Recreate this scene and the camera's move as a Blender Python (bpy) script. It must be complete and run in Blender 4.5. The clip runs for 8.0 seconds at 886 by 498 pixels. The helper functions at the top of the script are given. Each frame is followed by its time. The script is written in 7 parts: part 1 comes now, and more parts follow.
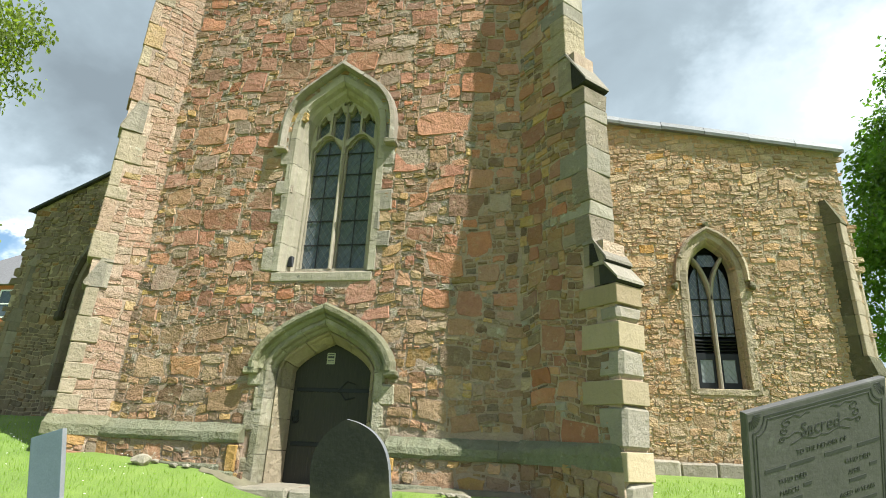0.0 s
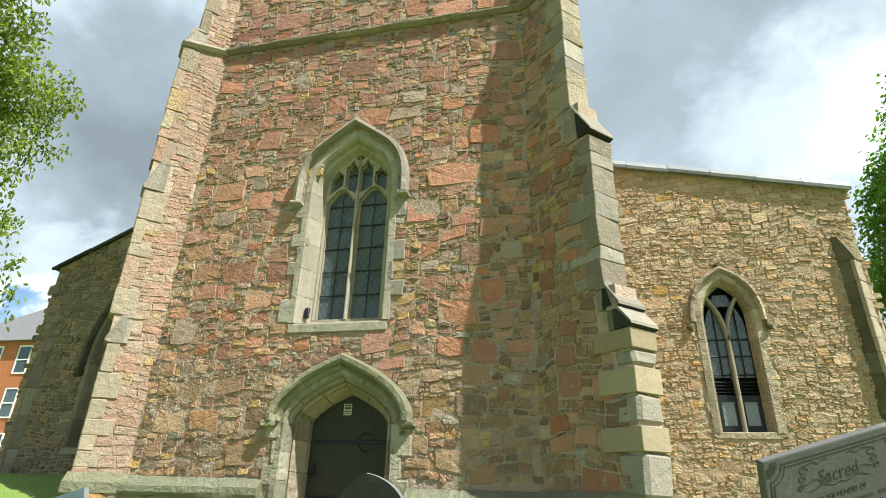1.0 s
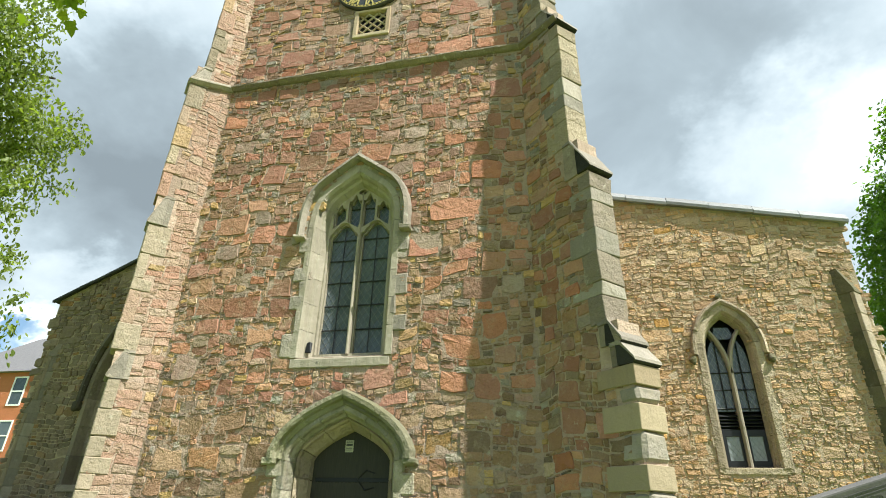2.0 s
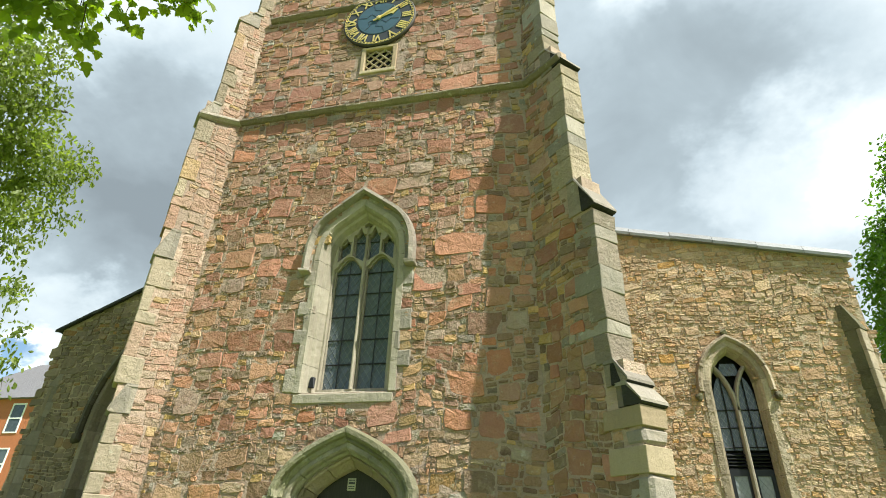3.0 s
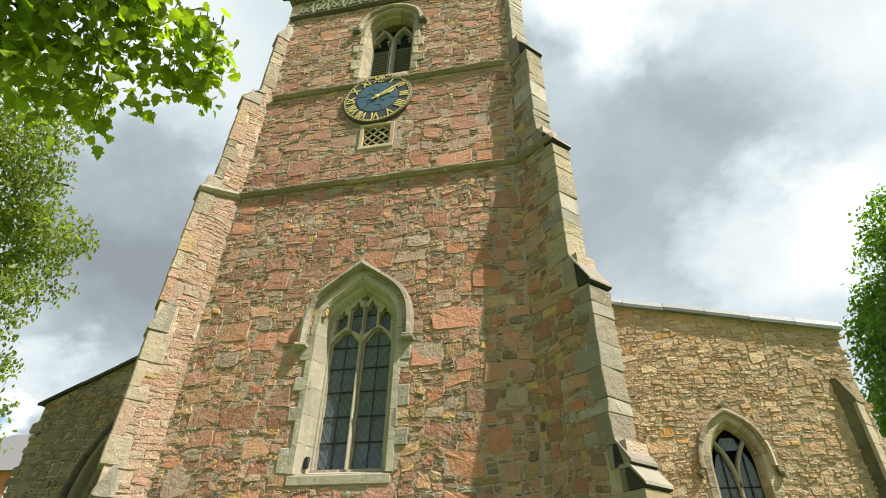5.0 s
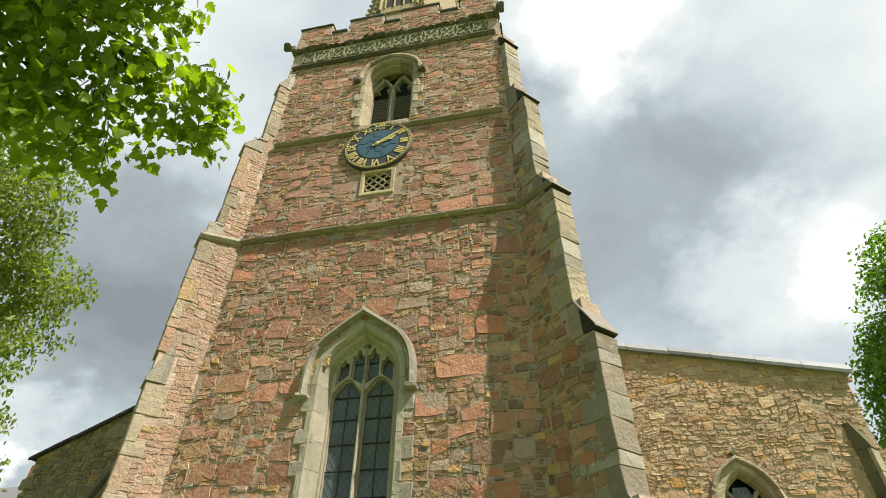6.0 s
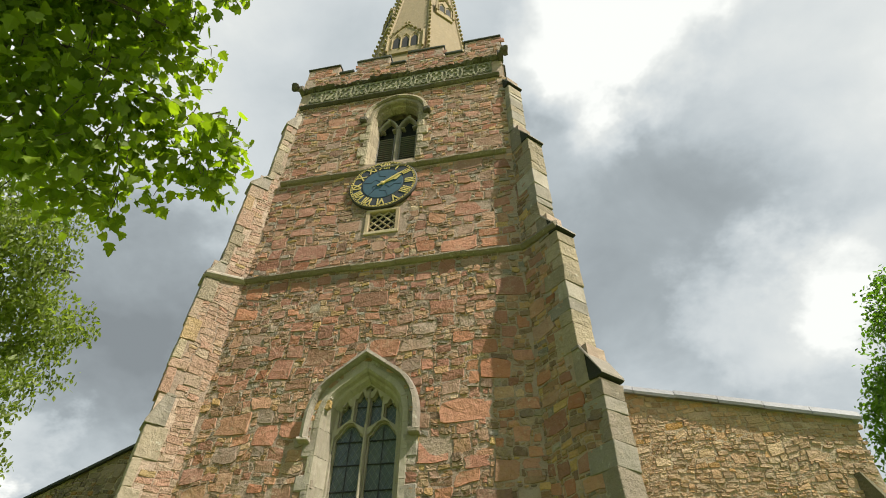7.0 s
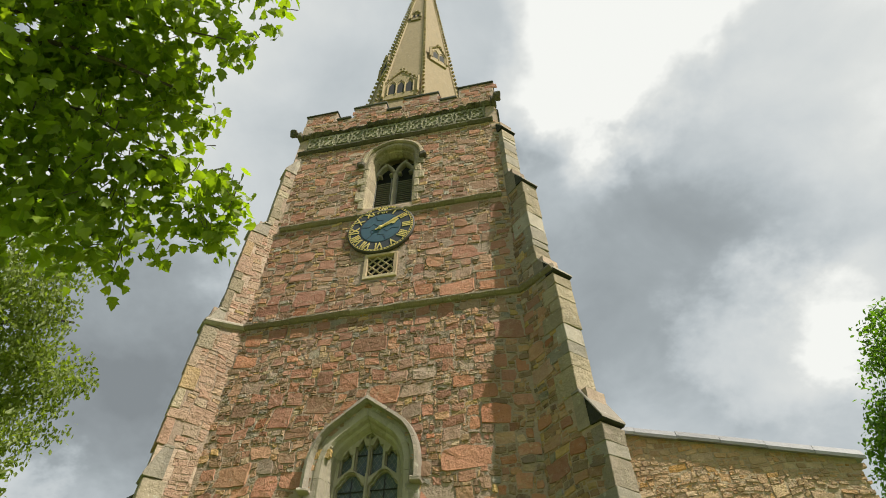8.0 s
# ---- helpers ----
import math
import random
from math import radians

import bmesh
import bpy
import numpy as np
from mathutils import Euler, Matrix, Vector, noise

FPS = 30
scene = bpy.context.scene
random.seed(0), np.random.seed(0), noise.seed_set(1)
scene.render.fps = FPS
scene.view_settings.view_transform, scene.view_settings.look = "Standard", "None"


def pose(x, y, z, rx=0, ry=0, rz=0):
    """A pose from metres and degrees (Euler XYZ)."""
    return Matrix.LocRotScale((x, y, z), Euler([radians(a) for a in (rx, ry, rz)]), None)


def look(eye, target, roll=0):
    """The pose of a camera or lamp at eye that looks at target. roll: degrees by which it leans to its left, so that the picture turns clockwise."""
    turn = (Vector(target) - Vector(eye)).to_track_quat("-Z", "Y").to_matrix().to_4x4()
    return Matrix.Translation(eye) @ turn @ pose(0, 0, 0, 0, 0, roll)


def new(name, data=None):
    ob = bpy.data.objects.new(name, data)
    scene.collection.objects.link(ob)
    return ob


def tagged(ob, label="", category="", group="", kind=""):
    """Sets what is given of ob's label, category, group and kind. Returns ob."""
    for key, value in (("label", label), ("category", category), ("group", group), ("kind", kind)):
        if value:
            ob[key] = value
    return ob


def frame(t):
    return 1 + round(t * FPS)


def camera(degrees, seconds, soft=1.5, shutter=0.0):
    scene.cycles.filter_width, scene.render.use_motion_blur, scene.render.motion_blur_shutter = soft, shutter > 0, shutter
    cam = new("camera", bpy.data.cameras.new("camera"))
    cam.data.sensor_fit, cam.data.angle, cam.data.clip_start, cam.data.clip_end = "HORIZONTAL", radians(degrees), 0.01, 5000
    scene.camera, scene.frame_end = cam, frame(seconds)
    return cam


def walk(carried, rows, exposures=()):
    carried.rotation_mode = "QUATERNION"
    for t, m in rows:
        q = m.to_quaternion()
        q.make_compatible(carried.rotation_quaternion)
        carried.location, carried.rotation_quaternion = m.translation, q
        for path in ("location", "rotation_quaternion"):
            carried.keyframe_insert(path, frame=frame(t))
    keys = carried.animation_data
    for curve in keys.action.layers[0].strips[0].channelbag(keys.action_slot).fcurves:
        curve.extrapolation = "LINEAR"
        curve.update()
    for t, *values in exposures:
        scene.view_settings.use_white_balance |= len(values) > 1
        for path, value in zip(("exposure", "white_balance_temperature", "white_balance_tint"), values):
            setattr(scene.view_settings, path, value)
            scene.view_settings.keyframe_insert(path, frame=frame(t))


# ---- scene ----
cam = camera(78.16, 8.0, soft=0.95)
# seconds, eye x y z, pitch above level, roll, yaw
PATH = [
    (0.0, 0.252, 0.850, 0.943, 19.27, -2.49, 10.66),
    (0.5, 0.282, 0.789, 0.944, 21.35, -2.15, 11.88),
    (1.0, 0.270, 0.715, 0.958, 23.80, -1.49, 12.45),
    (1.5, 0.252, 0.664, 0.993, 25.37, -1.13, 12.40),
    (3.0, 0.219, 0.516, 1.142, 29.40, -1.72, 12.44),
    (3.5, 0.194, 0.463, 1.203, 30.95, -1.15, 12.44),
    (4.0, 0.157, 0.377, 1.209, 32.53, -1.75, 12.07),
    (4.5, 0.144, 0.323, 1.230, 33.91, -1.65, 11.59),
    (6.0, 0.046, 0.238, 1.395, 39.90, -0.46, 11.66),
    (6.5, 0.031, 0.190, 1.452, 41.46, -0.97, 11.14),
    (7.0, 0.020, 0.105, 1.522, 43.22, -0.92, 11.48),
    (7.5, 0.024, 0.012, 1.545, 45.02, -0.58, 11.46),
    (8.0, 0.030, -0.101, 1.543, 46.99, 0.02, 11.88),
]
# seconds, stops, kelvin, tint
EXPOSURES = [(0.0, 1.06, 6050, 3), (1.5, 1.07, 6100, 3), (3.5, 1.02, 6300, 4), (4.5, 1.00, 6450, 5), (6.5, 0.71, 6600, 7), (8.0, 0.49, 6700, 8)]
walk(cam, [(t, pose(x, y, z, 90 + pitch, roll, yaw)) for t, x, y, z, pitch, roll, yaw in PATH], EXPOSURES)

# ---- world, sun, light ----
SUN_TURN, SUN_HIGH = 65.0, 54.0      # degrees right of the tower face's normal, and above level
sun_dir = Vector((math.sin(radians(SUN_TURN)) * math.cos(radians(SUN_HIGH)),
                  -math.cos(radians(SUN_TURN)) * math.cos(radians(SUN_HIGH)),
                  math.sin(radians(SUN_HIGH))))
sun = new("sun", bpy.data.lights.new("sun", "SUN"))
sun.data.energy, sun.data.angle, sun.data.color = 5.0, radians(0.6), (1.0, 0.96, 0.87)
sun.matrix_world = look(sun_dir * 60, (0, 0, 0))

world = bpy.data.worlds.new("world")
scene.world = world
world.use_nodes = True


class Graph:
    """Short hand for node trees."""

    def __init__(self, tree):
        self.tree = tree
        tree.nodes.clear()

    def add(self, kind, props=None, **sockets):
        node = self.tree.nodes.new(kind)
        props = props or {}
        if "operation" in props:
            node.operation = props["operation"]
        if "use_clamp" in props:
            node.use_clamp = props["use_clamp"]
        if "data_type" in props:
            node.data_type, node.blend_type = props["data_type"], props["blend_type"]
        if "interpolation_type" in props:
            node.interpolation_type = props["interpolation_type"]
        for key, value in sockets.items():
            self.put(node, key.replace("_", " "), value)
        return node

    def put(self, node, key, value):
        sock = node.inputs[int(key[1:])] if key[0] == "i" and key[1:].isdigit() else node.inputs[key]
        if isinstance(value, bpy.types.NodeSocket):
            self.tree.links.new(value, sock)
        else:
            sock.default_value = value

    def math(self, op, a, b=0.5, c=0.5, clamp=False):
        node = self.add("ShaderNodeMath", {"operation": op, "use_clamp": clamp})
        self.put(node, "i0", a), self.put(node, "i1", b), self.put(node, "i2", c)
        return node.outputs[0]

    def mix(self, fac, a, b, blend="MIX"):
        node = self.add("ShaderNodeMix", {"data_type": "RGBA", "blend_type": blend})
        self.put(node, "i0", fac), self.put(node, "i6", a), self.put(node, "i7", b)
        return node.outputs[2]

    def noise(self, vec, scale, detail=4.0, rough=0.55, distort=0.0):
        node = self.add("ShaderNodeTexNoise", None, Scale=scale, Detail=detail, Roughness=rough, Distortion=distort)
        if vec is not None:
            self.put(node, "Vector", vec)
        return node.outputs["Fac"]

    def ramp(self, fac, stops, mode="LINEAR"):
        node = self.add("ShaderNodeValToRGB")
        node.color_ramp.interpolation = mode
        el = node.color_ramp.elements
        while len(el) < len(stops):
            el.new(0.5)
        for e, (p, c) in zip(el, stops):
            e.position = p
            e.color = (*c, 1.0) if len(c) == 3 else c
        self.put(node, "i0", fac)
        return node.outputs[0]

    def step(self, x, lo, hi):
        node = self.add("ShaderNodeMapRange", {"interpolation_type": "SMOOTHSTEP"})
        self.put(node, "i0", x), self.put(node, "i1", lo), self.put(node, "i2", hi)
        return node.outputs[0]


def sky_world():
    """Broken cumulus over a clear sky: grey undersides, bright rims near the sun's side."""
    g = Graph(world.node_tree)
    way = g.add("ShaderNodeTexCoord").outputs["Generated"]
    sky = g.add("ShaderNodeTexSky")
    sky.sky_type, sky.sun_disc, sky.dust_density = "NISHITA", False, 0.6
    sky.sun_elevation, sky.sun_rotation = radians(SUN_HIGH), math.atan2(sun_dir.x, sun_dir.y)
    clear = g.mix(1.0, sky.outputs[0], (0.15, 0.15, 0.145, 1), "MULTIPLY")
    # flatten the dome so that clouds shrink towards the horizon
    sep = g.add("ShaderNodeSeparateXYZ", None, Vector=way)
    up = g.math("MAXIMUM", sep.outputs[2], 0.0)
    far = g.math("ADD", up, 0.45)
    flat = g.add("ShaderNodeCombineXYZ", None, X=g.math("DIVIDE", sep.outputs[0], far), Y=g.math("DIVIDE", sep.outputs[1], far), Z=0.37)
    vec = flat.outputs[0]
    big = g.noise(vec, 1.9, 5.0, 0.55, 0.3)
    fine = g.noise(vec, 5.5, 8.0, 0.6, 0.4)
    body = g.math("ADD", g.math("MULTIPLY", big, 0.72), g.math("MULTIPLY", fine, 0.28))

    ruffle = g.add("ShaderNodeTexNoise", None, Vector=vec, Scale=3.2, Detail=6.0, Roughness=0.6)
    shift = g.add("ShaderNodeVectorMath", {"operation": "MULTIPLY_ADD"})
    g.put(shift, "i0", ruffle.outputs["Color"]), g.put(shift, "i1", (0.42, 0.42, 0.42)), g.put(shift, "i2", way)
    centre = g.add("ShaderNodeVectorMath", {"operation": "SUBTRACT"})
    g.put(centre, "i0", shift.outputs[0]), g.put(centre, "i1", (0.21, 0.21, 0.21))
    torn = g.add("ShaderNodeVectorMath", {"operation": "NORMALIZE"})
    g.put(torn, "i0", centre.outputs[0])

    def glow(d, inner, outer):
        dot = g.add("ShaderNodeVectorMath", {"operation": "DOT_PRODUCT"})
        g.put(dot, "i0", torn.outputs[0]), g.put(dot, "i1", Vector(d).normalized())
        return g.step(dot.outputs["Value"], math.cos(radians(outer)), math.cos(radians(inner)))

    # thickness: dark banks, thin bright veils between them, a clear gap low in the north, and an unseen clear west
    # added to lower the fill light
    thick = g.math("ADD", 0.17, g.math("MULTIPLY", body, 0.66))
    for d, inner, outer, weight in (((0.30, 0.59, 0.74), 2, 12, 0.04), ((0.13, 0.79, 0.60), 2, 11, 0.03), ((0.22, 0.70, 0.67), 2, 10, 0.02), ((0.47, 0.42, 0.77), 4, 18, -0.13),
                                    ((0.19, 0.42, 0.89), 3, 14, -0.28), ((0.16, 0.53, 0.83), 2, 8, -0.10), ((0.35, 0.77, 0.54), 2, 9, -0.12), ((0.46, 0.70, 0.54), 2, 9, -0.15),
                                    ((0.44, 0.80, 0.42), 4, 14, -0.02), ((-0.68, 0.58, 0.45), 4, 17, 0.14), ((-0.62, 0.57, 0.52), 3, 13, 0.08), ((-0.59, 0.51, 0.62), 2, 8, -0.02),
                                    ((-0.30, 0.31, 0.90), 5, 24, 0.0), ((-0.72, 0.61, 0.33), 1, 5, -0.12)):
        thick = g.math("ADD", thick, g.math("MULTIPLY", glow(d, inner, outer), weight))
    thick = g.math("MAXIMUM", thick, 0.29)
    # the second lies out of view and is there to dim shaded faces
    for d, inner, outer, weight in (((-0.75, 0.61, 0.20), 2, 5, -0.30), ((-0.55, -0.80, 0.25), 40, 92, -0.34)):
        thick = g.math("ADD", thick, g.math("MULTIPLY", glow(d, inner, outer), weight))
    cover = g.step(thick, 0.18, 0.29)
    tone = g.ramp(thick, [(0.27, (1.32, 1.34, 1.33)), (0.36, (0.97, 1.01, 1.03)), (0.44, (0.82, 0.88, 0.93)), (0.53, (0.64, 0.71, 0.77)), (0.60, (0.48, 0.54, 0.59)), (0.74, (0.32, 0.36, 0.395))])
    both = g.mix(cover, clear, tone)
    back = g.add("ShaderNodeBackground", None, Color=both, Strength=0.52)
    out = g.add("ShaderNodeOutputWorld")
    g.tree.links.new(back.outputs[0], out.inputs[0])


sky_world()


# ---- materials ----
def material(name):
    m = bpy.data.materials.new(name)
    m.use_nodes = True
    g = Graph(m.node_tree)
    bsdf = g.add("ShaderNodeBsdfPrincipled")
    out = g.add("ShaderNodeOutputMaterial")
    g.tree.links.new(bsdf.outputs[0], out.inputs[0])
    return m, g, bsdf


def here(g):
    return g.add("ShaderNodeNewGeometry").outputs["Position"]


def luck(g):
    """A random number for each stone, joined or an object of its own."""
    a = g.add("ShaderNodeNewGeometry").outputs["Random Per Island"]
    b = g.add("ShaderNodeObjectInfo").outputs["Random"]
    return g.math("FRACT", g.math("ADD", a, b))


def bump(g, bsdf, height, strength, distance):
    node = g.add("ShaderNodeBump", None, Strength=strength, Distance=distance, Height=height)
    g.put(bsdf, "Normal", node.outputs[0])


def stone(name, stops, grain=0.35, rough=0.9, lichen=0.25, moss=0.0, bumps=0.8, tint=(0.62, 0.60, 0.50), smear=0.0, streak=0.0, relief=0.03, spread=0.62, pebble=0.0):
    """Weathered stone: a colour for each piece from stops, mottling, grain, lichen patches and optional algae."""
    m, g, bsdf = material(name)
    p = here(g)
    r = luck(g)
    col = g.ramp(r, stops)
    r2 = g.math("FRACT", g.math("MULTIPLY", r, 17.31))
    shade = g.math("ADD", g.math("MULTIPLY", r2, spread * 0.64), 0.69 - spread * 0.32)
    col = g.mix(1.0, col, g.add("ShaderNodeCombineColor", None, Red=shade, Green=shade, Blue=shade).outputs[0], "MULTIPLY")
    mott = g.noise(p, 5.0, 6.0, 0.65)
    col = g.mix(g.math("MULTIPLY", g.step(mott, 0.35, 0.75), grain), col, (*[c * 0.45 for c in stops[0][1]], 1))
    fine = g.noise(p, 60.0, 6.0, 0.7)
    val = g.math("ADD", g.math("MULTIPLY", fine, 0.45), 0.78)
    col = g.mix(1.0, col, g.add("ShaderNodeCombineColor", None, Red=val, Green=val, Blue=val).outputs[0], "MULTIPLY")
    if smear:
        sm = g.math("MULTIPLY", g.step(g.noise(p, 6.5, 8.0, 0.72, 0.5), 0.50, 0.66), g.step(g.noise(p, 1.1, 3.0, 0.5), 0.3, 0.62))
        col = g.mix(g.math("MULTIPLY", sm, smear), col, (0.42, 0.325, 0.225, 1))
        dk = g.step(g.noise(p, 11.0, 8.0, 0.75, 0.3), 0.55, 0.75)
        col = g.mix(g.math("MULTIPLY", dk, smear * 0.7), col, (0.15, 0.115, 0.09, 1))
    if streak:
        mp = g.add("ShaderNodeMapping", None, Vector=p)
        mp.inputs["Scale"].default_value = (7.0, 7.0, 0.8)
        st = g.step(g.noise(mp.outputs[0], 1.0, 6.0, 0.65), 0.46, 0.72)
        col = g.mix(g.math("MULTIPLY", st, streak), col, (0.16, 0.14, 0.095, 1))
    if lichen:
        li = g.step(g.noise(p, 9.0, 7.0, 0.7), 0.57, 0.68)
        li2 = g.step(g.noise(p, 2.3, 3.0, 0.5), 0.42, 0.62)
        col = g.mix(g.math("MULTIPLY", g.math("MULTIPLY", li, li2), lichen), col, (*tint, 1))
    if moss:
        mo = g.step(g.noise(p, 1.4, 5.0, 0.6), 0.42, 0.66)
        col = g.mix(g.math("MULTIPLY", mo, moss), col, (0.15, 0.14, 0.07, 1))
    if pebble:
        # small stones and dirty joints too fine for the mesh
        wav = g.add("ShaderNodeTexNoise", None, Vector=p, Scale=5.0, Detail=3.0)
        bent = g.add("ShaderNodeVectorMath", {"operation": "MULTIPLY_ADD"})
        g.put(bent, "i0", wav.outputs["Color"]), g.put(bent, "i1", (0.09, 0.09, 0.09)), g.put(bent, "i2", p)
        flat = g.add("ShaderNodeMapping", None, Vector=bent.outputs[0])
        flat.inputs["Scale"].default_value = (9.0, 9.0, 17.0)
        cell = g.add("ShaderNodeTexVoronoi", None, Vector=flat.outputs[0], Scale=1.0)
        rim = g.add("ShaderNodeTexVoronoi", None, Vector=flat.outputs[0], Scale=1.0)
        rim.feature = "DISTANCE_TO_EDGE"
        own = g.math("ADD", g.math("MULTIPLY", g.add("ShaderNodeSeparateColor", None, Color=cell.outputs["Color"]).outputs[0], 0.55 * pebble), 1.0 - 0.25 * pebble)
        col = g.mix(1.0, col, g.add("ShaderNodeCombineColor", None, Red=own, Green=own, Blue=own).outputs[0], "MULTIPLY")
        joint = g.math("SUBTRACT", 1.0, g.step(rim.outputs["Distance"], 0.0, 0.10))
        col = g.mix(g.math("MULTIPLY", joint, 0.55 * pebble), col, (0.40, 0.31, 0.215, 1))
    g.put(bsdf, "Base Color", col)
    g.put(bsdf, "Roughness", rough), g.put(bsdf, "Specular IOR Level", 0.22)
    h = g.math("ADD", g.math("MULTIPLY", g.noise(p, 11.0, 7.0, 0.66), 2.0), g.math("MULTIPLY", fine, 0.22))
    if pebble:
        h = g.math("SUBTRACT", h, g.math("MULTIPLY", joint, 0.5 * pebble))
    bump(g, bsdf, h, bumps, relief)
    return m


PINK = stone("pink_granite_block", [(0.0, (0.513, 0.237, 0.153)), (0.12, (0.403, 0.187, 0.126)), (0.24, (0.550, 0.287, 0.197)), (0.36, (0.503, 0.196, 0.100)),
                                    (0.46, (0.485, 0.300, 0.197)), (0.56, (0.367, 0.212, 0.153)), (0.66, (0.567, 0.242, 0.126)), (0.75, (0.40, 0.34, 0.27)),
                                    (0.84, (0.532, 0.267, 0.188)), (0.92, (0.422, 0.196, 0.136)), (1.0, (0.567, 0.333, 0.193))], lichen=0.35, grain=0.45, bumps=1.0, smear=0.4, relief=0.018)
INFILL = stone("small_mixed_rubble", [(0.0, (0.500, 0.309, 0.184)), (0.12, (0.300, 0.182, 0.117)), (0.24, (0.549, 0.363, 0.223)), (0.34, (0.465, 0.232, 0.137)),
                                      (0.46, (0.39, 0.36, 0.30)), (0.56, (0.250, 0.166, 0.117)), (0.68, (0.541, 0.294, 0.176)), (0.78, (0.549, 0.356, 0.126)),
                                      (0.90, (0.375, 0.244, 0.160)), (1.0, (0.517, 0.387, 0.258))], lichen=0.4, grain=0.45, bumps=1.0, smear=0.45, relief=0.022, spread=0.9, pebble=0.15)
LOWER = stone("mixed_low_rubble", [(0.0, (0.458, 0.289, 0.167)), (0.12, (0.312, 0.184, 0.113)), (0.24, (0.495, 0.351, 0.221)), (0.36, (0.421, 0.205, 0.120)),
                                   (0.48, (0.549, 0.323, 0.113)), (0.60, (0.329, 0.251, 0.180)), (0.72, (0.485, 0.239, 0.138)), (0.84, (0.421, 0.344, 0.254)), (1.0, (0.385, 0.213, 0.126))],
              lichen=0.45, grain=0.5, bumps=1.0, smear=0.5, relief=0.022, spread=0.8, pebble=0.1)
TAN = stone("tan_rubble", [(0.0, (0.626, 0.418, 0.241)), (0.15, (0.465, 0.315, 0.190)), (0.3, (0.665, 0.470, 0.284)), (0.45, (0.589, 0.349, 0.178)),
                           (0.6, (0.550, 0.402, 0.270)), (0.75, (0.665, 0.487, 0.309)), (0.88, (0.513, 0.309, 0.173)), (0.94, (0.646, 0.410, 0.229)), (1.0, (0.665, 0.358, 0.095))], lichen=0.4, grain=0.35, bumps=1.0, smear=0.3, relief=0.024, spread=0.5, pebble=0.2)
# darker than TAN: dirt and the tower's shade both put into the colour
NORTH = stone("dirty_shaded_rubble", [(0.0, (0.390, 0.288, 0.190)), (0.3, (0.312, 0.246, 0.172)), (0.6, (0.455, 0.336, 0.218)), (0.85, (0.351, 0.270, 0.184)), (1.0, (0.624, 0.336, 0.115))], lichen=0.3, grain=0.5, bumps=1.0, smear=0.3)
MIXED = stone("buttress_stone", [(0.0, (0.568, 0.348, 0.249)), (0.15, (0.501, 0.382, 0.280)), (0.3, (0.587, 0.365, 0.262)), (0.45, (0.520, 0.348, 0.249)),
                                 (0.6, (0.577, 0.321, 0.224)), (0.75, (0.520, 0.400, 0.289)), (0.88, (0.558, 0.365, 0.262)), (1.0, (0.549, 0.382, 0.172))], lichen=0.4, grain=0.35, smear=0.4, streak=0.2, relief=0.035, spread=0.22, bumps=0.9)
PALE = stone("pale_grey_quoin", [(0.0, (0.501, 0.404, 0.292)), (0.5, (0.454, 0.371, 0.264)), (1.0, (0.530, 0.417, 0.305))], grain=0.4, lichen=0.35, bumps=0.7, smear=0.3, streak=0.2, spread=0.2)
GREY = stone("grey_sandstone_dressing", [(0.0, (0.46, 0.40, 0.325)), (0.3, (0.39, 0.335, 0.275)), (0.6, (0.50, 0.43, 0.35)), (1.0, (0.44, 0.37, 0.30))],
             grain=0.5, lichen=0.4, moss=0.06, bumps=0.6, smear=0.25, streak=0.28)
WORN_TAN = stone("worn_tan_dressing", [(0.0, (0.52, 0.42, 0.29)), (0.5, (0.45, 0.36, 0.245)), (1.0, (0.57, 0.46, 0.325))], grain=0.45, lichen=0.4, bumps=1.0, smear=0.45, streak=0.25, relief=0.035)
CREAM = stone("cream_limestone", [(0.0, (0.50, 0.435, 0.335)), (0.5, (0.43, 0.37, 0.285)), (1.0, (0.53, 0.465, 0.365))], grain=0.35, lichen=0.2, bumps=0.5, smear=0.15, streak=0.35, spread=0.25)
DOORSTONE = stone("stained_doorway_stone", [(0.0, (0.50, 0.44, 0.33)), (0.35, (0.40, 0.36, 0.275)), (0.7, (0.54, 0.47, 0.355)), (1.0, (0.45, 0.385, 0.27))], grain=0.6, lichen=0.5, moss=0.45, bumps=1.0, smear=0.35, streak=0.5, relief=0.03, spread=0.5)
GREEN = stone("algae_stained_stone", [(0.0, (0.39, 0.315, 0.235)), (0.5, (0.31, 0.25, 0.19)), (1.0, (0.43, 0.345, 0.265))], grain=0.6, lichen=0.45, moss=0.04, smear=0.3, streak=0.3)
DARK = stone("weathered_drip_stone", [(0.0, (0.122, 0.103, 0.081)), (0.5, (0.162, 0.137, 0.105)), (1.0, (0.209, 0.176, 0.136))], grain=0.5, lichen=0.35)
SPIRE = stone("spire_limestone", [(0.0, (0.462, 0.347, 0.203)), (1.0, (0.501, 0.380, 0.228))], grain=0.35, lichen=0.2, smear=0.3, streak=0.3, bumps=0.35)
MORTAR = stone("lime_mortar", [(0.0, (0.520, 0.381, 0.291)), (1.0, (0.520, 0.381, 0.291))], grain=0.45, lichen=0.25, bumps=1.0, smear=0.4, relief=0.02, pebble=0.2)
MORTAR_TAN = stone("ochre_lime_mortar", [(0.0, (0.585, 0.459, 0.311)), (1.0, (0.585, 0.459, 0.311))], grain=0.45, lichen=0.2, bumps=1.0, relief=0.02, pebble=0.2)
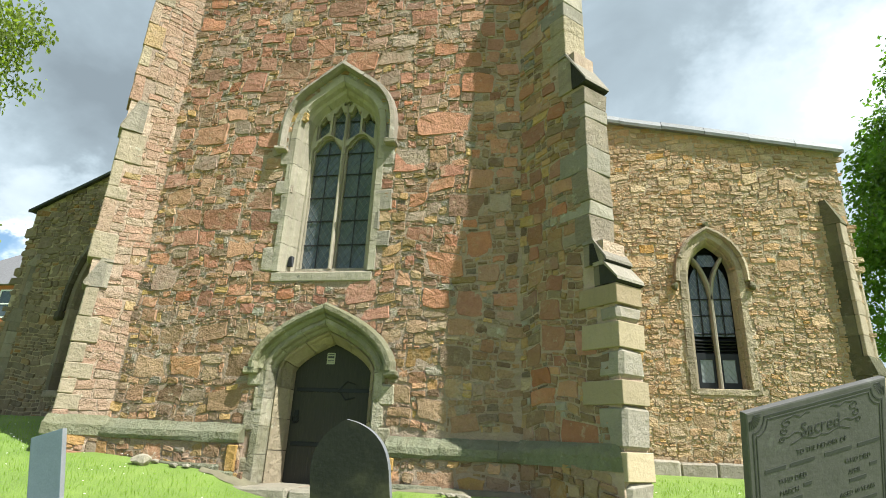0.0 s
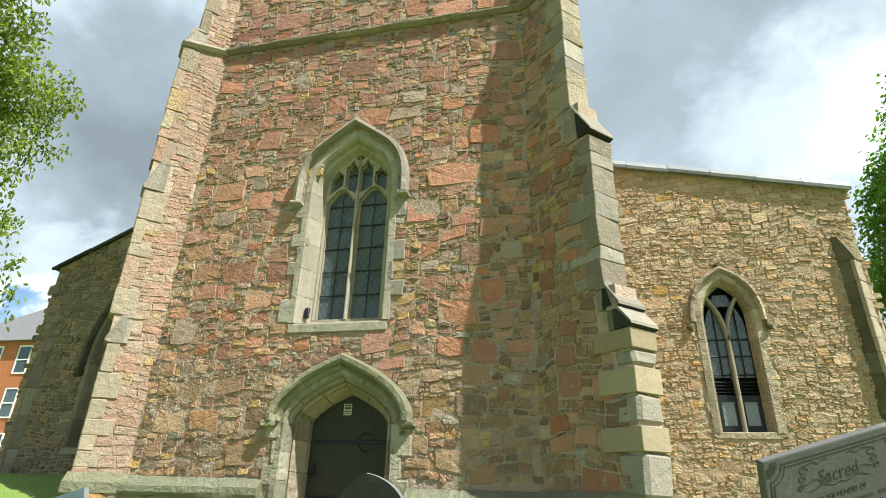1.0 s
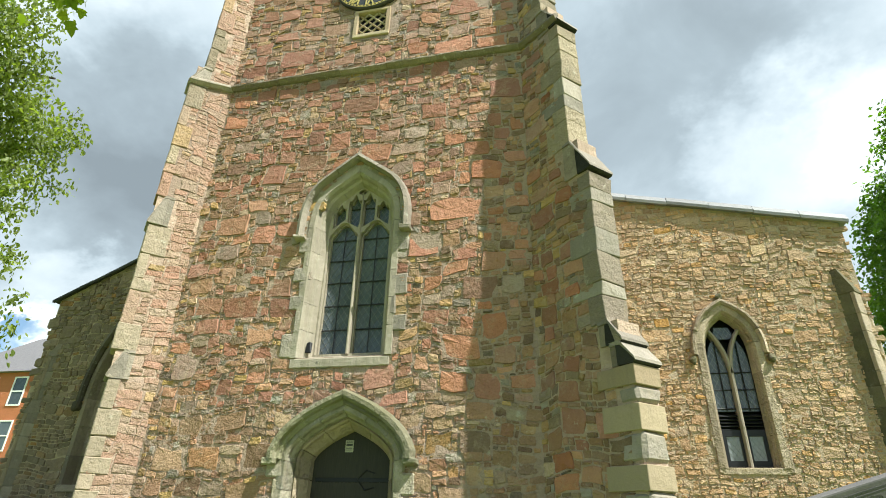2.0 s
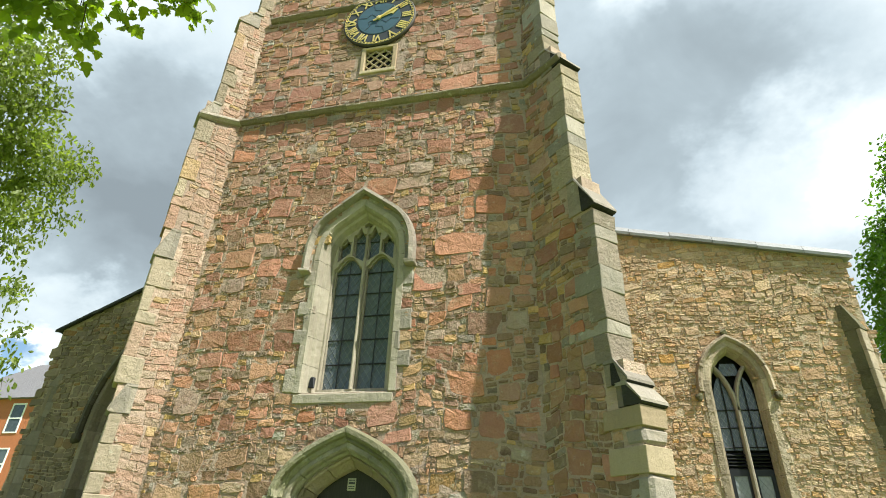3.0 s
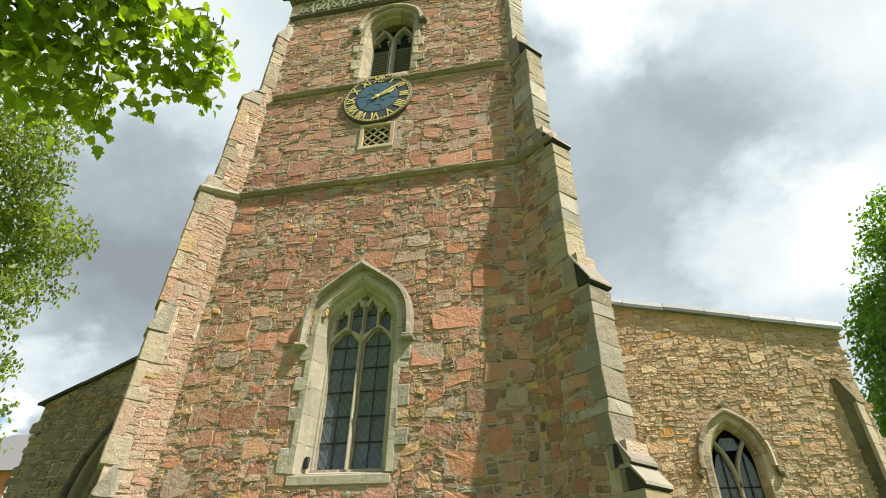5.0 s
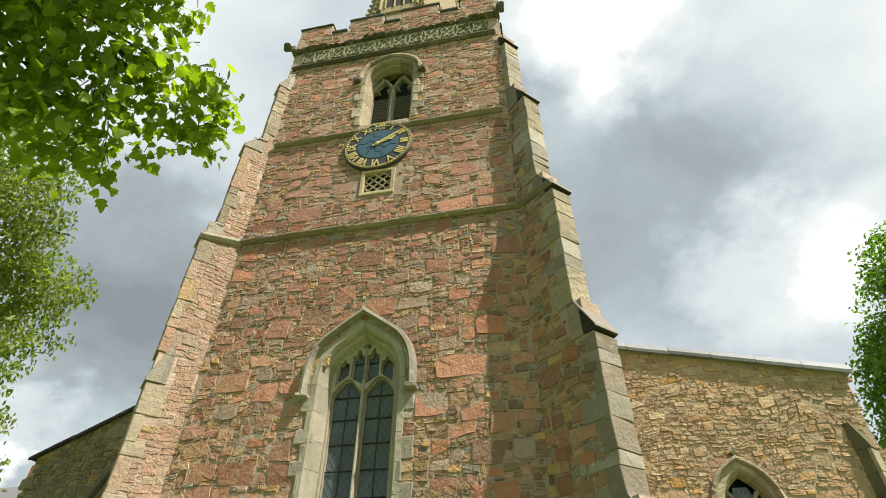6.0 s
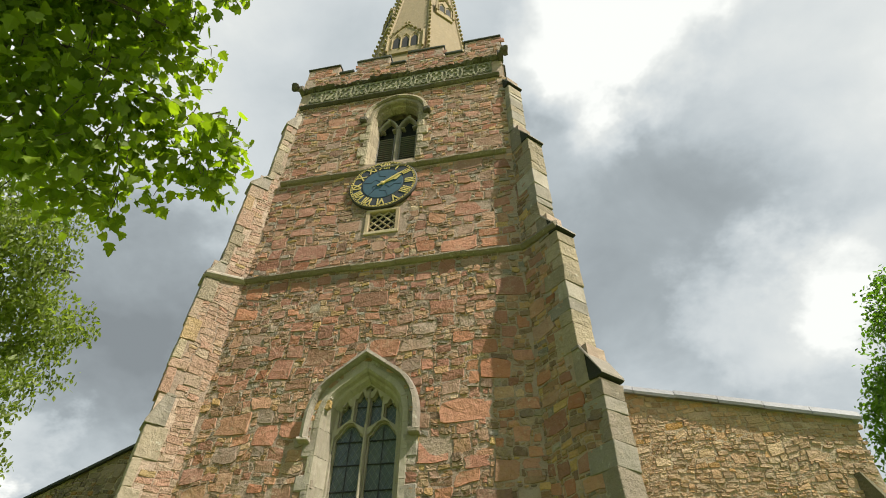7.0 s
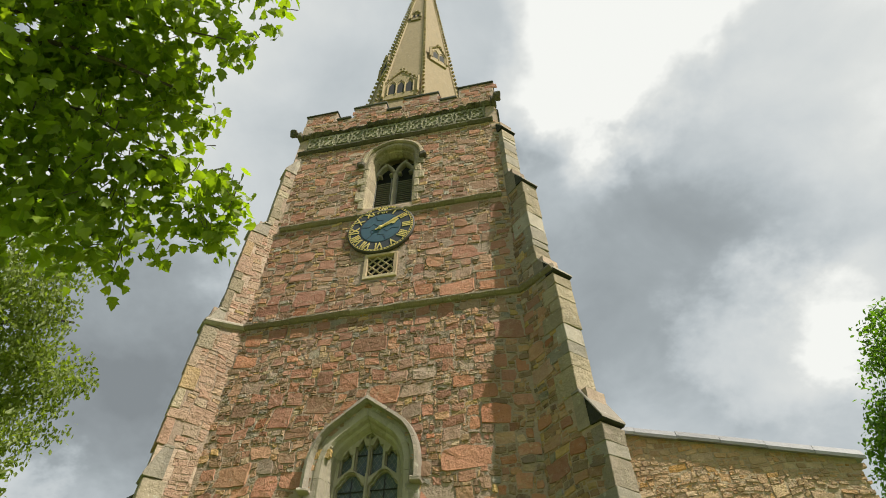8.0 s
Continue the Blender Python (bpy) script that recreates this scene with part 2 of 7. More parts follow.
# near black: soot, and the shade under the set-off caps put into the colour
SOOT_SHADE = stone("sooty_shaded_stone", [(0.0, (0.045, 0.042, 0.034)), (1.0, (0.075, 0.07, 0.055))], grain=0.5, lichen=0.12, bumps=0.8, tint=(0.2, 0.19, 0.14))
ASHLAR = stone("new_cream_ashlar", [(0.0, (0.594, 0.469, 0.309)), (0.6, (0.551, 0.433, 0.285)), (1.0, (0.572, 0.398, 0.237))], grain=0.2, lichen=0.1, bumps=0.35, streak=0.2)
SLATE = stone("slate_headstone", [(0.0, (0.116, 0.108, 0.104)), (1.0, (0.135, 0.125, 0.120))], grain=0.25, rough=0.75, lichen=0.12, bumps=0.12, tint=(0.32, 0.33, 0.28))
SLATE_GREEN = stone("mossy_slate", [(0.0, (0.026, 0.028, 0.021)), (1.0, (0.032, 0.034, 0.025))], grain=0.3, rough=0.8, lichen=0.12, moss=0.45, bumps=0.15, tint=(0.2, 0.2, 0.15))
# lighter slate for slab edges, sunlight put into the colour
LIT_EDGE = stone("sunlit_slate_edge", [(0.0, (0.20, 0.20, 0.215)), (1.0, (0.235, 0.23, 0.245))], grain=0.2, rough=0.7, lichen=0.15, bumps=0.2)
OCHRE = stone("ochre_sandstone", [(0.0, (0.58, 0.33, 0.10)), (1.0, (0.62, 0.38, 0.14))], grain=0.3, lichen=0.15, smear=0.2)
ALGAE_PALE = stone("green_stained_drip_stone", [(0.0, (0.40, 0.37, 0.24)), (0.5, (0.33, 0.31, 0.20)), (1.0, (0.46, 0.41, 0.28))], grain=0.5, lichen=0.5, moss=0.5, smear=0.3, streak=0.3, bumps=1.0, relief=0.03)
# olive algae stone, darkened further to hold the south buttress flank's shade
ALGAE_SHADE = stone("olive_algae_shade_stone", [(0.0, (0.167, 0.152, 0.093)), (0.5, (0.136, 0.127, 0.074)), (1.0, (0.186, 0.161, 0.102))], grain=0.4, lichen=0.15, moss=0.6, smear=0.2, streak=0.2)
MOSSY = stone("mossy_plinth_stone", [(0.0, (0.320, 0.316, 0.211)), (0.5, (0.272, 0.271, 0.178)), (1.0, (0.352, 0.340, 0.233))], grain=0.5, lichen=0.4, moss=0.5, smear=0.2, streak=0.4, relief=0.04, bumps=1.0)
SLATE_BLUE = stone("blue_slate", [(0.0, (0.15, 0.19, 0.225)), (1.0, (0.17, 0.21, 0.245))], grain=0.15, rough=0.5, lichen=0.1, bumps=0.1, tint=(0.3, 0.33, 0.33))
LEAD = stone("lead_coping", [(0.0, (0.25, 0.245, 0.255)), (1.0, (0.33, 0.325, 0.34))], grain=0.3, rough=0.55, lichen=0.2, bumps=0.2)
COPING = stone("dark_slate_coping", [(0.0, (0.07, 0.07, 0.07)), (1.0, (0.12, 0.115, 0.105))], grain=0.3, rough=0.7, lichen=0.15, bumps=0.3)
BRICK = stone("orange_brick", [(0.0, (0.50, 0.17, 0.075)), (0.5, (0.55, 0.20, 0.09)), (1.0, (0.45, 0.15, 0.07))], grain=0.2, lichen=0.05)
ROOF = stone("slate_roof", [(0.0, (0.17, 0.16, 0.17)), (1.0, (0.23, 0.22, 0.225))], grain=0.3, lichen=0.15)
PATH_STONE = stone("worn_paving", [(0.0, (0.36, 0.31, 0.24)), (1.0, (0.42, 0.37, 0.29))], grain=0.3, lichen=0.2)


def plain(name, colour, rough=0.6, metal=0.0, vary=0.25, scale=8.0, relief=0.0):
    m, g, bsdf = material(name)
    p = here(g)
    n = g.noise(p, scale, 5.0, 0.6)
    v = g.math("ADD", g.math("MULTIPLY", n, 2 * vary), 1.0 - vary)
    col = g.mix(1.0, (*colour, 1), g.add("ShaderNodeCombineColor", None, Red=v, Green=v, Blue=v).outputs[0], "MULTIPLY")
    g.put(bsdf, "Base Color", col), g.put(bsdf, "Roughness", rough), g.put(bsdf, "Metallic", metal)
    if relief:
        bump(g, bsdf, g.noise(p, scale * 4, 5.0, 0.6), relief, 0.01)
    return m


IRON = plain("black_iron", (0.02, 0.02, 0.022), 0.5, 0.6)
LEADWORK = plain("window_lead", (0.17, 0.18, 0.18), 0.6, 0.3)
GOLD = plain("gold_leaf", (0.86, 0.66, 0.22), 0.38, 0.55, 0.12)
CLOCK_BLUE = plain("clock_blue_paint", (0.028, 0.072, 0.105), 0.7, 0.0, 0.3, 5.0)
CLOCK_DARK = plain("clock_dark_paint", (0.022, 0.027, 0.034), 0.75, 0.0, 0.3, 5.0)
LOUVRE = plain("louvre_slate", (0.17, 0.155, 0.135), 0.7)
WHITE = plain("white_paint", (0.75, 0.74, 0.70), 0.5, 0.0, 0.1)
INK = plain("dark_print", (0.04, 0.04, 0.04), 0.6)
LETTER = plain("cut_letters", (0.038, 0.037, 0.035), 0.8, 0.0, 0.2, 30.0)
# black for sheets that stand in for the shade inside openings
BLACK = plain("interior_shade", (0.012, 0.012, 0.012), 0.9)
EARTH = plain("bare_earth", (0.155, 0.135, 0.085), 0.95, 0.0, 0.4, 6.0, 0.6)
BARK = plain("bark", (0.07, 0.055, 0.04), 0.9, 0.0, 0.4, 12.0, 0.8)


def glass_material():
    m, g, bsdf = material("leaded_glass")
    p = here(g)
    pane = luck(g)
    v = g.math("ADD", g.math("MULTIPLY", pane, 0.6), 0.7)
    col = g.mix(1.0, (0.075, 0.088, 0.098, 1), g.add("ShaderNodeCombineColor", None, Red=v, Green=v, Blue=v).outputs[0], "MULTIPLY")
    dusty = g.step(g.noise(p, 4.0, 5.0, 0.6), 0.4, 0.75)
    col = g.mix(g.math("MULTIPLY", dusty, 0.35), col, (0.15, 0.165, 0.175, 1))
    g.put(bsdf, "Base Color", col), g.put(bsdf, "Roughness", 0.16)
    bump(g, bsdf, g.noise(p, 7.0, 2.0, 0.5), 0.35, 0.02)
    return m


GLASS = glass_material()


def wood_material():
    m, g, bsdf = material("dark_oak")
    p = here(g)
    mp = g.add("ShaderNodeMapping", None, Vector=p)
    mp.inputs["Scale"].default_value = (14, 14, 1.2)
    n = g.noise(mp.outputs[0], 5.0, 6.0, 0.65, 0.6)
    col = g.ramp(n, [(0.25, (0.013, 0.012, 0.007)), (0.55, (0.024, 0.021, 0.013)), (0.8, (0.040, 0.034, 0.020))])
    g.put(bsdf, "Base Color", col), g.put(bsdf, "Roughness", 0.7)
    bump(g, bsdf, n, 0.4, 0.01)
    return m


OAK = wood_material()


def leaf_material(name, base, tip):
    m, g, bsdf = material(name)
    r = luck(g)
    n = g.noise(here(g), 1.1, 3.0, 0.5)
    col = g.mix(g.math("ADD", g.math("MULTIPLY", r, 0.65), g.math("MULTIPLY", n, 0.35)), (*base, 1), (*tip, 1))
    g.put(bsdf, "Base Color", col), g.put(bsdf, "Roughness", 0.5)
    tr = g.add("ShaderNodeBsdfTranslucent", None, Color=g.mix(1.0, col, (1.6, 1.8, 0.5, 1), "MULTIPLY"))
    mx = g.add("ShaderNodeMixShader", None, Fac=0.55)
    g.put(mx, "i1", bsdf.outputs[0]), g.put(mx, "i2", tr.outputs[0])
    out = [n for n in g.tree.nodes if n.type == "OUTPUT_MATERIAL"][0]
    g.tree.links.new(mx.outputs[0], out.inputs[0])
    return m


LEAF_NEAR = leaf_material("sycamore_leaf", (0.080, 0.130, 0.012), (0.270, 0.340, 0.028))
LEAF_LEFT = leaf_material("ash_leaf", (0.105, 0.140, 0.030), (0.250, 0.290, 0.075))
LEAF_RIGHT = leaf_material("lime_leaf", (0.057, 0.123, 0.016), (0.115, 0.197, 0.029))
SHRUB = leaf_material("shrub_leaf", (0.033, 0.074, 0.016), (0.066, 0.123, 0.025))


def grass_material():
    m, g, bsdf = material("grass_ground")
    p = here(g)
    n = g.noise(p, 1.3, 4.0, 0.6)
    f = g.noise(p, 45.0, 4.0, 0.7)
    col = g.ramp(g.math("ADD", g.math("MULTIPLY", n, 0.5), g.math("MULTIPLY", f, 0.5)),
                 [(0.3, (0.105, 0.165, 0.024)), (0.5, (0.155, 0.23, 0.036)), (0.7, (0.22, 0.29, 0.056))])
    g.put(bsdf, "Base Color", col), g.put(bsdf, "Roughness", 0.85)
    bump(g, bsdf, f, 0.7, 0.03)
    return m


GRASS = grass_material()
BLADE = leaf_material("grass_blade", (0.139, 0.221, 0.021), (0.230, 0.328, 0.041))


# ---- building helpers ----
def mesh_of(bm, name, mat, smooth=False):
    me = bpy.data.meshes.new(name)
    bmesh.ops.recalc_face_normals(bm, faces=bm.faces) if len(bm.faces) < 40000 else None
    bm.to_mesh(me)
    bm.free()
    me.materials.append(mat)
    if smooth:
        for p in me.polygons:
            p.use_smooth = True
    return me


def attach(ob, parent, local=False):
    """Parent ob; its mesh is in the world's metres unless local."""
    ob.parent = parent
    if not local and parent.parent is None:
        ob.matrix_parent_inverse = parent.matrix_basis.inverted()
    return ob


def part(name, bm, mat, parent, label="", smooth=False, local=False):
    ob = attach(new(name, mesh_of(bm, name, mat, smooth)), parent, local)
    if label:
        ob["label"] = label
    return ob


def thing(name, label, category, at=(0, 0, 0), group="", kind=""):
    ob = new(name)
    ob.empty_display_size = 0.1
    ob.matrix_basis = at if isinstance(at, Matrix) else Matrix.Translation(at)
    return tagged(ob, label, category, group, kind)


def box(bm, x0, x1, y0, y1, z0, z1, m=None):
    v = [bm.verts.new((x, y, z)) for z in (z0, z1) for y in (y0, y1) for x in (x0, x1)]
    for f in ((0, 2, 3, 1), (4, 5, 7, 6), (0, 1, 5, 4), (2, 6, 7, 3), (0, 4, 6, 2), (1, 3, 7, 5)):
        bm.faces.new([v[i] for i in f])
    if m is not None:
        for w in v:
            w.co = m @ w.co
    return v


def bevel_all(bm, amount, segments=1):
    bmesh.ops.bevel(bm, geom=list(bm.edges), offset=amount, segments=segments, affect="EDGES", profile=0.6)


def rough_box(bm, x0, x1, y0, y1, z0, z1, rng, cut=0.015, wob=0.008, m=None):
    """A hewn block: chamfered all round its outer edges, corners a little off."""
    lo, hi = (x0, y0, z0), (x1, y1, z1)
    c = min(cut, 0.2 * min(x1 - x0, y1 - y0, z1 - z0))
    verts = {}
    for ix in (0, 1):
        for iy in (0, 1):
            for iz in (0, 1):
                j = [rng.uniform(-wob, wob) for _ in range(3)]
                base = [(lo[k], hi[k])[(ix, iy, iz)[k]] + j[k] for k in range(3)]
                for k in range(3):
                    co = Vector(base)
                    for a in range(3):
                        if a != k:
                            co[a] += c if (ix, iy, iz)[a] == 0 else -c
                    verts[ix, iy, iz, k] = bm.verts.new(m @ co if m is not None else co)
    for k in range(3):
        a, b = [i for i in range(3) if i != k]
        for side in (0, 1):
            ring = []
            for ia, ib in ((0, 0), (1, 0), (1, 1), (0, 1)):
                key = [0, 0, 0]
                key[k], key[a], key[b] = side, ia, ib
                ring.append(verts[(*key, k)])
            bm.faces.new(ring)
    for k in range(3):
        a, b = [i for i in range(3) if i != k]
        for ia in (0, 1):
            for ib in (0, 1):
                key0, key1 = [0, 0, 0], [0, 0, 0]
                key0[k], key0[a], key0[b] = 0, ia, ib
                key1[k], key1[a], key1[b] = 1, ia, ib
                bm.faces.new([verts[(*key0, a)], verts[(*key1, a)], verts[(*key1, b)], verts[(*key0, b)]])
    for ix in (0, 1):
        for iy in (0, 1):
            for iz in (0, 1):
                bm.faces.new([verts[ix, iy, iz, k] for k in range(3)])


def tube(bm, pts, radius, sides=6, taper=1.0):
    """A round bar along points."""
    rings = []
    for i, p in enumerate(pts):
        p = Vector(p)
        d = (Vector(pts[min(i + 1, len(pts) - 1)]) - Vector(pts[max(i - 1, 0)])).normalized()
        a = d.orthogonal().normalized()
        b = d.cross(a)
        r = radius * (1 + (taper - 1) * i / max(1, len(pts) - 1))
        rings.append([bm.verts.new(p + (a * math.cos(q) + b * math.sin(q)) * r) for q in [math.tau * k / sides for k in range(sides)]])
    for r0, r1 in zip(rings, rings[1:]):
        for k in range(sides):
            bm.faces.new((r0[k], r0[(k + 1) % sides], r1[(k + 1) % sides], r1[k]))
    bm.faces.new(rings[0][::-1]), bm.faces.new(rings[-1])


def arch(cx, half, sill, spring, apex, full=0.9, rise=0.6, n=8):
    """The outline of a pointed opening in x and z: up one jamb, over, and down the other."""
    side = []
    for i in range(n + 1):
        t = i / n
        x = (1 - t) ** 2 * half + 2 * t * (1 - t) * half * full
        z = (1 - t) ** 2 * spring + 2 * t * (1 - t) * (spring + (apex - spring) * rise) + t * t * apex
        side.append((x, z))
    left = [(cx - x, z) for x, z in side]
    right = [(cx + x, z) for x, z in reversed(side[:-1])]
    return [(cx - half, sill)] + left + right + [(cx + half, sill)]


def drop_arch(cx, half, sill, spring, apex, slope, bend=0.60, n=6):
    """A pointed opening whose upper limbs run straight to the apex: jamb, tight shoulder, limb."""
    corner, x1 = apex - slope * half, half * bend
    side = [((1 - t) ** 2 * half + 2 * t * (1 - t) * half + t * t * x1, (1 - t) ** 2 * spring + 2 * t * (1 - t) * corner + t * t * (apex - slope * x1)) for t in [i / n for i in range(n + 1)]]
    side += [(x1 * (1 - k / 3), apex - slope * x1 * (1 - k / 3)) for k in (1, 2, 3)]
    return [(cx - half, sill)] + [(cx - x, z) for x, z in side] + [(cx + x, z) for x, z in reversed(side[:-1])] + [(cx + half, sill)]


def offset(path, d):
    """The outline moved outward by d."""
    out = []
    for i, p in enumerate(path):
        a, b = path[max(i - 1, 0)], path[min(i + 1, len(path) - 1)]
        if 0 < i < len(path) - 1:
            n = Vector((0, 0))
            for q, r in ((a, p), (p, b)):
                e = (Vector(r) - Vector(q)).normalized()
                n += Vector((-e.y, e.x))
            n.normalize()
            e = (Vector(p) - Vector(a)).normalized()
            k = 1 / max(0.5, n.dot(Vector((-e.y, e.x))))
        else:
            e = (Vector(b) - Vector(a)).normalized()
            n, k = Vector((-e.y, e.x)), 1
        out.append((p[0] + n.x * d * k, p[1] + n.y * d * k))
    return out


def along(path, step):
    """Cut an outline into blocks of about that length: lists of points."""
    length = [0]
    for a, b in zip(path, path[1:]):
        length.append(length[-1] + math.dist(a, b))

    def at(s):
        for i in range(len(path) - 1):
            if s <= length[i + 1] or i == len(path) - 2:
                t = (s - length[i]) / max(1e-9, length[i + 1] - length[i])
                return i + t
    count = max(1, round(length[-1] / step))
    cuts = [at(length[-1] * k / count) for k in range(count + 1)]
    return cuts


def point_on(path, i):
    k = min(int(i), len(path) - 2)
    t = i - k
    return (path[k][0] * (1 - t) + path[k + 1][0] * t, path[k][1] * (1 - t) + path[k + 1][1] * t)


def moulding(path, profile, step, gap=0.004, rng=None, wob=0.0, ends=True):
    """Blocks of a moulding that follows path. profile: (distance outward from the path, y), a closed ring. One bmesh for each block."""
    rails = [offset(path, d) for d, _ in profile]
    cuts = along(path, step)
    blocks = []
    for a, b in zip(cuts, cuts[1:]):
        ks = [a] + [k for k in range(int(a) + 1, int(math.ceil(b))) if a + 0.05 < k < b - 0.05] + [b]
        bm = bmesh.new()
        rings = []
        jit = [rng.uniform(-wob, wob) for _ in profile] if rng else [0] * len(profile)
        for n, k in enumerate(ks):
            ring = []
            for (d, y), rail, j in zip(profile, rails, jit):
                p = Vector(point_on(rail, k))
                if n in (0, len(ks) - 1):
                    q = Vector(point_on(rail, ks[1] if n == 0 else ks[-2]))
                    p += (q - p).normalized() * gap if (q - p).length > gap else Vector((0, 0))
                ring.append(bm.verts.new((p.x, y + j, p.y)))
            rings.append(ring)
        m = len(profile)
        for r0, r1 in zip(rings, rings[1:]):
            for i in range(m):
                bm.faces.new((r0[i], r0[(i + 1) % m], r1[(i + 1) % m], r1[i]))
        if ends:
            bm.faces.new(rings[0][::-1]), bm.faces.new(rings[-1])
        blocks.append(bm)
    return blocks


def height_in(path, x):
    """The lowest and highest z of an outline at x."""
    zs = []
    for (xa, za), (xb, zb) in zip(path, path[1:]):
        if abs(xb - xa) > 1e-9 and min(xa, xb) - 1e-9 <= x <= max(xa, xb) + 1e-9:
            zs.append(za + (zb - za) * (x - xa) / (xb - xa))
    return (path[0][1], max(zs)) if zs else None


def pierced_wall(x0, x1, base, top, openings, y0, y1):
    """A wall from y0 (front) to y1 with openings through it. top: a function of x."""
    bm = bmesh.new()
    xs = {x0, x1}
    for o in openings:
        xs |= {round(p[0], 5) for p in o}
    xs = sorted(x for x in xs if x0 <= x <= x1)

    def quad(pts):
        bm.faces.new([bm.verts.new(p) for p in pts])
    for a, b in zip(xs, xs[1:]):
        if b - a < 1e-4:
            continue
        e = 1e-6
        spans = []
        for o in openings:
            ha, hb = height_in(o, a + e), height_in(o, b - e)
            mid = (a + b) / 2
            if ha and hb and o[0][0] - e < mid < o[-1][0] + e:
                spans.append((ha, hb))
        spans.sort(key=lambda s: s[0][0])
        la, lb = base, base
        for ha, hb in spans + [((top(a), 0), (top(b), 0))]:
            for y in (y0, y1):
                quad([(a, y, la), (b, y, lb), (b, y, hb[0]), (a, y, ha[0])])
            if (ha, hb) in spans:
                quad([(a, y0, ha[0]), (b, y0, hb[0]), (b, y1, hb[0]), (a, y1, ha[0])])
                quad([(a, y0, ha[1]), (b, y0, hb[1]), (b, y1, hb[1]), (a, y1, ha[1])])
                la, lb = ha[1], hb[1]
        quad([(a, y0, top(a)), (b, y0, top(b)), (b, y1, top(b)), (a, y1, top(a))])
    for x in (x0, x1):
        quad([(x, y0, base), (x, y1, base), (x, y1, top(x)), (x, y0, top(x))])
    for o in openings:
        for i in (0, -1):
            x, j = o[i][0], (1 if i == 0 else -2)
            quad([(x, y0, o[i][1]), (x, y1, o[i][1]), (x, y1, o[j][1]), (x, y0, o[j][1])])
    bmesh.ops.remove_doubles(bm, verts=bm.verts, dist=1e-5)
    return bm


def inside(path, x, z, grow=0.0):
    if not path[0][0] - grow < x < path[-1][0] + grow:
        return False
    h = height_in(path, min(max(x, path[0][0] + 1e-4), path[-1][0] - 1e-4))
    return h is not None and h[0] - grow < z < h[1] + grow


# ---- rubble and coursed stones ----
def lay_rubble(w, h, rng, tall=(0.26, 0.42), big=0.34, small=(1.1, 2.6), rows=(2, 4)):
    """Random rubble: bands in which large blocks stand between stacks of small stones. Rectangles u0, v0, u1, v1."""
    out, v = [], 0.0
    while v < h - 0.02:
        band = min(rng.uniform(*tall), h - v)
        if h - v - band < 0.12:
            band = h - v
        u = -rng.uniform(0, 0.3)
        while u < w:
            if rng.random() < big:
                wide = band * rng.uniform(0.75, 1.9)
                out.append((u, v, u + wide, v + band))
            else:
                wide = rng.uniform(0.35, 0.95)
                n = rng.randint(*rows)
                cuts = sorted([0.0, 1.0] + [(k + rng.uniform(-0.28, 0.28)) / n for k in range(1, n)])
                for c0, c1 in zip(cuts, cuts[1:]):
                    p = 0.0
                    while p < wide:
                        q = p + (c1 - c0) * band * rng.uniform(*small)
                        if wide - q < 0.07:
                            q = wide
                        out.append((u + p, v + c0 * band, u + q, v + c1 * band))
                        p = q
            u += wide
        v += band
    return out


def lay_mixed(w, h, rng, cover=0.42, block=(0.17, 0.36), aspect=(0.85, 2.1), row=(0.065, 0.15), small=(0.9, 2.6)):
    """Random rubble: large blocks here and there, the rest packed with small stones. Rectangles u0, v0, u1, v1, large or not."""
    bigs, area, tries = [], 0.0, 0
    while area < cover * w * h and tries < 9000:
        tries += 1
        b = rng.uniform(*block) * (1.0 if tries < 2500 else 0.72)
        a = b * rng.uniform(*aspect)
        u, v = rng.uniform(-0.1, w - a * 0.5), rng.uniform(0.0, max(0.01, h - b))
        if all(u + a < p[0] or u > p[2] or v + b < p[1] or v > p[3] for p in bigs):
            bigs.append((u, v, u + a, v + b))
            area += a * b
    out = [(*p, True) for p in bigs]
    v = 0.0
    while v < h - 0.02:
        band = min(rng.uniform(*row), h - v)
        gaps, u = [], -0.1
        for p in sorted(q for q in bigs if min(q[3], v + band) - max(q[1], v) > band * 0.35):
            if p[0] - u > 0.03:
                gaps.append((u, p[0]))
            u = max(u, p[2])
        gaps.append((u, w + 0.1))
        for a, b in gaps:
            u = a
            while u < b - 0.02:
                e = u + band * rng.uniform(*small)
                if b - e < 0.05:
                    e = b
                top = v + band * rng.uniform(0.88, 1.12)
                out.append((u, v + band * rng.uniform(-0.08, 0.08), e, top, False))
                u = e
        v += band
    # pinning stones in the gaps that are left
    cell = 0.02
    nu, nv = int(w / cell), int(h / cell)
    taken = np.zeros((nv, nu), bool)
    for q in out:
        taken[max(0, int(q[1] / cell + 0.5)):max(0, int(q[3] / cell + 0.5)), max(0, int(q[0] / cell + 0.5)):max(0, int(q[2] / cell + 0.5))] = True
    for j, i in zip(*np.nonzero(~taken)):
        if taken[j, i]:
            continue
        a = b = 1
        while b < 4 and j + b < nv and not taken[j + b, i]:
            b += 1
        limit = rng.randint(4, 10)
        while a < limit and i + a < nu and not taken[j:j + b, i + a].any():
            a += 1
        taken[j:j + b, i:i + a] = True
        if a > 1 and b > 1:
            out.append((i * cell, j * cell, (i + a) * cell, (j + b) * cell, False))
    return out


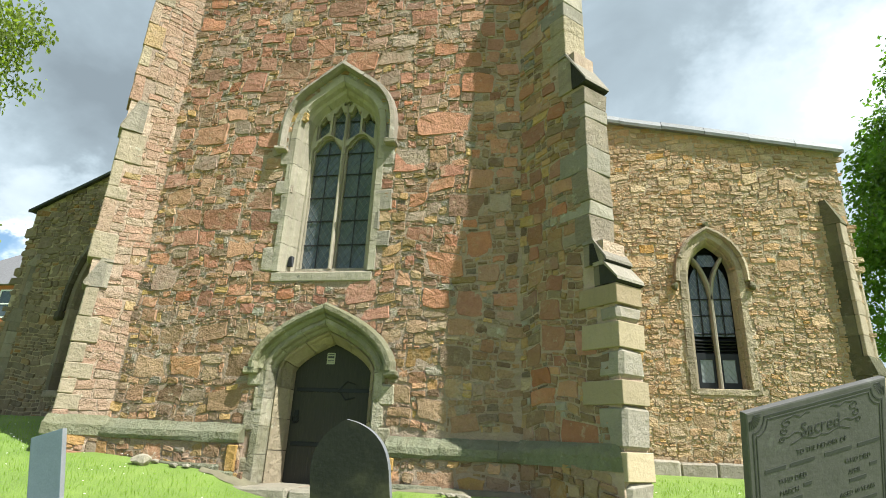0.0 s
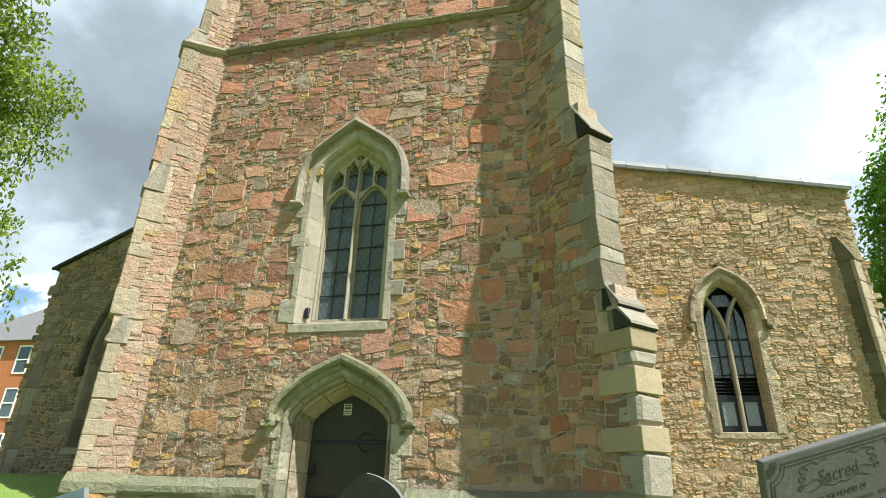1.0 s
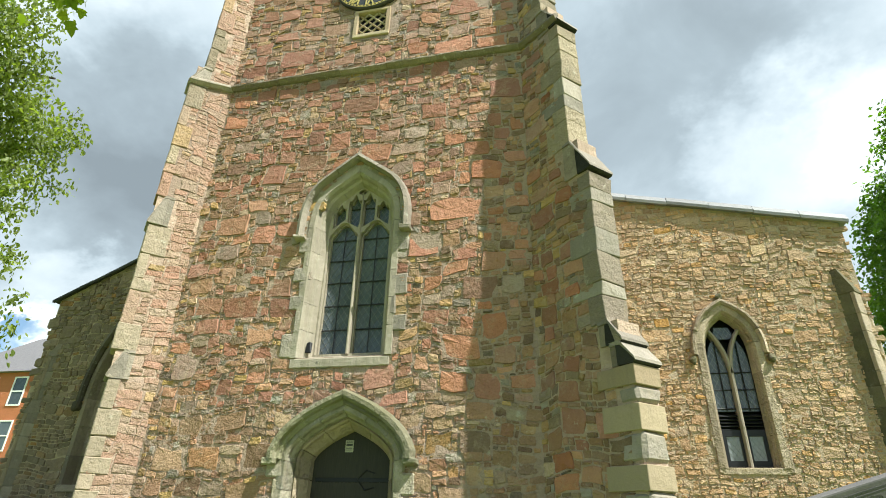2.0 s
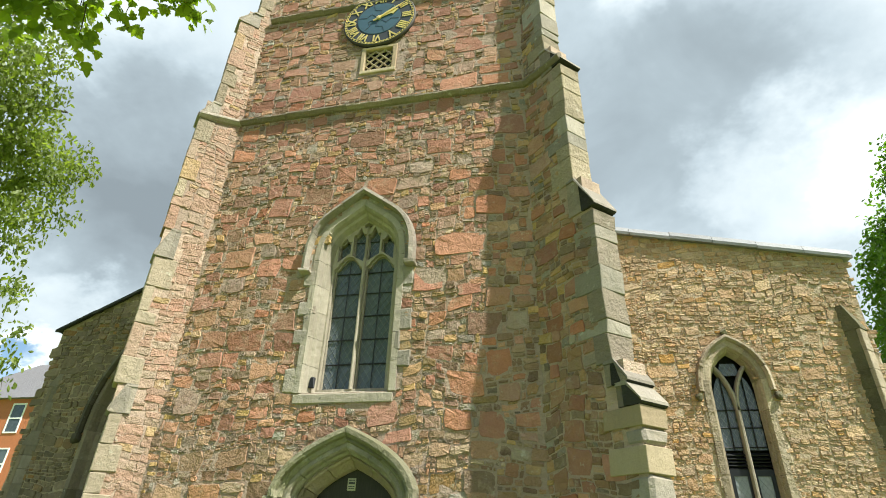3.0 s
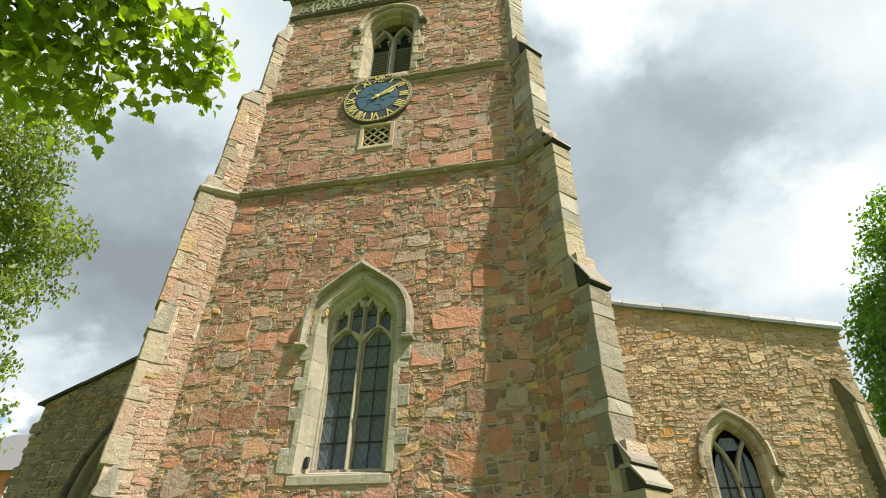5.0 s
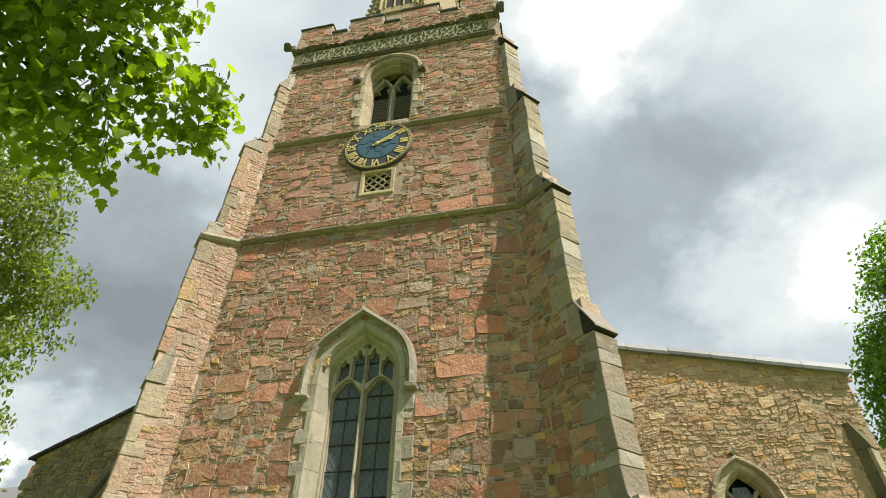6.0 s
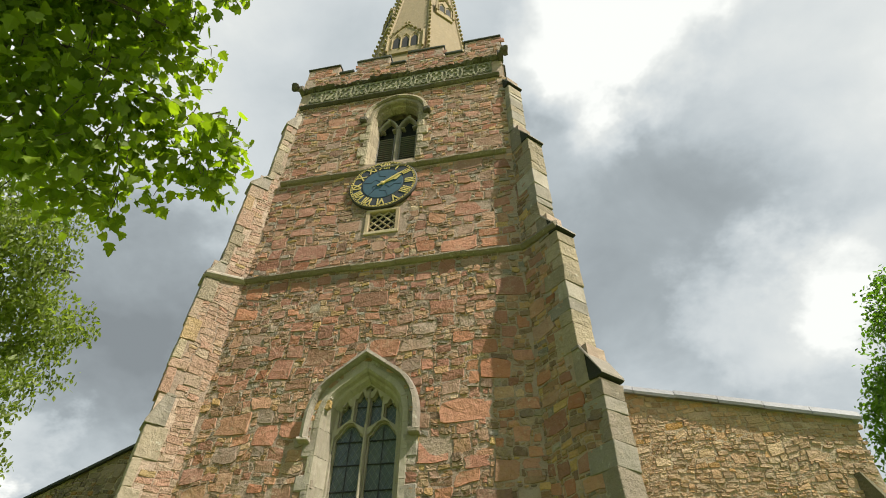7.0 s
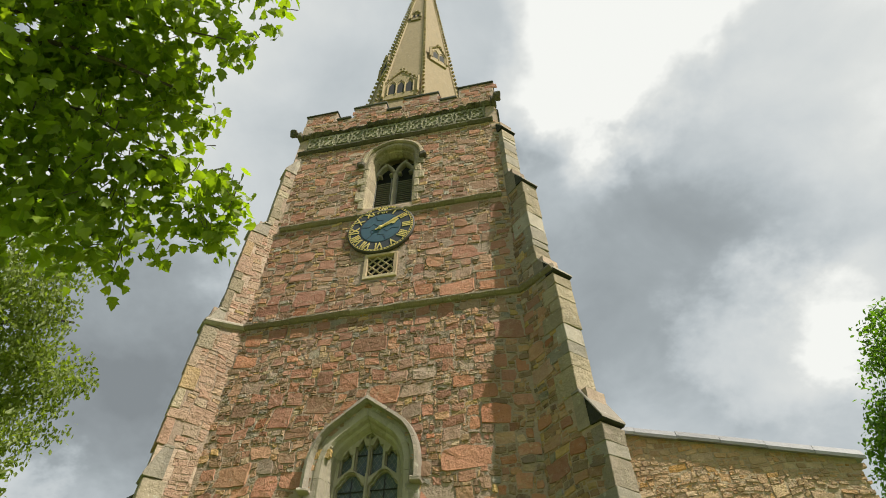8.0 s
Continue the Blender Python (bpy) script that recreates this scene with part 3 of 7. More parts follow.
def lay_courses(w, h, rng, tall=(0.2, 0.34), long=(1.2, 2.8)):
    out, v = [], 0.0
    while v < h - 0.02:
        band = rng.uniform(*tall)
        if h - v - band < 0.12:
            band = h - v
        u = -rng.uniform(0, 0.3)
        while u < w:
            wide = band * rng.uniform(*long)
            out.append((u, v, u + wide, v + band))
            u += wide
        v += band
    return out


def stone_ring(rect, rng, gap, warp, cut=(0.04, 0.27)):
    """The uneven eight-cornered outline of one stone."""
    u0, v0, u1, v1 = rect
    u0, v0, u1, v1 = u0 + gap, v0 + gap, u1 - gap, v1 - gap
    w, h = u1 - u0, v1 - v0
    m = min(w, h)
    c = [m * rng.uniform(*cut) for _ in range(8)]
    q = [rng.uniform(0.3, 0.7) for _ in range(4)]
    b = [m * rng.uniform(-0.05, 0.05) for _ in range(4)]
    ring = [(u0 + c[0], v0), (u0 + w * q[0], v0 + b[0]), (u1 - c[1], v0), (u1, v0 + c[2]), (u1 + b[1], v0 + h * q[1]), (u1, v1 - c[3]),
            (u1 - c[4], v1), (u0 + w * q[2], v1 + b[2]), (u0 + c[5], v1), (u0, v1 - c[6]), (u0 + b[3], v0 + h * q[3]), (u0, v0 + c[7])]
    j = m * 0.07
    out = []
    for u, v in ring:
        u, v = u + rng.uniform(-j, j), v + rng.uniform(-j, j)
        if warp:
            n = noise.noise_vector(Vector((u * 1.3, v * 1.3, warp)))
            n2 = noise.noise_vector(Vector((u * 4.1, v * 4.1, warp + 9)))
            u, v = u + 0.09 * n.x + 0.03 * n2.x, v + 0.11 * n.y + 0.03 * n2.y
        out.append((u, v))
    return out


def stone_shape(ring, rng, proud):
    """Vertices (u, v, out) and faces of one hewn stone standing proud of the mortar."""
    n = len(ring)
    cu, cv = sum(p[0] for p in ring) / n, sum(p[1] for p in ring) / n
    d = rng.uniform(*proud)
    su, sv = rng.uniform(-0.07, 0.07), rng.uniform(-0.07, 0.07)
    verts = [(u, v, -0.02) for u, v in ring]
    size = min(max(p[0] for p in ring) - min(p[0] for p in ring), max(p[1] for p in ring) - min(p[1] for p in ring))
    edge = rng.uniform(0.006, 0.014)
    k = 1 - min(0.30, edge / max(0.03, size))
    for u, v in ring:
        kk = k - rng.uniform(0.0, 0.05)
        a, b = cu + (u - cu) * kk, cv + (v - cv) * kk
        verts.append((a, b, max(0.002, d + (a - cu) * su + (b - cv) * sv + rng.uniform(-0.007, 0.007))))
    verts.append((cu + rng.uniform(-0.16, 0.16) * size, cv + rng.uniform(-0.16, 0.16) * size, d + rng.uniform(-0.02, 0.035) * min(size, 0.3)))
    faces = [(i, (i + 1) % n, n + (i + 1) % n, n + i) for i in range(n)] + [(n + i, n + (i + 1) % n, 2 * n) for i in range(n)]
    return verts, faces


def set_stones(rects, place, mat, parent, rng, keep, near=None, gap=0.010, proud=(0.012, 0.045), warp=0.0, name="stone", rest="rubble", cut=(0.04, 0.27), infill=None):
    """Stones on a face: place(u, v, out) gives the spot. Those for which near(u, v) holds become parts, the others one mesh."""
    V, F = [], []
    V2, F2 = [], []
    rects = list(rects)
    for rect in rects:
        large = len(rect) > 4 and rect[4]
        u, v = (rect[0] + rect[2]) / 2, (rect[1] + rect[3]) / 2
        if large and not all(keep(a, b) for a in (rect[0] + 0.02, rect[2] - 0.02) for b in (rect[1] + 0.02, rect[3] - 0.02)):
            # a block that would meet an edge gives way to small stones
            a, b = (rect[0] + rect[2]) / 2, (rect[1] + rect[3]) / 2
            rects += [(rect[0], rect[1], a, b), (a, rect[1], rect[2], b), (rect[0], b, a, rect[3]), (a, b, rect[2], rect[3])]
            continue
        if not keep(u, v) or rect[2] - rect[0] < 0.032 or rect[3] - rect[1] < 0.03:
            continue
        ring = stone_ring(rect[:4], rng, gap, warp, cut if not large else (0.02, 0.17))
        vs, fs = stone_shape(ring, rng, proud if large or not infill else (0.004, proud[1] * 1.3))
        vs = [place(*p) for p in vs]
        if near is not None and near(u, v) and (large or infill is None):
            c = Vector(vs[-1])
            me = bpy.data.meshes.new(name)
            me.from_pydata([Vector(p) - c for p in vs], [], fs)
            me.materials.append(mat(u, v, rng) if callable(mat) else mat)
            ob = attach(new(name, me), parent)
            ob.location = c
        else:
            VV, FF = (V, F) if large or infill is None else (V2, F2)
            o = len(VV)
            VV += vs
            FF += [tuple(i + o for i in f) for f in fs]
    if V2:
        me = bpy.data.meshes.new("rubble_infill")
        me.from_pydata(V2, [], F2)
        me.materials.append(infill)
        tagged(attach(new("rubble_infill", me), parent), kind="stuff")
    if V:
        me = bpy.data.meshes.new(rest)
        me.from_pydata(V, [], F)
        me.materials.append(mat(0, 0, rng) if callable(mat) else mat)
        tagged(attach(new(rest, me), parent), kind="stuff")


# ---- ground ----
def ground_z(x, y):
    t = min(max((y - 0.5) / 7.5, -0.4), 1.25)
    left = 0.075 * min(max(-x - 3.2, 0.0), 6.0) * min(max(y / 8.0, 0.0), 1.0)
    dip = 0.20 * math.exp(-((x + 2.87) / 0.95) ** 4) * min(max((y - 6.5) / 1.5, 0.0), 1.0)
    return -0.50 + 0.86 * t + left - dip + 0.03 * noise.noise(Vector((x * 0.5, y * 0.5, 3.0)))


def lay_ground():
    def lines(near, far, step):
        inner = [near + step * i for i in range(int((far - near) / step) + 1)]
        return [-2500, -600, -150, -60, -30] + inner + [40, 80, 200, 700, 2500]
    xs, ys = lines(-20, 20, 0.4), lines(-12, 24, 0.4)
    bm = bmesh.new()
    grid = [[bm.verts.new((x, y, ground_z(x, y))) for x in xs] for y in ys]
    for j in range(len(ys) - 1):
        for i in range(len(xs) - 1):
            bm.faces.new((grid[j][i], grid[j][i + 1], grid[j + 1][i + 1], grid[j + 1][i]))
    ob = new("ground", mesh_of(bm, "ground", GRASS, True))
    tagged(ob, "mown churchyard lawn rising gently to the church", "lawn", kind="structure")


lay_ground()

# ---- the tower ----
FACE = 8.1                      # y of the tower's west face
JL, JR = -6.05, -0.13           # where the corner buttresses meet the face
HALF = 0.30                     # half a buttress's thickness, along the face
TL, TR = JL - HALF, JR + HALF   # the tower's corners
DEEP = TR - TL                  # it is square
UL, UR = -6.30, -0.10           # the corners of the slimmer belfry stage
TOP = 16.75
MIDX = (TL + TR) / 2

tower = thing("church_tower", "square west tower of pink and tan rubble with grey stone dressings", "tower", (MIDX, FACE + DEEP / 2, 0.4))

WIN = -3.04
DOOR = -2.87
BELL = -3.14
win_open = drop_arch(WIN, 0.71, 3.22, 5.56, 6.55, 0.74)
door_open = arch(DOOR, 0.80, 0.28, 1.84, 2.44, 0.88, 0.52)
bell_open = arch(BELL, 0.66, 12.47, 14.60, 15.25, 0.98, 0.80)
vent_open = [(-3.51, 9.93), (-3.51, 10.66), (-2.76, 10.66), (-2.76, 9.93)]

for x0, x1, z0, z1, holes in ((TL, TR, -0.3, 12.10, [win_open, door_open, vent_open]), (UL, UR, 12.101, TOP, [bell_open])):
    part("tower_wall", pierced_wall(x0, x1, z0, lambda x, z1=z1: z1, holes, FACE, FACE + 0.95), MORTAR, tower)
    for xa, xb, ya, yb in ((x0, x0 + 0.9, FACE + 0.951, FACE + DEEP), (x1 - 0.9, x1, FACE + 0.951, FACE + DEEP), (x0 + 0.901, x1 - 0.901, FACE + DEEP - 0.9, FACE + DEEP)):
        bm = bmesh.new()
        box(bm, xa, xb, ya, yb, z0, z1)
        part("tower_wall", bm, MORTAR, tower)
bm = bmesh.new()
box(bm, TL + 0.5, TR - 0.5, FACE + 0.5, FACE + DEEP - 0.5, TOP - 0.25, TOP - 0.05)
part("tower_roof", bm, LEAD, tower)
for z in (2.9, 8.6, 11.9):
    bm = bmesh.new()
    box(bm, TL + 0.902, TR - 0.902, FACE + 0.952, FACE + DEEP - 0.902, z, z + 0.15)
    part("inner_floor", bm, OAK, tower)


def blocks(name, bms, mat, parent, label="", smooth=False):
    for b in bms:
        part(name, b, mat(b) if callable(mat) else mat, parent, label, smooth)


def quoin_jambs(cx, half, z0, z1, y0, y1, rng, wide=(0.16, 0.36), tall=(0.24, 0.36)):
    """Jamb stones, long and short by turns, on both sides of an opening."""
    out = []
    for side in (-1, 1):
        z, k = z0, rng.randint(0, 1)
        while z < z1 - 0.1:
            h = min(rng.uniform(*tall), z1 - z)
            if z1 - z - h < 0.14:
                h = z1 - z
            w = wide[k % 2] * rng.uniform(0.85, 1.15)
            bm = bmesh.new()
            xa, xb = cx + side * half, cx + side * (half + w)
            rough_box(bm, min(xa, xb), max(xa, xb), y0, y1, z + 0.004, z + h - 0.004, rng, 0.020, 0.009)
            out.append(bm)
            z += h
            k += 1
    return out


# mouldings: (outward from the opening's edge, y)
def hood(reach, out, thick=0.11):
    a, b = reach
    return [(a, FACE + 0.05), (a, FACE - out * 0.55), (a + thick * 0.35, FACE - out), (b - 0.02, FACE - out * 0.85), (b, FACE - out * 0.35), (b + 0.02, FACE + 0.05)]


def splay(depth, inward, lip=0.02):
    """The chamfered order from the face back to the frame, with a hollow between two rolls."""
    return [(0.10, FACE - 0.030), (0.0, FACE - 0.034), (-0.035, FACE + 0.02), (-inward * 0.35, FACE + depth * 0.35), (-inward * 0.62, FACE + depth * 0.45),
            (-inward, FACE + depth), (-inward + 0.03, FACE + depth + 0.08), (0.10, FACE + depth + 0.08)]


def glazing(name, outlines, y, parent, bars, cross, pitch=(0.105, 0.16)):
    """Glass with diamond leads, saddle bars and stanchions. outlines: one for each light."""
    for o in outlines:
        xs = sorted({p[0] for p in o})
        bm = bmesh.new()
        vs = [bm.verts.new((x, y, z)) for x, z in o]
        bm.faces.new(vs)
        r = bmesh.ops.extrude_face_region(bm, geom=list(bm.faces))
        for v in r["geom"]:
            if isinstance(v, bmesh.types.BMVert):
                v.co.y += 0.006
        pane = part("pane", bm, GLASS, parent, "dark diamond-leaded glass")
        bm = bmesh.new()
        x0, x1 = xs[0], xs[-1]
        z0, z1 = min(p[1] for p in o), max(p[1] for p in o)
        slope = pitch[1] / pitch[0]
        n0, n1 = int((z0 - slope * (x1 - x0)) / pitch[1]) - 2, int((z1 + slope * (x1 - x0)) / pitch[1]) + 2
        for sgn in (1, -1):
            for k in range(n0, n1 + 1):
                run = []
                for i in range(33):
                    x = x0 + (x1 - x0) * i / 32
                    z = k * pitch[1] + sgn * slope * (x - x0)
                    if inside(o, x, z):
                        run.append((x, y - 0.004, z))
                if len(run) > 1:
                    tube(bm, [run[0], run[-1]], 0.0042, 4)
        if len(bm.faces):
            part("leading", bm, LEADWORK, pane)
        bm = bmesh.new()
        for z in bars:
            h = [x0 + (x1 - x0) * i / 16 for i in range(17) if inside(o, x0 + (x1 - x0) * i / 16, z, 0.01)]
            if len(h) > 1:
                tube(bm, [(h[0], y - 0.02, z), (h[-1], y - 0.02, z)], 0.011, 5)
        if cross:
            xm = (x0 + x1) / 2
            tube(bm, [(xm, y - 0.03, z0), (xm, y - 0.03, height_in(o, xm)[1])], 0.009, 5)
        if len(bm.faces):
            part("saddle_bar", bm, IRON, pane)


def bar_path(path, width, y0, y1, step=9.0):
    """A stone tracery bar along a line in the window's plane."""
    w = width / 2
    prof = [(-w, y1), (-w, y0 + width * 0.5), (-w * 0.35, y0), (w * 0.35, y0), (w, y0 + width * 0.5), (w, y1)]
    return moulding(path, prof, step, gap=0.0)


def curve(p0, p1, p2, n=8):
    return [((1 - t) ** 2 * p0[0] + 2 * t * (1 - t) * p1[0] + t * t * p2[0], (1 - t) ** 2 * p0[1] + 2 * t * (1 - t) * p1[1] + t * t * p2[1]) for t in [i / n for i in range(n + 1)]]


def foiled(cx, cz, *foils):
    """The head of a cusped light: the highest of several round foils (dx, dz, radius)."""
    def top(x):
        zs = [cz + dz + math.sqrt(max(0.0, r * r - (x - cx - dx) ** 2)) for dx, dz, r in foils if abs(x - cx - dx) <= r + 1e-6]
        return max(zs) if zs else cz
    return top


def tracery_plate(x0, x1, base, top, lights, y0, y1, n=10):
    """A slab of stone cut through by lights (x from, x to, lower edge, upper edge), the edges being functions of x."""
    bm = bmesh.new()
    xs = {round(x0 + (x1 - x0) * i / 24, 5) for i in range(25)}
    for a, b, _, _ in lights:
        xs |= {round(a + (b - a) * i / n, 5) for i in range(n + 1)}
    xs = sorted(xs)

    def quad(*pts):
        bm.faces.new([bm.verts.new(p) for p in pts])
    for a, b in zip(xs, xs[1:]):
        m = (a + b) / 2
        spans = sorted(((lo(a), lo(b), hi(a), hi(b)) for xa, xb, lo, hi in lights if xa < m < xb), key=lambda q: q[0])
        za, zb = base, base
        for la, lb, ha, hb in spans + [(top(a), top(b), 0, 0)]:
            la, lb = max(la, za), max(lb, zb)
            for y in (y0, y1):
                quad((a, y, za), (b, y, zb), (b, y, lb), (a, y, la))
            if ha:
                quad((a, y0, la), (b, y0, lb), (b, y1, lb), (a, y1, la))
                quad((a, y0, ha), (b, y0, hb), (b, y1, hb), (a, y1, ha))
                za, zb = ha, hb
    for xa, xb, lo, hi in lights:
        for x in (xa, xb):
            quad((x, y0, lo(x)), (x, y1, lo(x)), (x, y1, hi(x)), (x, y0, hi(x)))
    bmesh.ops.remove_doubles(bm, verts=bm.verts, dist=1e-5)
    return bm


# main west window
def west_window():
    rng = random.Random(11)
    w = thing("window_1", "tall pointed two-light traceried window with leaded glass and hood mould", "window", (WIN, FACE, 3.1), kind="structure")
    blocks("jamb_stone", quoin_jambs(WIN, 0.725, 3.22, 5.30, FACE - 0.03, FACE + 0.3, rng, (0.10, 0.25), (0.24, 0.42)), GREY, w)
    blocks("arch_moulding", moulding(win_open, splay(0.30, 0.15), 0.46, 0.003, rng, 0.002), CREAM, w)
    head = drop_arch(WIN, 0.71, 5.30, 5.56, 6.55, 0.74)
    blocks("voussoir", moulding(head, [(0.08, FACE + 0.1), (0.08, FACE - 0.012), (0.19, FACE - 0.014), (0.19, FACE + 0.1)], 0.36, 0.003, rng, 0.004), GREY, w)
    blocks("hood_mould", moulding(head, hood((0.175, 0.28), 0.17, 0.07), 0.62, 0.003, rng, 0.008), GREY, w, "weathered drip-stone hood mould")
    for s in (-1, 1):
        bm = bmesh.new()
        rough_box(bm, WIN + s * 0.92 - 0.10, WIN + s * 0.92 + 0.10, FACE - 0.16, FACE + 0.05, 5.24, 5.32, rng, 0.025, 0.012)
        part("label_stop", bm, GREY, w)
    bm = bmesh.new()
    v = box(bm, WIN - 0.80, WIN + 0.78, FACE - 0.03, FACE + 0.36, 3.06, 3.20)
    for q in v:
        if q.co.z > 3.15 and q.co.y > FACE:
            q.co.z += 0.14
    bevel_all(bm, 0.012)
    part("window_sill", bm, CREAM, w, "sloping pale stone sill")
    bm = bmesh.new()
    rough_box(bm, WIN - 0.62, WIN - 0.55, FACE + 0.10, FACE + 0.16, 3.34, 3.50, rng, 0.02, 0.015)
    part("iron_stub", bm, IRON, w, "rusty iron stub in the jamb")
    # tracery: two cinquefoiled lights under four panel lights and an eye
    inner = drop_arch(WIN, 0.60, 3.28, 5.53, 6.44, 0.74, 0.60, 8)

    def top(x):
        h = height_in(inner, min(max(x, WIN - 0.5999), WIN + 0.5999))
        return h[1]

    def lights(g):
        out = []
        for s in (-1, 1):
            c = WIN + s * 0.288
            out.append((c - 0.235 - g, c + 0.235 + g, lambda x: 3.34, foiled(c, 5.42, (0, 0.125, 0.115 + g), (-0.085, 0.07, 0.085 + g), (0.085, 0.07, 0.085 + g), (-0.165, -0.02, 0.075 + g), (0.165, -0.02, 0.075 + g))))
            xa, xb = sorted((WIN + s * (0.030 - g * 0.6), WIN + s * (0.235 + g * 0.6)))
            m = (xa + xb) / 2
            out.append((xa, xb, lambda x, g=g: 5.60 - g + 0.62 * max(0.0, abs(x - WIN) - 0.05), lambda x, m=m, g=g: 6.20 + g - 1.1 * abs(x - m) + 0.03 * math.cos((x - m) * 50)))
            xa, xb = sorted((WIN + s * (0.300 - g * 0.6), WIN + s * (0.495 + g * 0.6)))
            m = WIN + s * 0.385
            out.append((xa, xb, lambda x, g=g: 5.76 - g - 0.75 * max(0.0, abs(x - WIN) - 0.30), lambda x, m=m, g=g: 6.03 + g - 0.9 * abs(x - m) + 0.02 * math.cos((x - m) * 60)))
        out.append((WIN - 0.055 - g, WIN + 0.055 + g, lambda x, g=g: 6.24 - g + 0.6 * abs(x - WIN), lambda x, g=g: 6.33 + g - 0.6 * abs(x - WIN)))
        return out
    part("tracery", tracery_plate(WIN - 0.60, WIN + 0.60, 3.28, top, lights(0.022), FACE + 0.255, FACE + 0.325), CREAM, w, "pale stone tracery with cusped heads")
    part("tracery", tracery_plate(WIN - 0.595, WIN + 0.595, 3.28, lambda x: top(x) - 0.002, lights(0.0), FACE + 0.327, FACE + 0.43), CREAM, w, "pale stone tracery with cusped heads")
    for bms in (bar_path([(WIN, 3.33), (WIN, 5.62)], 0.05, FACE + 0.215, FACE + 0.26), bar_path([(WIN, 5.60), (WIN, 6.26)], 0.04, FACE + 0.235, FACE + 0.26)):
        blocks("mullion", bms, CREAM, w)
    glass = [[(WIN + s * 0.288 - 0.25, 3.33), (WIN + s * 0.288 - 0.25, 5.60), (WIN + s * 0.288 + 0.25, 5.60), (WIN + s * 0.288 + 0.25, 3.33)] for s in (-1, 1)]
    glazing("glass", glass, FACE + 0.385, w, [3.76, 4.17, 4.58, 4.99, 5.38], True)
    glazing("glass", [[(WIN - 0.52, 5.601), (WIN - 0.50, 5.88), (WIN - 0.30, 6.12), (WIN, 6.34), (WIN + 0.30, 6.12), (WIN + 0.50, 5.88), (WIN + 0.52, 5.601)]], FACE + 0.387, w, [6.0], False, (0.09, 0.13))
    # black sheet in place of the unlit room behind the glass
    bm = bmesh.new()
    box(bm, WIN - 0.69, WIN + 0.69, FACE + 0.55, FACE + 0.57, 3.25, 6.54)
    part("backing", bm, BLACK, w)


west_window()


# west door
def west_door():
    rng = random.Random(5)
    d = thing("door_1", "dark oak plank door in a moulded pointed stone doorway", "door", (DOOR, FACE + 0.4, 0.28), kind="structure")
    blocks("jamb_stone", quoin_jambs(DOOR, 0.81, 0.28, 1.84, FACE - 0.030, FACE + 0.3, rng, (0.13, 0.27), (0.20, 0.36)), DOORSTONE, d)
    outer = [(0.10, FACE - 0.030), (0.0, FACE - 0.045), (-0.022, FACE - 0.015), (-0.030, FACE + 0.05), (-0.060, FACE + 0.085), (-0.068, FACE + 0.15), (-0.068, FACE + 0.20), (0.10, FACE + 0.20)]
    inner = [(-0.064, FACE + 0.155), (-0.090, FACE + 0.135), (-0.112, FACE + 0.165), (-0.118, FACE + 0.22), (-0.20, FACE + 0.36), (-0.21, FACE + 0.46), (-0.03, FACE + 0.48), (-0.03, FACE + 0.205)]
    blocks("arch_moulding", moulding(door_open, outer, 0.36, 0.004, rng, 0.006), DOORSTONE, d, "grey stone outer order")
    blocks("arch_moulding", moulding(door_open, inner, 0.43, 0.005, rng, 0.006), WORN_TAN, d, "tan stone inner order with a hollow chamfer")
    head = arch(DOOR, 0.80, 1.78, 1.84, 2.44, 0.88, 0.52)
    blocks("hood_mould", moulding(head, [(0.06, FACE + 0.05), (0.06, FACE - 0.05), (0.085, FACE - 0.085), (0.12, FACE - 0.08), (0.135, FACE - 0.15), (0.17, FACE - 0.185), (0.23, FACE - 0.165), (0.262, FACE - 0.09), (0.275, FACE + 0.05)], 0.62, 0.003, rng, 0.012), ALGAE_PALE, d, "algae-stained hood mould")
    for s in (-1, 1):
        bm = bmesh.new()
        rough_box(bm, DOOR + s * 1.02 - 0.10, DOOR + s * 1.02 + 0.10, FACE - 0.15, FACE + 0.05, 1.70, 1.80, rng, 0.035, 0.015)
        part("label_stop", bm, ALGAE_PALE, d)
    # leaf: planks under the arched head
    leaf = arch(DOOR, 0.60, 0.26, 1.84, 2.27, 0.9, 0.55)
    n = 7
    for k in range(n):
        xa, xb = DOOR - 0.60 + 1.20 * k / n + 0.0005, DOOR - 0.60 + 1.20 * (k + 1) / n - 0.0005
        bm = bmesh.new()
        za, zb = height_in(leaf, xa)[1], height_in(leaf, xb)[1]
        zm = height_in(leaf, (xa + xb) / 2)[1]
        front = [(xa, 0.26), (xb, 0.26), (xb, zb), ((xa + xb) / 2, zm), (xa, za)]
        va = [bm.verts.new((x, FACE + 0.480, z)) for x, z in front]
        vb = [bm.verts.new((x, FACE + 0.530, z)) for x, z in front]
        bm.faces.new(va), bm.faces.new(vb[::-1])
        for i in range(5):
            bm.faces.new((va[i], va[(i + 1) % 5], vb[(i + 1) % 5], vb[i]))
        part("plank", bm, OAK, d)
    for z in (1.55, 0.80):
        bm = bmesh.new()
        rough_box(bm, DOOR - 0.55, DOOR + 0.58, FACE + 0.466, FACE + 0.482, z - 0.028, z + 0.028, rng, 0.006, 0.0)
        for k in (-1, 1):
            tube(bm, [(DOOR + 0.1, FACE + 0.474, z), (DOOR + 0.22, FACE + 0.474, z + k * 0.13), (DOOR + 0.36, FACE + 0.474, z + k * 0.09)], 0.014, 5, 0.5)
        part("hinge", bm, IRON, d, "black wrought-iron strap hinge")
    bm = bmesh.new()
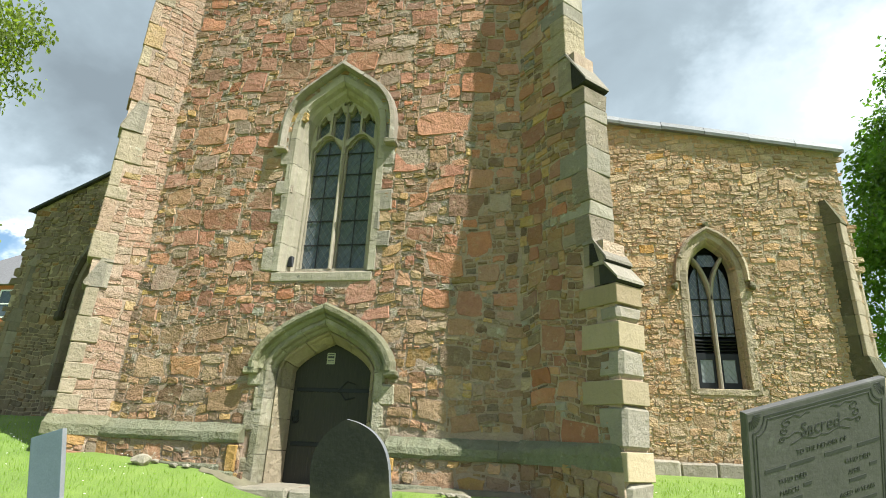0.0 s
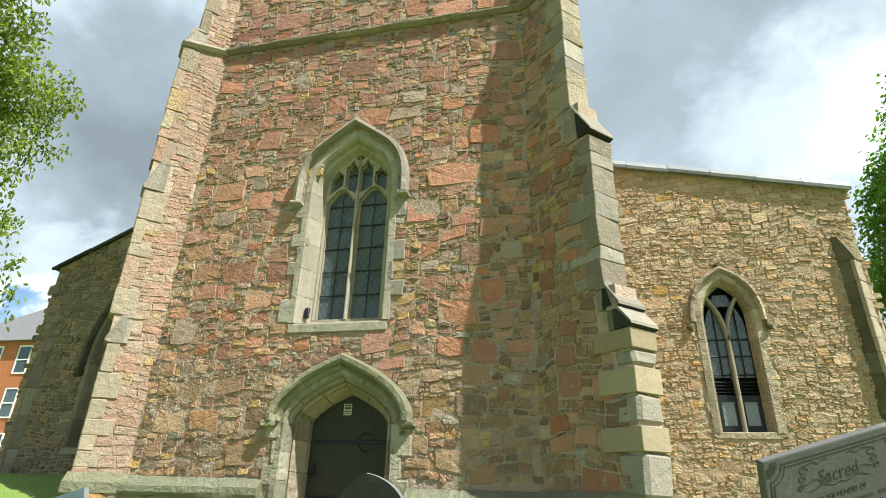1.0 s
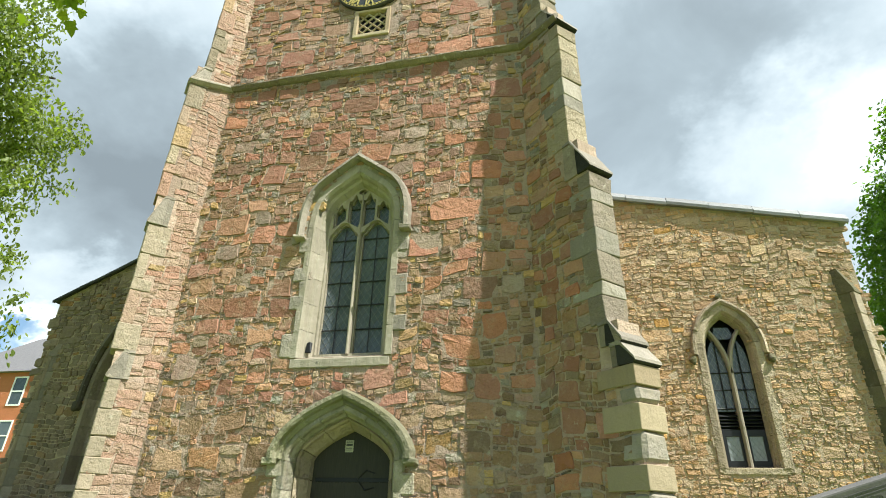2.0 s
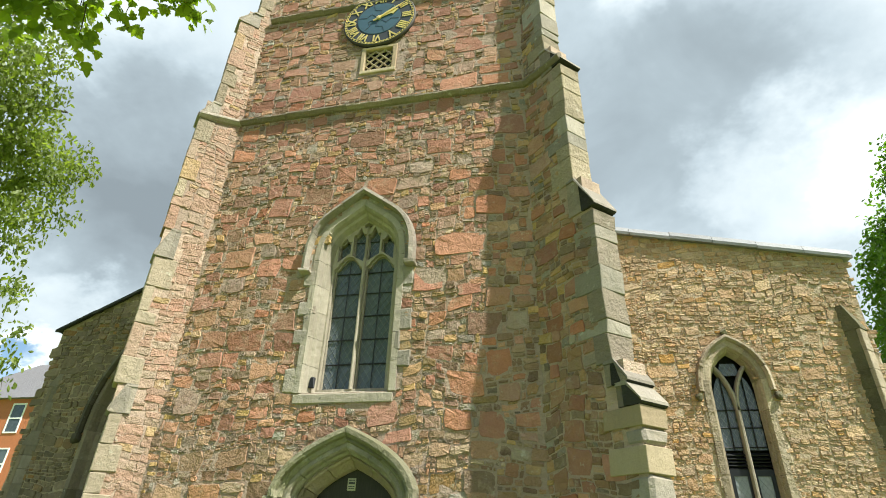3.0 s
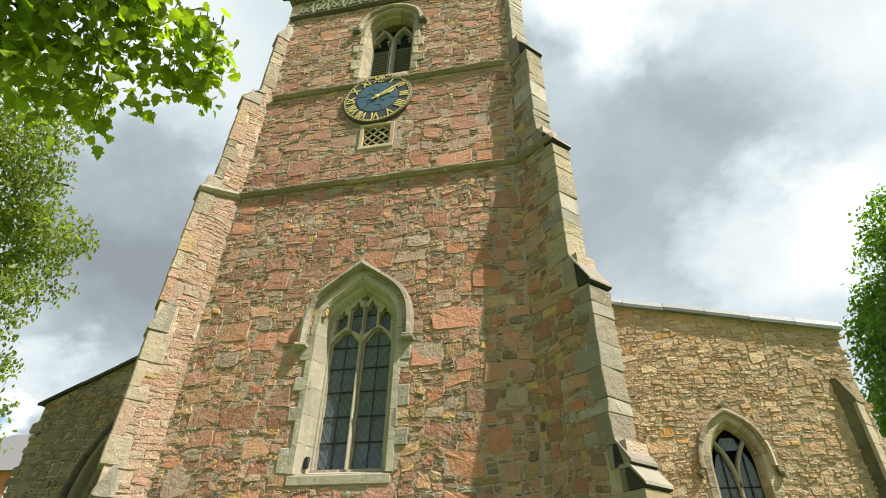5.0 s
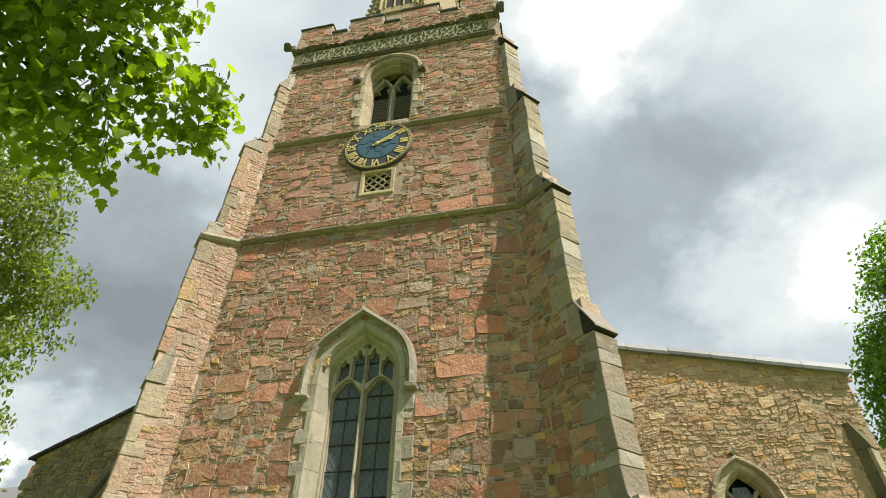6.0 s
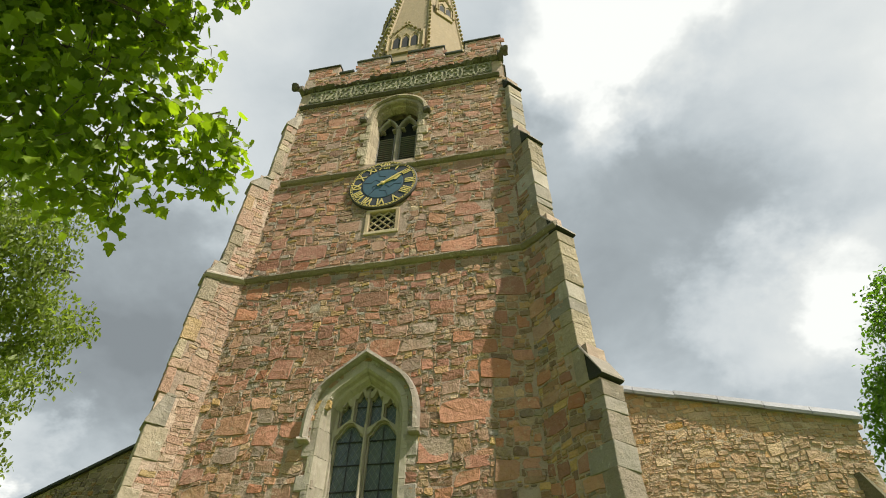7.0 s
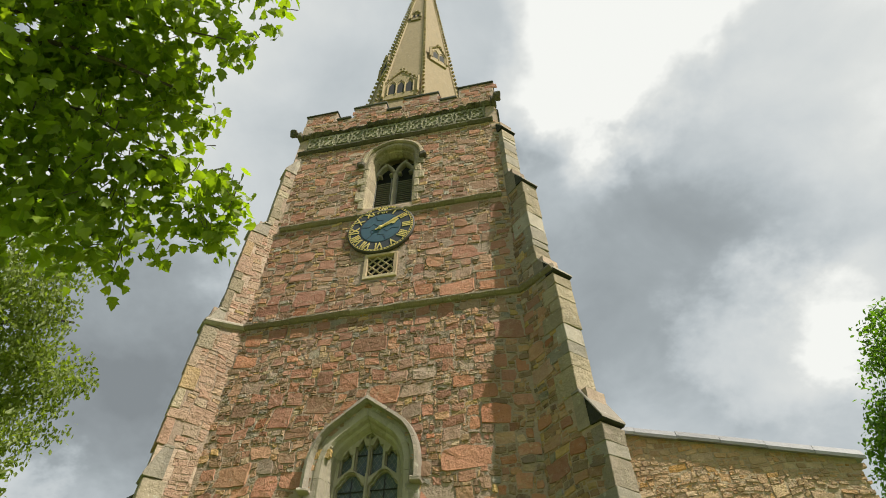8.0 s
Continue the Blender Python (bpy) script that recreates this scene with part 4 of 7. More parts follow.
    box(bm, DOOR - 0.545, DOOR - 0.475, FACE + 0.462, FACE + 0.482, 1.10, 1.26)
    bevel_all(bm, 0.006)
    tube(bm, [(DOOR - 0.51 + 0.05 * math.cos(a), FACE + 0.455, 1.13 + 0.05 * math.sin(a)) for a in [math.tau * i / 12 for i in range(13)]], 0.009, 5)
    part("ring_handle", bm, IRON, d, "black iron ring handle on a plate")
    # paper notice
    bm = bmesh.new()
    box(bm, DOOR - 0.13, DOOR - 0.005, FACE + 0.468, FACE + 0.476, 1.925, 2.09)
    note = part("notice", bm, plain("cream_card", (0.38, 0.36, 0.25), 0.6), d, "small cream notice with dark lines")
    for z, h in ((2.065, 0.012), (2.025, 0.03), (1.98, 0.01), (1.955, 0.008)):
        bm = bmesh.new()
        box(bm, DOOR - 0.115, DOOR - 0.02, FACE + 0.464, FACE + 0.4675, z - h / 2, z + h / 2)
        part("text_bar", bm, INK, note)
    # black sheet added behind the leaf as interior shade
    bm = bmesh.new()
    box(bm, DOOR - 0.7, DOOR + 0.7, FACE + 0.60, FACE + 0.62, 0.3, 2.6)
    part("backing", bm, BLACK, d)


west_door()

# threshold and step
rng = random.Random(3)
step = thing("door_step", "worn pale stone step before the west door", "step", (DOOR, FACE - 0.3, 0.2))
for i, (xa, xb, y0, z1) in enumerate(((-3.80, -2.97, FACE - 0.42, 0.285), (-2.96, -1.90, FACE - 0.40, 0.275))):
    bm = bmesh.new()
    rough_box(bm, xa, xb, y0, FACE + 0.42, 0.0, z1, rng, 0.03, 0.012)
    part("slab", bm, PATH_STONE, step)


# ---- belfry window, clock and vent ----
def belfry():
    rng = random.Random(21)
    w = thing("window_2", "belfry opening with slate louvres under a pointed hood mould", "window", (BELL, FACE, 12.45), kind="structure")
    blocks("jamb_stone", quoin_jambs(BELL, 0.67, 12.47, 14.6, FACE - 0.045, FACE + 0.3, rng, (0.14, 0.30), (0.28, 0.42)), WORN_TAN, w)
    blocks("arch_moulding", moulding(bell_open, splay(0.32, 0.13), 0.5, 0.004, rng, 0.003), WORN_TAN, w)
    blocks("hood_mould", moulding(arch(BELL, 0.66, 14.50, 14.60, 15.25, 0.98, 0.80), hood((0.11, 0.24), 0.11), 0.5, 0.003, rng, 0.008), WORN_TAN, w, "weathered tan hood mould")
    for s in (-1, 1):
        bm = bmesh.new()
        rough_box(bm, BELL + s * 0.89 - 0.1, BELL + s * 0.89 + 0.1, FACE - 0.17, FACE + 0.05, 14.33, 14.51, rng, 0.04, 0.015)
        part("label_stop", bm, DARK, w)
    Y0, Y1 = FACE + 0.26, FACE + 0.44
    bars = [bar_path([(BELL, 12.51), (BELL, 14.3)], 0.12, Y0, Y1)]
    for s in (-1, 1):
        p, q, r = (BELL, 14.25), (BELL + s * 0.06, 14.63), (BELL + s * 0.33, 14.83)
        bars.append(bar_path(curve(p, q, r) if s > 0 else curve(r, q, p), 0.08, Y0, Y1))
        p, q, r = (BELL + s * 0.55, 14.27), (BELL + s * 0.50, 14.57), (BELL + s * 0.27, 14.77)
        bars.append(bar_path(curve(p, q, r) if s < 0 else curve(r, q, p), 0.07, Y0, Y1))
        for k in (-1, 1):
            c = BELL + s * 0.285 + k * 0.2
            bars.append(bar_path([(c, 14.35), (c - k * 0.09, 14.31)] if k < 0 else [(c - k * 0.09, 14.31), (c, 14.35)], 0.05, Y0 + 0.04, Y1))
    for bms in bars:
        blocks("tracery", bms, GREY, w)
    for s in (-1, 1):
        x0, x1 = sorted((BELL + s * 0.07, BELL + s * 0.54))
        k = 0
        z = 12.57
        while z < 14.05:
            bm = bmesh.new()
            box(bm, x0, x1, -0.075, 0.075, -0.009, 0.009, Matrix.Translation((0, FACE + 0.40, z)) @ Matrix.Rotation(radians(-42), 4, "X").inverted())
            part("louvre", bm, LOUVRE, w)
            z += 0.088
        bm = bmesh.new()
        for x in (x0 + 0.005, x1 - 0.025):
            box(bm, x, x + 0.02, FACE + 0.31, FACE + 0.35, 12.53, 14.09)
        part("louvre_frame", bm, LOUVRE, w)
    # the belfry's inner shade is a black sheet
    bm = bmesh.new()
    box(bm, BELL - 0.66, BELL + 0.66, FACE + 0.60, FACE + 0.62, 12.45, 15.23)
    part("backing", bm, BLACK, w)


belfry()


def turned(bm, outline, n, cx, cz):
    """A solid of revolution round the y axis: outline of (radius, y)."""
    rings = [[bm.verts.new((cx + r * math.cos(math.tau * k / n), y, cz + r * math.sin(math.tau * k / n))) for k in range(n)] for r, y in outline]
    for r0, r1 in zip(rings, rings[1:]):
        for k in range(n):
            bm.faces.new((r0[k], r0[(k + 1) % n], r1[(k + 1) % n], r1[k]))
    bm.faces.new(rings[0]), bm.faces.new(rings[-1][::-1])


def glyphs(text, size, mat, parent, m, label="", name="lettering", depth=0.004, align="CENTER", squeeze=1.0):
    """Raised letters in the built-in font."""
    cu = bpy.data.curves.new(name, "FONT")
    cu.offset = 0.024 * size if name == "numeral" else 0.0
    cu.body, cu.size, cu.extrude, cu.align_x, cu.align_y, cu.resolution_u = text, size, depth, align, "CENTER", 2
    tmp = new(name, cu)
    me = bpy.data.meshes.new_from_object(tmp.evaluated_get(bpy.context.evaluated_depsgraph_get()))
    bpy.data.objects.remove(tmp)
    me.name = name
    me.transform(m @ Matrix.Diagonal((squeeze, 1, 1, 1)))
    me.materials.clear()
    me.materials.append(mat)
    ob = new(name, me)
    if label:
        ob["label"] = label
    return ob


def clock():
    cx, cz, R = -3.21, 11.52, 0.83
    c = thing("tower_clock", "round blue clock dial with gold numerals on the tower", "clock", (cx, FACE, cz))
    bm = bmesh.new()
    turned(bm, [(R, FACE + 0.02), (R + 0.01, FACE - 0.07), (R - 0.015, FACE - 0.095), (R - 0.04, FACE - 0.08)], 56, cx, cz)
    part("rim", bm, plain("clock_rim", (0.06, 0.052, 0.04), 0.7, 0.2), c, "dark weathered outer rim", True)
    bm = bmesh.new()
    turned(bm, [(R - 0.03, FACE - 0.06), (R - 0.03, FACE - 0.086)], 56, cx, cz)
    part("dial", bm, CLOCK_DARK, c, "dark blue dial")
    bm = bmesh.new()
    turned(bm, [(R * 0.60, FACE - 0.085), (R * 0.60, FACE - 0.094), (R * 0.58, FACE - 0.096)], 48, cx, cz)
    part("centre_disc", bm, CLOCK_BLUE, c, "brighter blue centre disc")
    # seams of the copper sheets
    bm = bmesh.new()
    for a in range(6):
        p = math.tau * a / 6 + 0.3
        q = p + 0.55
        pts = [(cx + r * R * math.cos(t), FACE - 0.098, cz + r * R * math.sin(t)) for r, t in ((0.12, p), (0.3, p), (0.36, q), (0.57, q))]
        tube(bm, pts, 0.006, 4)
    part("seam", bm, CLOCK_DARK, c)
    # minute ring: gold with dark squares between two rails
    bm = bmesh.new()
    for r in (R * 0.985 - 0.02, R * 0.915):
        tube(bm, [(cx + r * math.cos(t), FACE - 0.092, cz + r * math.sin(t)) for t in [math.tau * i / 60 for i in range(61)]], 0.006, 4)
    for i in range(60):
        t = math.tau * i / 60
        m = Matrix.Translation((cx, FACE - 0.092, cz)) @ Matrix.Rotation(t, 4, "Y")
        box(bm, R * 0.912, R * 0.965, -0.006, 0.004, -0.014, 0.014, m)
    part("minute_ring", bm, GOLD, c, "gold minute ring")
    for h, text in enumerate(("XII", "I", "II", "III", "IIII", "V", "VI", "VII", "VIII", "IX", "X", "XI")):
        a = math.tau * h / 12
        m = (Matrix.Translation((cx + math.sin(a) * R * 0.755, FACE - 0.094, cz + math.cos(a) * R * 0.755)) @ Matrix.Rotation(a, 4, "Y")
             @ Matrix.Rotation(radians(90), 4, "X"))
        ob = glyphs(text, 0.275, GOLD, c, m, "gold Roman numeral", "numeral", 0.006, squeeze=0.82)
        attach(ob, c)
    for name, length, wide, a, y in (("hour_hand", 0.50, 0.075, 64, 0.112), ("minute_hand", 0.74, 0.055, 56, 0.125)):
        bm = bmesh.new()
        m = Matrix.Translation((cx, FACE - y, cz)) @ Matrix.Rotation(radians(a), 4, "Y")
        pts = [(-wide * 0.3, -0.14), (wide * 0.3, -0.14), (wide * 0.4, 0), (wide * 0.5, length * 0.55), (wide * 1.15 if name == "hour_hand" else wide * 0.4, length * 0.66), (0, length),
               (-wide * 1.15 if name == "hour_hand" else -wide * 0.4, length * 0.66), (-wide * 0.5, length * 0.55), (-wide * 0.4, 0)]
        va = [bm.verts.new(m @ Vector((x, -0.005, z))) for x, z in pts]
        vb = [bm.verts.new(m @ Vector((x, 0.005, z))) for x, z in pts]
        bm.faces.new(va), bm.faces.new(vb[::-1])
        for i in range(len(pts)):
            j = (i + 1) % len(pts)
            bm.faces.new((va[i], va[j], vb[j], vb[i]))
        part(name, bm, GOLD, c, "gold clock hand")
    bm = bmesh.new()
    turned(bm, [(0.05, FACE - 0.09), (0.05, FACE - 0.135), (0.02, FACE - 0.145)], 16, cx, cz)
    part("hub", bm, GOLD, c)


clock()


def vent():
    rng = random.Random(8)
    v = thing("lattice_vent", "small square opening with a pale stone lattice under the clock", "vent", (-3.135, FACE, 9.93))
    x0, x1, z0, z1 = -3.51, -2.76, 9.93, 10.66
    for a in ((x0 - 0.02, x0 + 0.07, z0, z1), (x1 - 0.07, x1 + 0.02, z0, z1), (x0 - 0.02, x1 + 0.02, z0 - 0.03, z0 + 0.06), (x0 - 0.02, x1 + 0.02, z1 - 0.05, z1 + 0.02)):
        bm = bmesh.new()
        rough_box(bm, a[0], a[1], FACE - 0.04 - 0.002 * (a[3] - a[2] < 0.2), FACE + 0.2, a[2], a[3], rng, 0.01, 0.003)
        part("frame_stone", bm, ASHLAR, v)
    k = 0
    for sgn in (1, -1):
        for c in range(-2, 6):
            pts = []
            for i in range(41):
                x = x0 + 0.06 + (x1 - x0 - 0.12) * i / 40
                z = z0 + 0.05 + sgn * (x - x0 - 0.06) + c * 0.21 + (0 if sgn > 0 else 0.21)
                if z0 + 0.05 <= z <= z1 - 0.04:
                    pts.append((x, z))
            if len(pts) > 3:
                for b in bar_path([pts[0], pts[-1]], 0.04, FACE + 0.015 + 0.002 * sgn, FACE + 0.045):
                    part("lattice_bar", b, ASHLAR, v)
    # black sheet close behind the lattice, so its holes hold painted shade
    bm = bmesh.new()
    box(bm, x0 + 0.005, x1 - 0.005, FACE + 0.10, FACE + 0.12, z0 + 0.005, z1 - 0.005)
    part("backing", bm, BLACK, v)


vent()


# ---- string courses, plinth ----
def course(name, x0, x1, prof, step, mat, parent, rng, wob=0.009, label=""):
    """A moulded course along the face. prof: (out from the face, z), closed."""
    x = x0
    while x < x1 - 0.02:
        w = min(step * rng.uniform(0.75, 1.3), x1 - x)
        if x1 - x - w < 0.25:
            w = x1 - x
        bm = bmesh.new()
        j = rng.uniform(-wob, wob)
        rings = [[bm.verts.new((q, FACE - o - (j + rng.uniform(-wob, wob) if o > 0 else 0), z + j * 0.5 + rng.uniform(-wob, wob))) for o, z in prof] for q in [x + 0.003 + (w - 0.006) * e / 6 for e in range(7)]]
        n = len(prof)
        for r0, r1 in zip(rings, rings[1:]):
            for i in range(n):
                bm.faces.new((r0[i], r0[(i + 1) % n], r1[(i + 1) % n], r1[i]))
        bm.faces.new(rings[0][::-1]), bm.faces.new(rings[-1])
        part(name, bm, mat, parent, label)
        x += w


rng = random.Random(41)
def string_prof(z, out=0.12, tall=0.17):
    return [(-0.03, z), (out * 0.4, z + 0.01), (out, z + tall * 0.35), (out, z + tall * 0.55), (0.02, z + tall), (-0.03, z + tall)]


course("string_course", JL, JR, string_prof(8.90), 1.1, GREEN, tower, rng)
course("string_course", JL + 0.08, BELL - 0.72, string_prof(12.07), 1.1, GREEN, tower, rng)
course("string_course", BELL - 0.72, BELL + 0.72, string_prof(12.07, 0.11), 0.75, GREEN, tower, rng)
course("string_course", BELL + 0.72, JR - 0.1, string_prof(12.07), 1.1, GREEN, tower, rng)
course("string_course", UL + 0.1, UR - 0.1, string_prof(15.62, 0.12), 1.0, DARK, tower, rng)
course("cornice", UL - 0.06, UR + 0.06, string_prof(16.54, 0.14, 0.15), 0.55, DARK, tower, rng, 0.035)
for x0, x1, z in ((JL - 0.05, DOOR - 1.0, 1.03), (DOOR + 1.02, JR + 0.05, 0.96)):
    course("plinth_course", x0, x1, [(-0.03, z - 0.25), (0.15, z - 0.25), (0.17, z - 0.20), (0.16, z - 0.12), (0.02, z), (-0.03, z)], 0.95, MOSSY, tower, rng, 0.008)

bm = bmesh.new()
box(bm, JL - 0.05, DOOR - 1.0, FACE - 0.12, FACE + 0.01, -0.2, 0.775)
part("plinth_core", bm, MORTAR, tower)
bm = bmesh.new()
box(bm, DOOR + 1.02, JR + 0.05, FACE - 0.12, FACE + 0.01, -0.2, 0.705)
part("plinth_core", bm, MORTAR, tower)

# ochre blocks and a low mossy ledge at the foot
for x0, x1, z0, z1 in ((-4.02, -3.88, 0.42, 0.76), (-1.84, -1.71, 0.54, 0.70), (-1.85, -1.72, 0.38, 0.53)):
    bm = bmesh.new()
    rough_box(bm, x0, x1, FACE - 0.165, FACE + 0.02, z0, z1, rng, 0.012, 0.006)
    part("corner_block", bm, OCHRE, tower, "ochre sandstone block")
for x0, x1 in ((-5.0, DOOR - 1.0), (DOOR + 1.0, JR - 0.1)):
    x = x0
    while x < x1 - 0.1:
        l = min(rng.uniform(0.55, 1.0), x1 - x)
        bm = bmesh.new()
        rough_box(bm, x + 0.004, x + l - 0.004, FACE - rng.uniform(0.20, 0.25), FACE - 0.10, 0.0, ground_z(x + l / 2, FACE - 0.3) + rng.uniform(0.05, 0.075), rng, 0.03, 0.012)
        part("ledge_stone", bm, MOSSY, tower)
        x += l

# ---- frieze and parapet ----
FZ0, FZ1 = 15.79, 16.52
for k in range(12):
    xa = UL + 0.30 + (UR - UL - 0.6) * k / 12
    xb = UL + 0.30 + (UR - UL - 0.6) * (k + 1) / 12
    bm = bmesh.new()
    box(bm, xa + 0.004, xb - 0.004, FACE - 0.03, FACE + 0.05, FZ0, FZ1)
    panel = part("frieze_panel", bm, ALGAE_PALE, tower, "carved quatrefoil frieze panel")
    cx, cz = (xa + xb) / 2, (FZ0 + FZ1) / 2
    bm = bmesh.new()
    for a in range(4):
        q = math.tau * a / 4 + math.tau / 8
        c = (cx + 0.105 * math.cos(q), cz + 0.15 * math.sin(q))
        tube(bm, [(c[0] + 0.10 * math.cos(t), FACE - 0.045, c[1] + 0.13 * math.sin(t)) for t in [q - 2.3 + 4.6 * i / 8 for i in range(9)]], 0.028, 4)
    for sx in (-1, 1):
        tube(bm, [(cx + sx * (xb - xa) / 2 * 0.96, FACE - 0.045, cz - 0.32), (cx + sx * 0.16, FACE - 0.045, cz), (cx + sx * (xb - xa) / 2 * 0.96, FACE - 0.045, cz + 0.32)], 0.026, 4)
    part("carving", bm, ALGAE_PALE, panel)

PZ0, LOW, HIGH = 16.72, 17.36, 17.92
bm = bmesh.new()
box(bm, UL - 0.02, UR + 0.02, FACE - 0.04, FACE + 0.36, PZ0 - 0.1, LOW)
part("parapet_wall", bm, MORTAR, tower)
for xa, xb in ((UL - 0.02, UL + 0.34), (UR - 0.34, UR + 0.02)):
    bm = bmesh.new()
    box(bm, xa, xb, FACE + 0.361, FACE + DEEP, PZ0 - 0.1, LOW)
    part("parapet_wall", bm, MORTAR, tower)
MERLONS = [(UL - 0.02, -5.26), (-4.66, -3.58), (-2.97, -1.84), (-1.18, UR + 0.02)]
for xa, xb in MERLONS:
    bm = bmesh.new()
    rough_box(bm, xa, xb, FACE - 0.04, FACE + 0.36, LOW - 0.001, HIGH, rng, 0.02, 0.006)
    part("merlon", bm, MORTAR, tower)
    bm = bmesh.new()
    rough_box(bm, xa - 0.03, xb + 0.03, FACE - 0.09, FACE + 0.41, HIGH, HIGH + 0.075, rng, 0.02, 0.010)
    part("coping_stone", bm, COPING, tower, "dark slate coping")
for (a, b), (c, d) in zip(MERLONS, MERLONS[1:]):
    bm = bmesh.new()
    rough_box(bm, b + 0.052, c - 0.052, FACE - 0.10, FACE + 0.42, LOW, LOW + 0.10, rng, 0.03, 0.006)
    part("coping_stone", bm, COPING, tower)
for y in (9.6, 11.6, 13.6):
    for xa in (UL - 0.02, UR - 0.34):
        bm = bmesh.new()
        rough_box(bm, xa, xa + 0.36, y - 0.5, y + 0.5, LOW, HIGH, rng, 0.02, 0.006)
        part("merlon", bm, MORTAR, tower)
        bm = bmesh.new()
        rough_box(bm, xa - 0.06, xa + 0.42, y - 0.55, y + 0.55, HIGH, HIGH + 0.11, rng, 0.03, 0.006)
        part("coping_stone", bm, COPING, tower)
# weathered beast-head spouts at the corners, now shapeless
for s, x in ((-1, UL), (1, UR)):
    bm = bmesh.new()
    bmesh.ops.create_icosphere(bm, subdivisions=2, radius=0.13, matrix=Matrix.Translation((x + s * 0.12, FACE - 0.24, 16.62)) @ Matrix.Diagonal((1.1, 1.25, 0.85, 1)))
    for v in bm.verts:
        v.co += 0.07 * noise.noise_vector(v.co * 7)
    rough_box(bm, min(x + s * 0.05, x - s * 0.1), max(x + s * 0.05, x - s * 0.1), FACE - 0.25, FACE + 0.1, 16.50, 16.70, rng, 0.02, 0.01)
    part("water_spout", bm, DARK, tower, "eroded dark stone water spout")


# ---- corner buttresses ----
SHARP, WORN = (0.006, 0.004), (0.045, 0.022)
QUOINS = [(0.16, GREEN, 0.34, 0.02, WORN), (0.40, GREY, 0.30, 0.012, WORN), (0.26, GREY, 0.40, 0.0, WORN), (0.29, ASHLAR, 0.54, 0.012, SHARP), (0.46, GREY, 0.34, 0.0, WORN),
          (0.26, ASHLAR, 0.54, 0.014, SHARP), (0.34, GREY, 0.30, 0.0, WORN), (0.29, ASHLAR, 0.52, 0.012, SHARP), (0.20, GREY, 0.28, 0.0, WORN), (0.40, ASHLAR, 0.54, 0.012, SHARP)]

def buttress(side, stages, name_label, face_mat, quoin_mat, seed, side_rubble):
    """A stepped diagonal buttress. stages: (foot z, head z, reach at the stage, z where its weathering ends, reach there)."""
    rng = random.Random(seed)
    b = thing("buttress", name_label, "buttress", (JR + HALF + 0.3 if side > 0 else JL - HALF - 0.3, FACE - 0.4, 0.4))
    r2 = math.sqrt(0.5)
    corner = Vector((JR + HALF if side > 0 else JL - HALF, FACE, 0))
    out = Vector((side * r2, -r2, 0))          # away from the tower
    across = Vector((-side * r2, -r2, 0))       # towards the visible flank
    w = HALF * r2                               # half the thickness

    def spot(l, t, z):
        """l along the buttress from the corner, t across it, z up."""
        return corner + out * l + across * t + Vector((0, 0, z))

    def length(s):
        return s / r2 - w

    M = Matrix(((out.x, across.x, 0, corner.x), (out.y, across.y, 0, corner.y), (0, 0, 1, 0), (0, 0, 0, 1)))
    k = 0
    for i, (z0, z1, s, zw, s2) in enumerate(stages):
        L, L2 = length(s), length(s2)
        # core
        bm = bmesh.new()
        box(bm, -0.6, L - 0.04, -w + 0.02, w - 0.02, z0, z1 - 0.01, M)
        box(bm, -0.6, L2 + 0.12, -w + 0.021, w - 0.021, z1 - 0.011, zw - 0.02, M)
        part("core", bm, MORTAR, b)
        # weathering: a sloping cap with a lip
        bm = bmesh.new()
        lip = 0.05
        steps = [(z1, L, zw, L2)]
        if i == 0 and side > 0:
            zm, Lm = (z1 + zw) / 2, (L + L2) / 2
            steps = [(z1, L, zm - 0.03, Lm), (zm, Lm, zw, L2)]
        for za, la, zb, lb in steps:
            back = lb - 0.16
            dark_from = max(back, la - 0.20)
            zc = zb - 0.05 if dark_from <= lb else za - 0.03 + (zb - za - 0.02) * (la + lip - dark_from) / (la + lip - lb)
            # a blackened stone, soot and shade under the lip put into its colour, with a paler sloping top
            for mat, prof, grow in ((SOOT_SHADE if side > 0 else GREY, [(la + 0.02, za - 0.05), (la + lip, za - 0.03), (max(lb, dark_from), zc), (dark_from, zc), (dark_from, za - 0.05), (la - 0.06, za - 0.06)], 0.018),
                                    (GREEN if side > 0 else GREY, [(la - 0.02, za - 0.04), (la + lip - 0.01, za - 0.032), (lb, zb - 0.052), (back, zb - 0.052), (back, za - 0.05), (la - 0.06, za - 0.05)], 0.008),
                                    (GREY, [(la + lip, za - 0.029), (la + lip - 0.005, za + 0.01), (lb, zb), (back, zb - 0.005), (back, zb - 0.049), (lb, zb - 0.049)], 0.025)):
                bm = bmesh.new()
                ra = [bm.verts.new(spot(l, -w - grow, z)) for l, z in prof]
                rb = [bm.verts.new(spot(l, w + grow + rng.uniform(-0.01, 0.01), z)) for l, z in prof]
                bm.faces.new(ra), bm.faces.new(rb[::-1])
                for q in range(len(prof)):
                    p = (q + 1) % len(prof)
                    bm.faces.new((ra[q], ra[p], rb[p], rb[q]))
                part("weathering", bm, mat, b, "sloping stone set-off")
        # quoins at the outer end, long and short
        z = z0
        taper = 0.0
        while z < z1 - 0.12:
            h = min(rng.uniform(0.18, 0.58), z1 - 0.06 - z)
            if z1 - 0.06 - z - h < 0.14:
                h = z1 - 0.06 - z
            if h < 0.05:
                break
            long = ((0.24, 0.46) if side > 0 else (0.17, 0.32))[k % 2] * rng.uniform(0.85, 1.2)
            o = rng.uniform(0.0, 0.008)
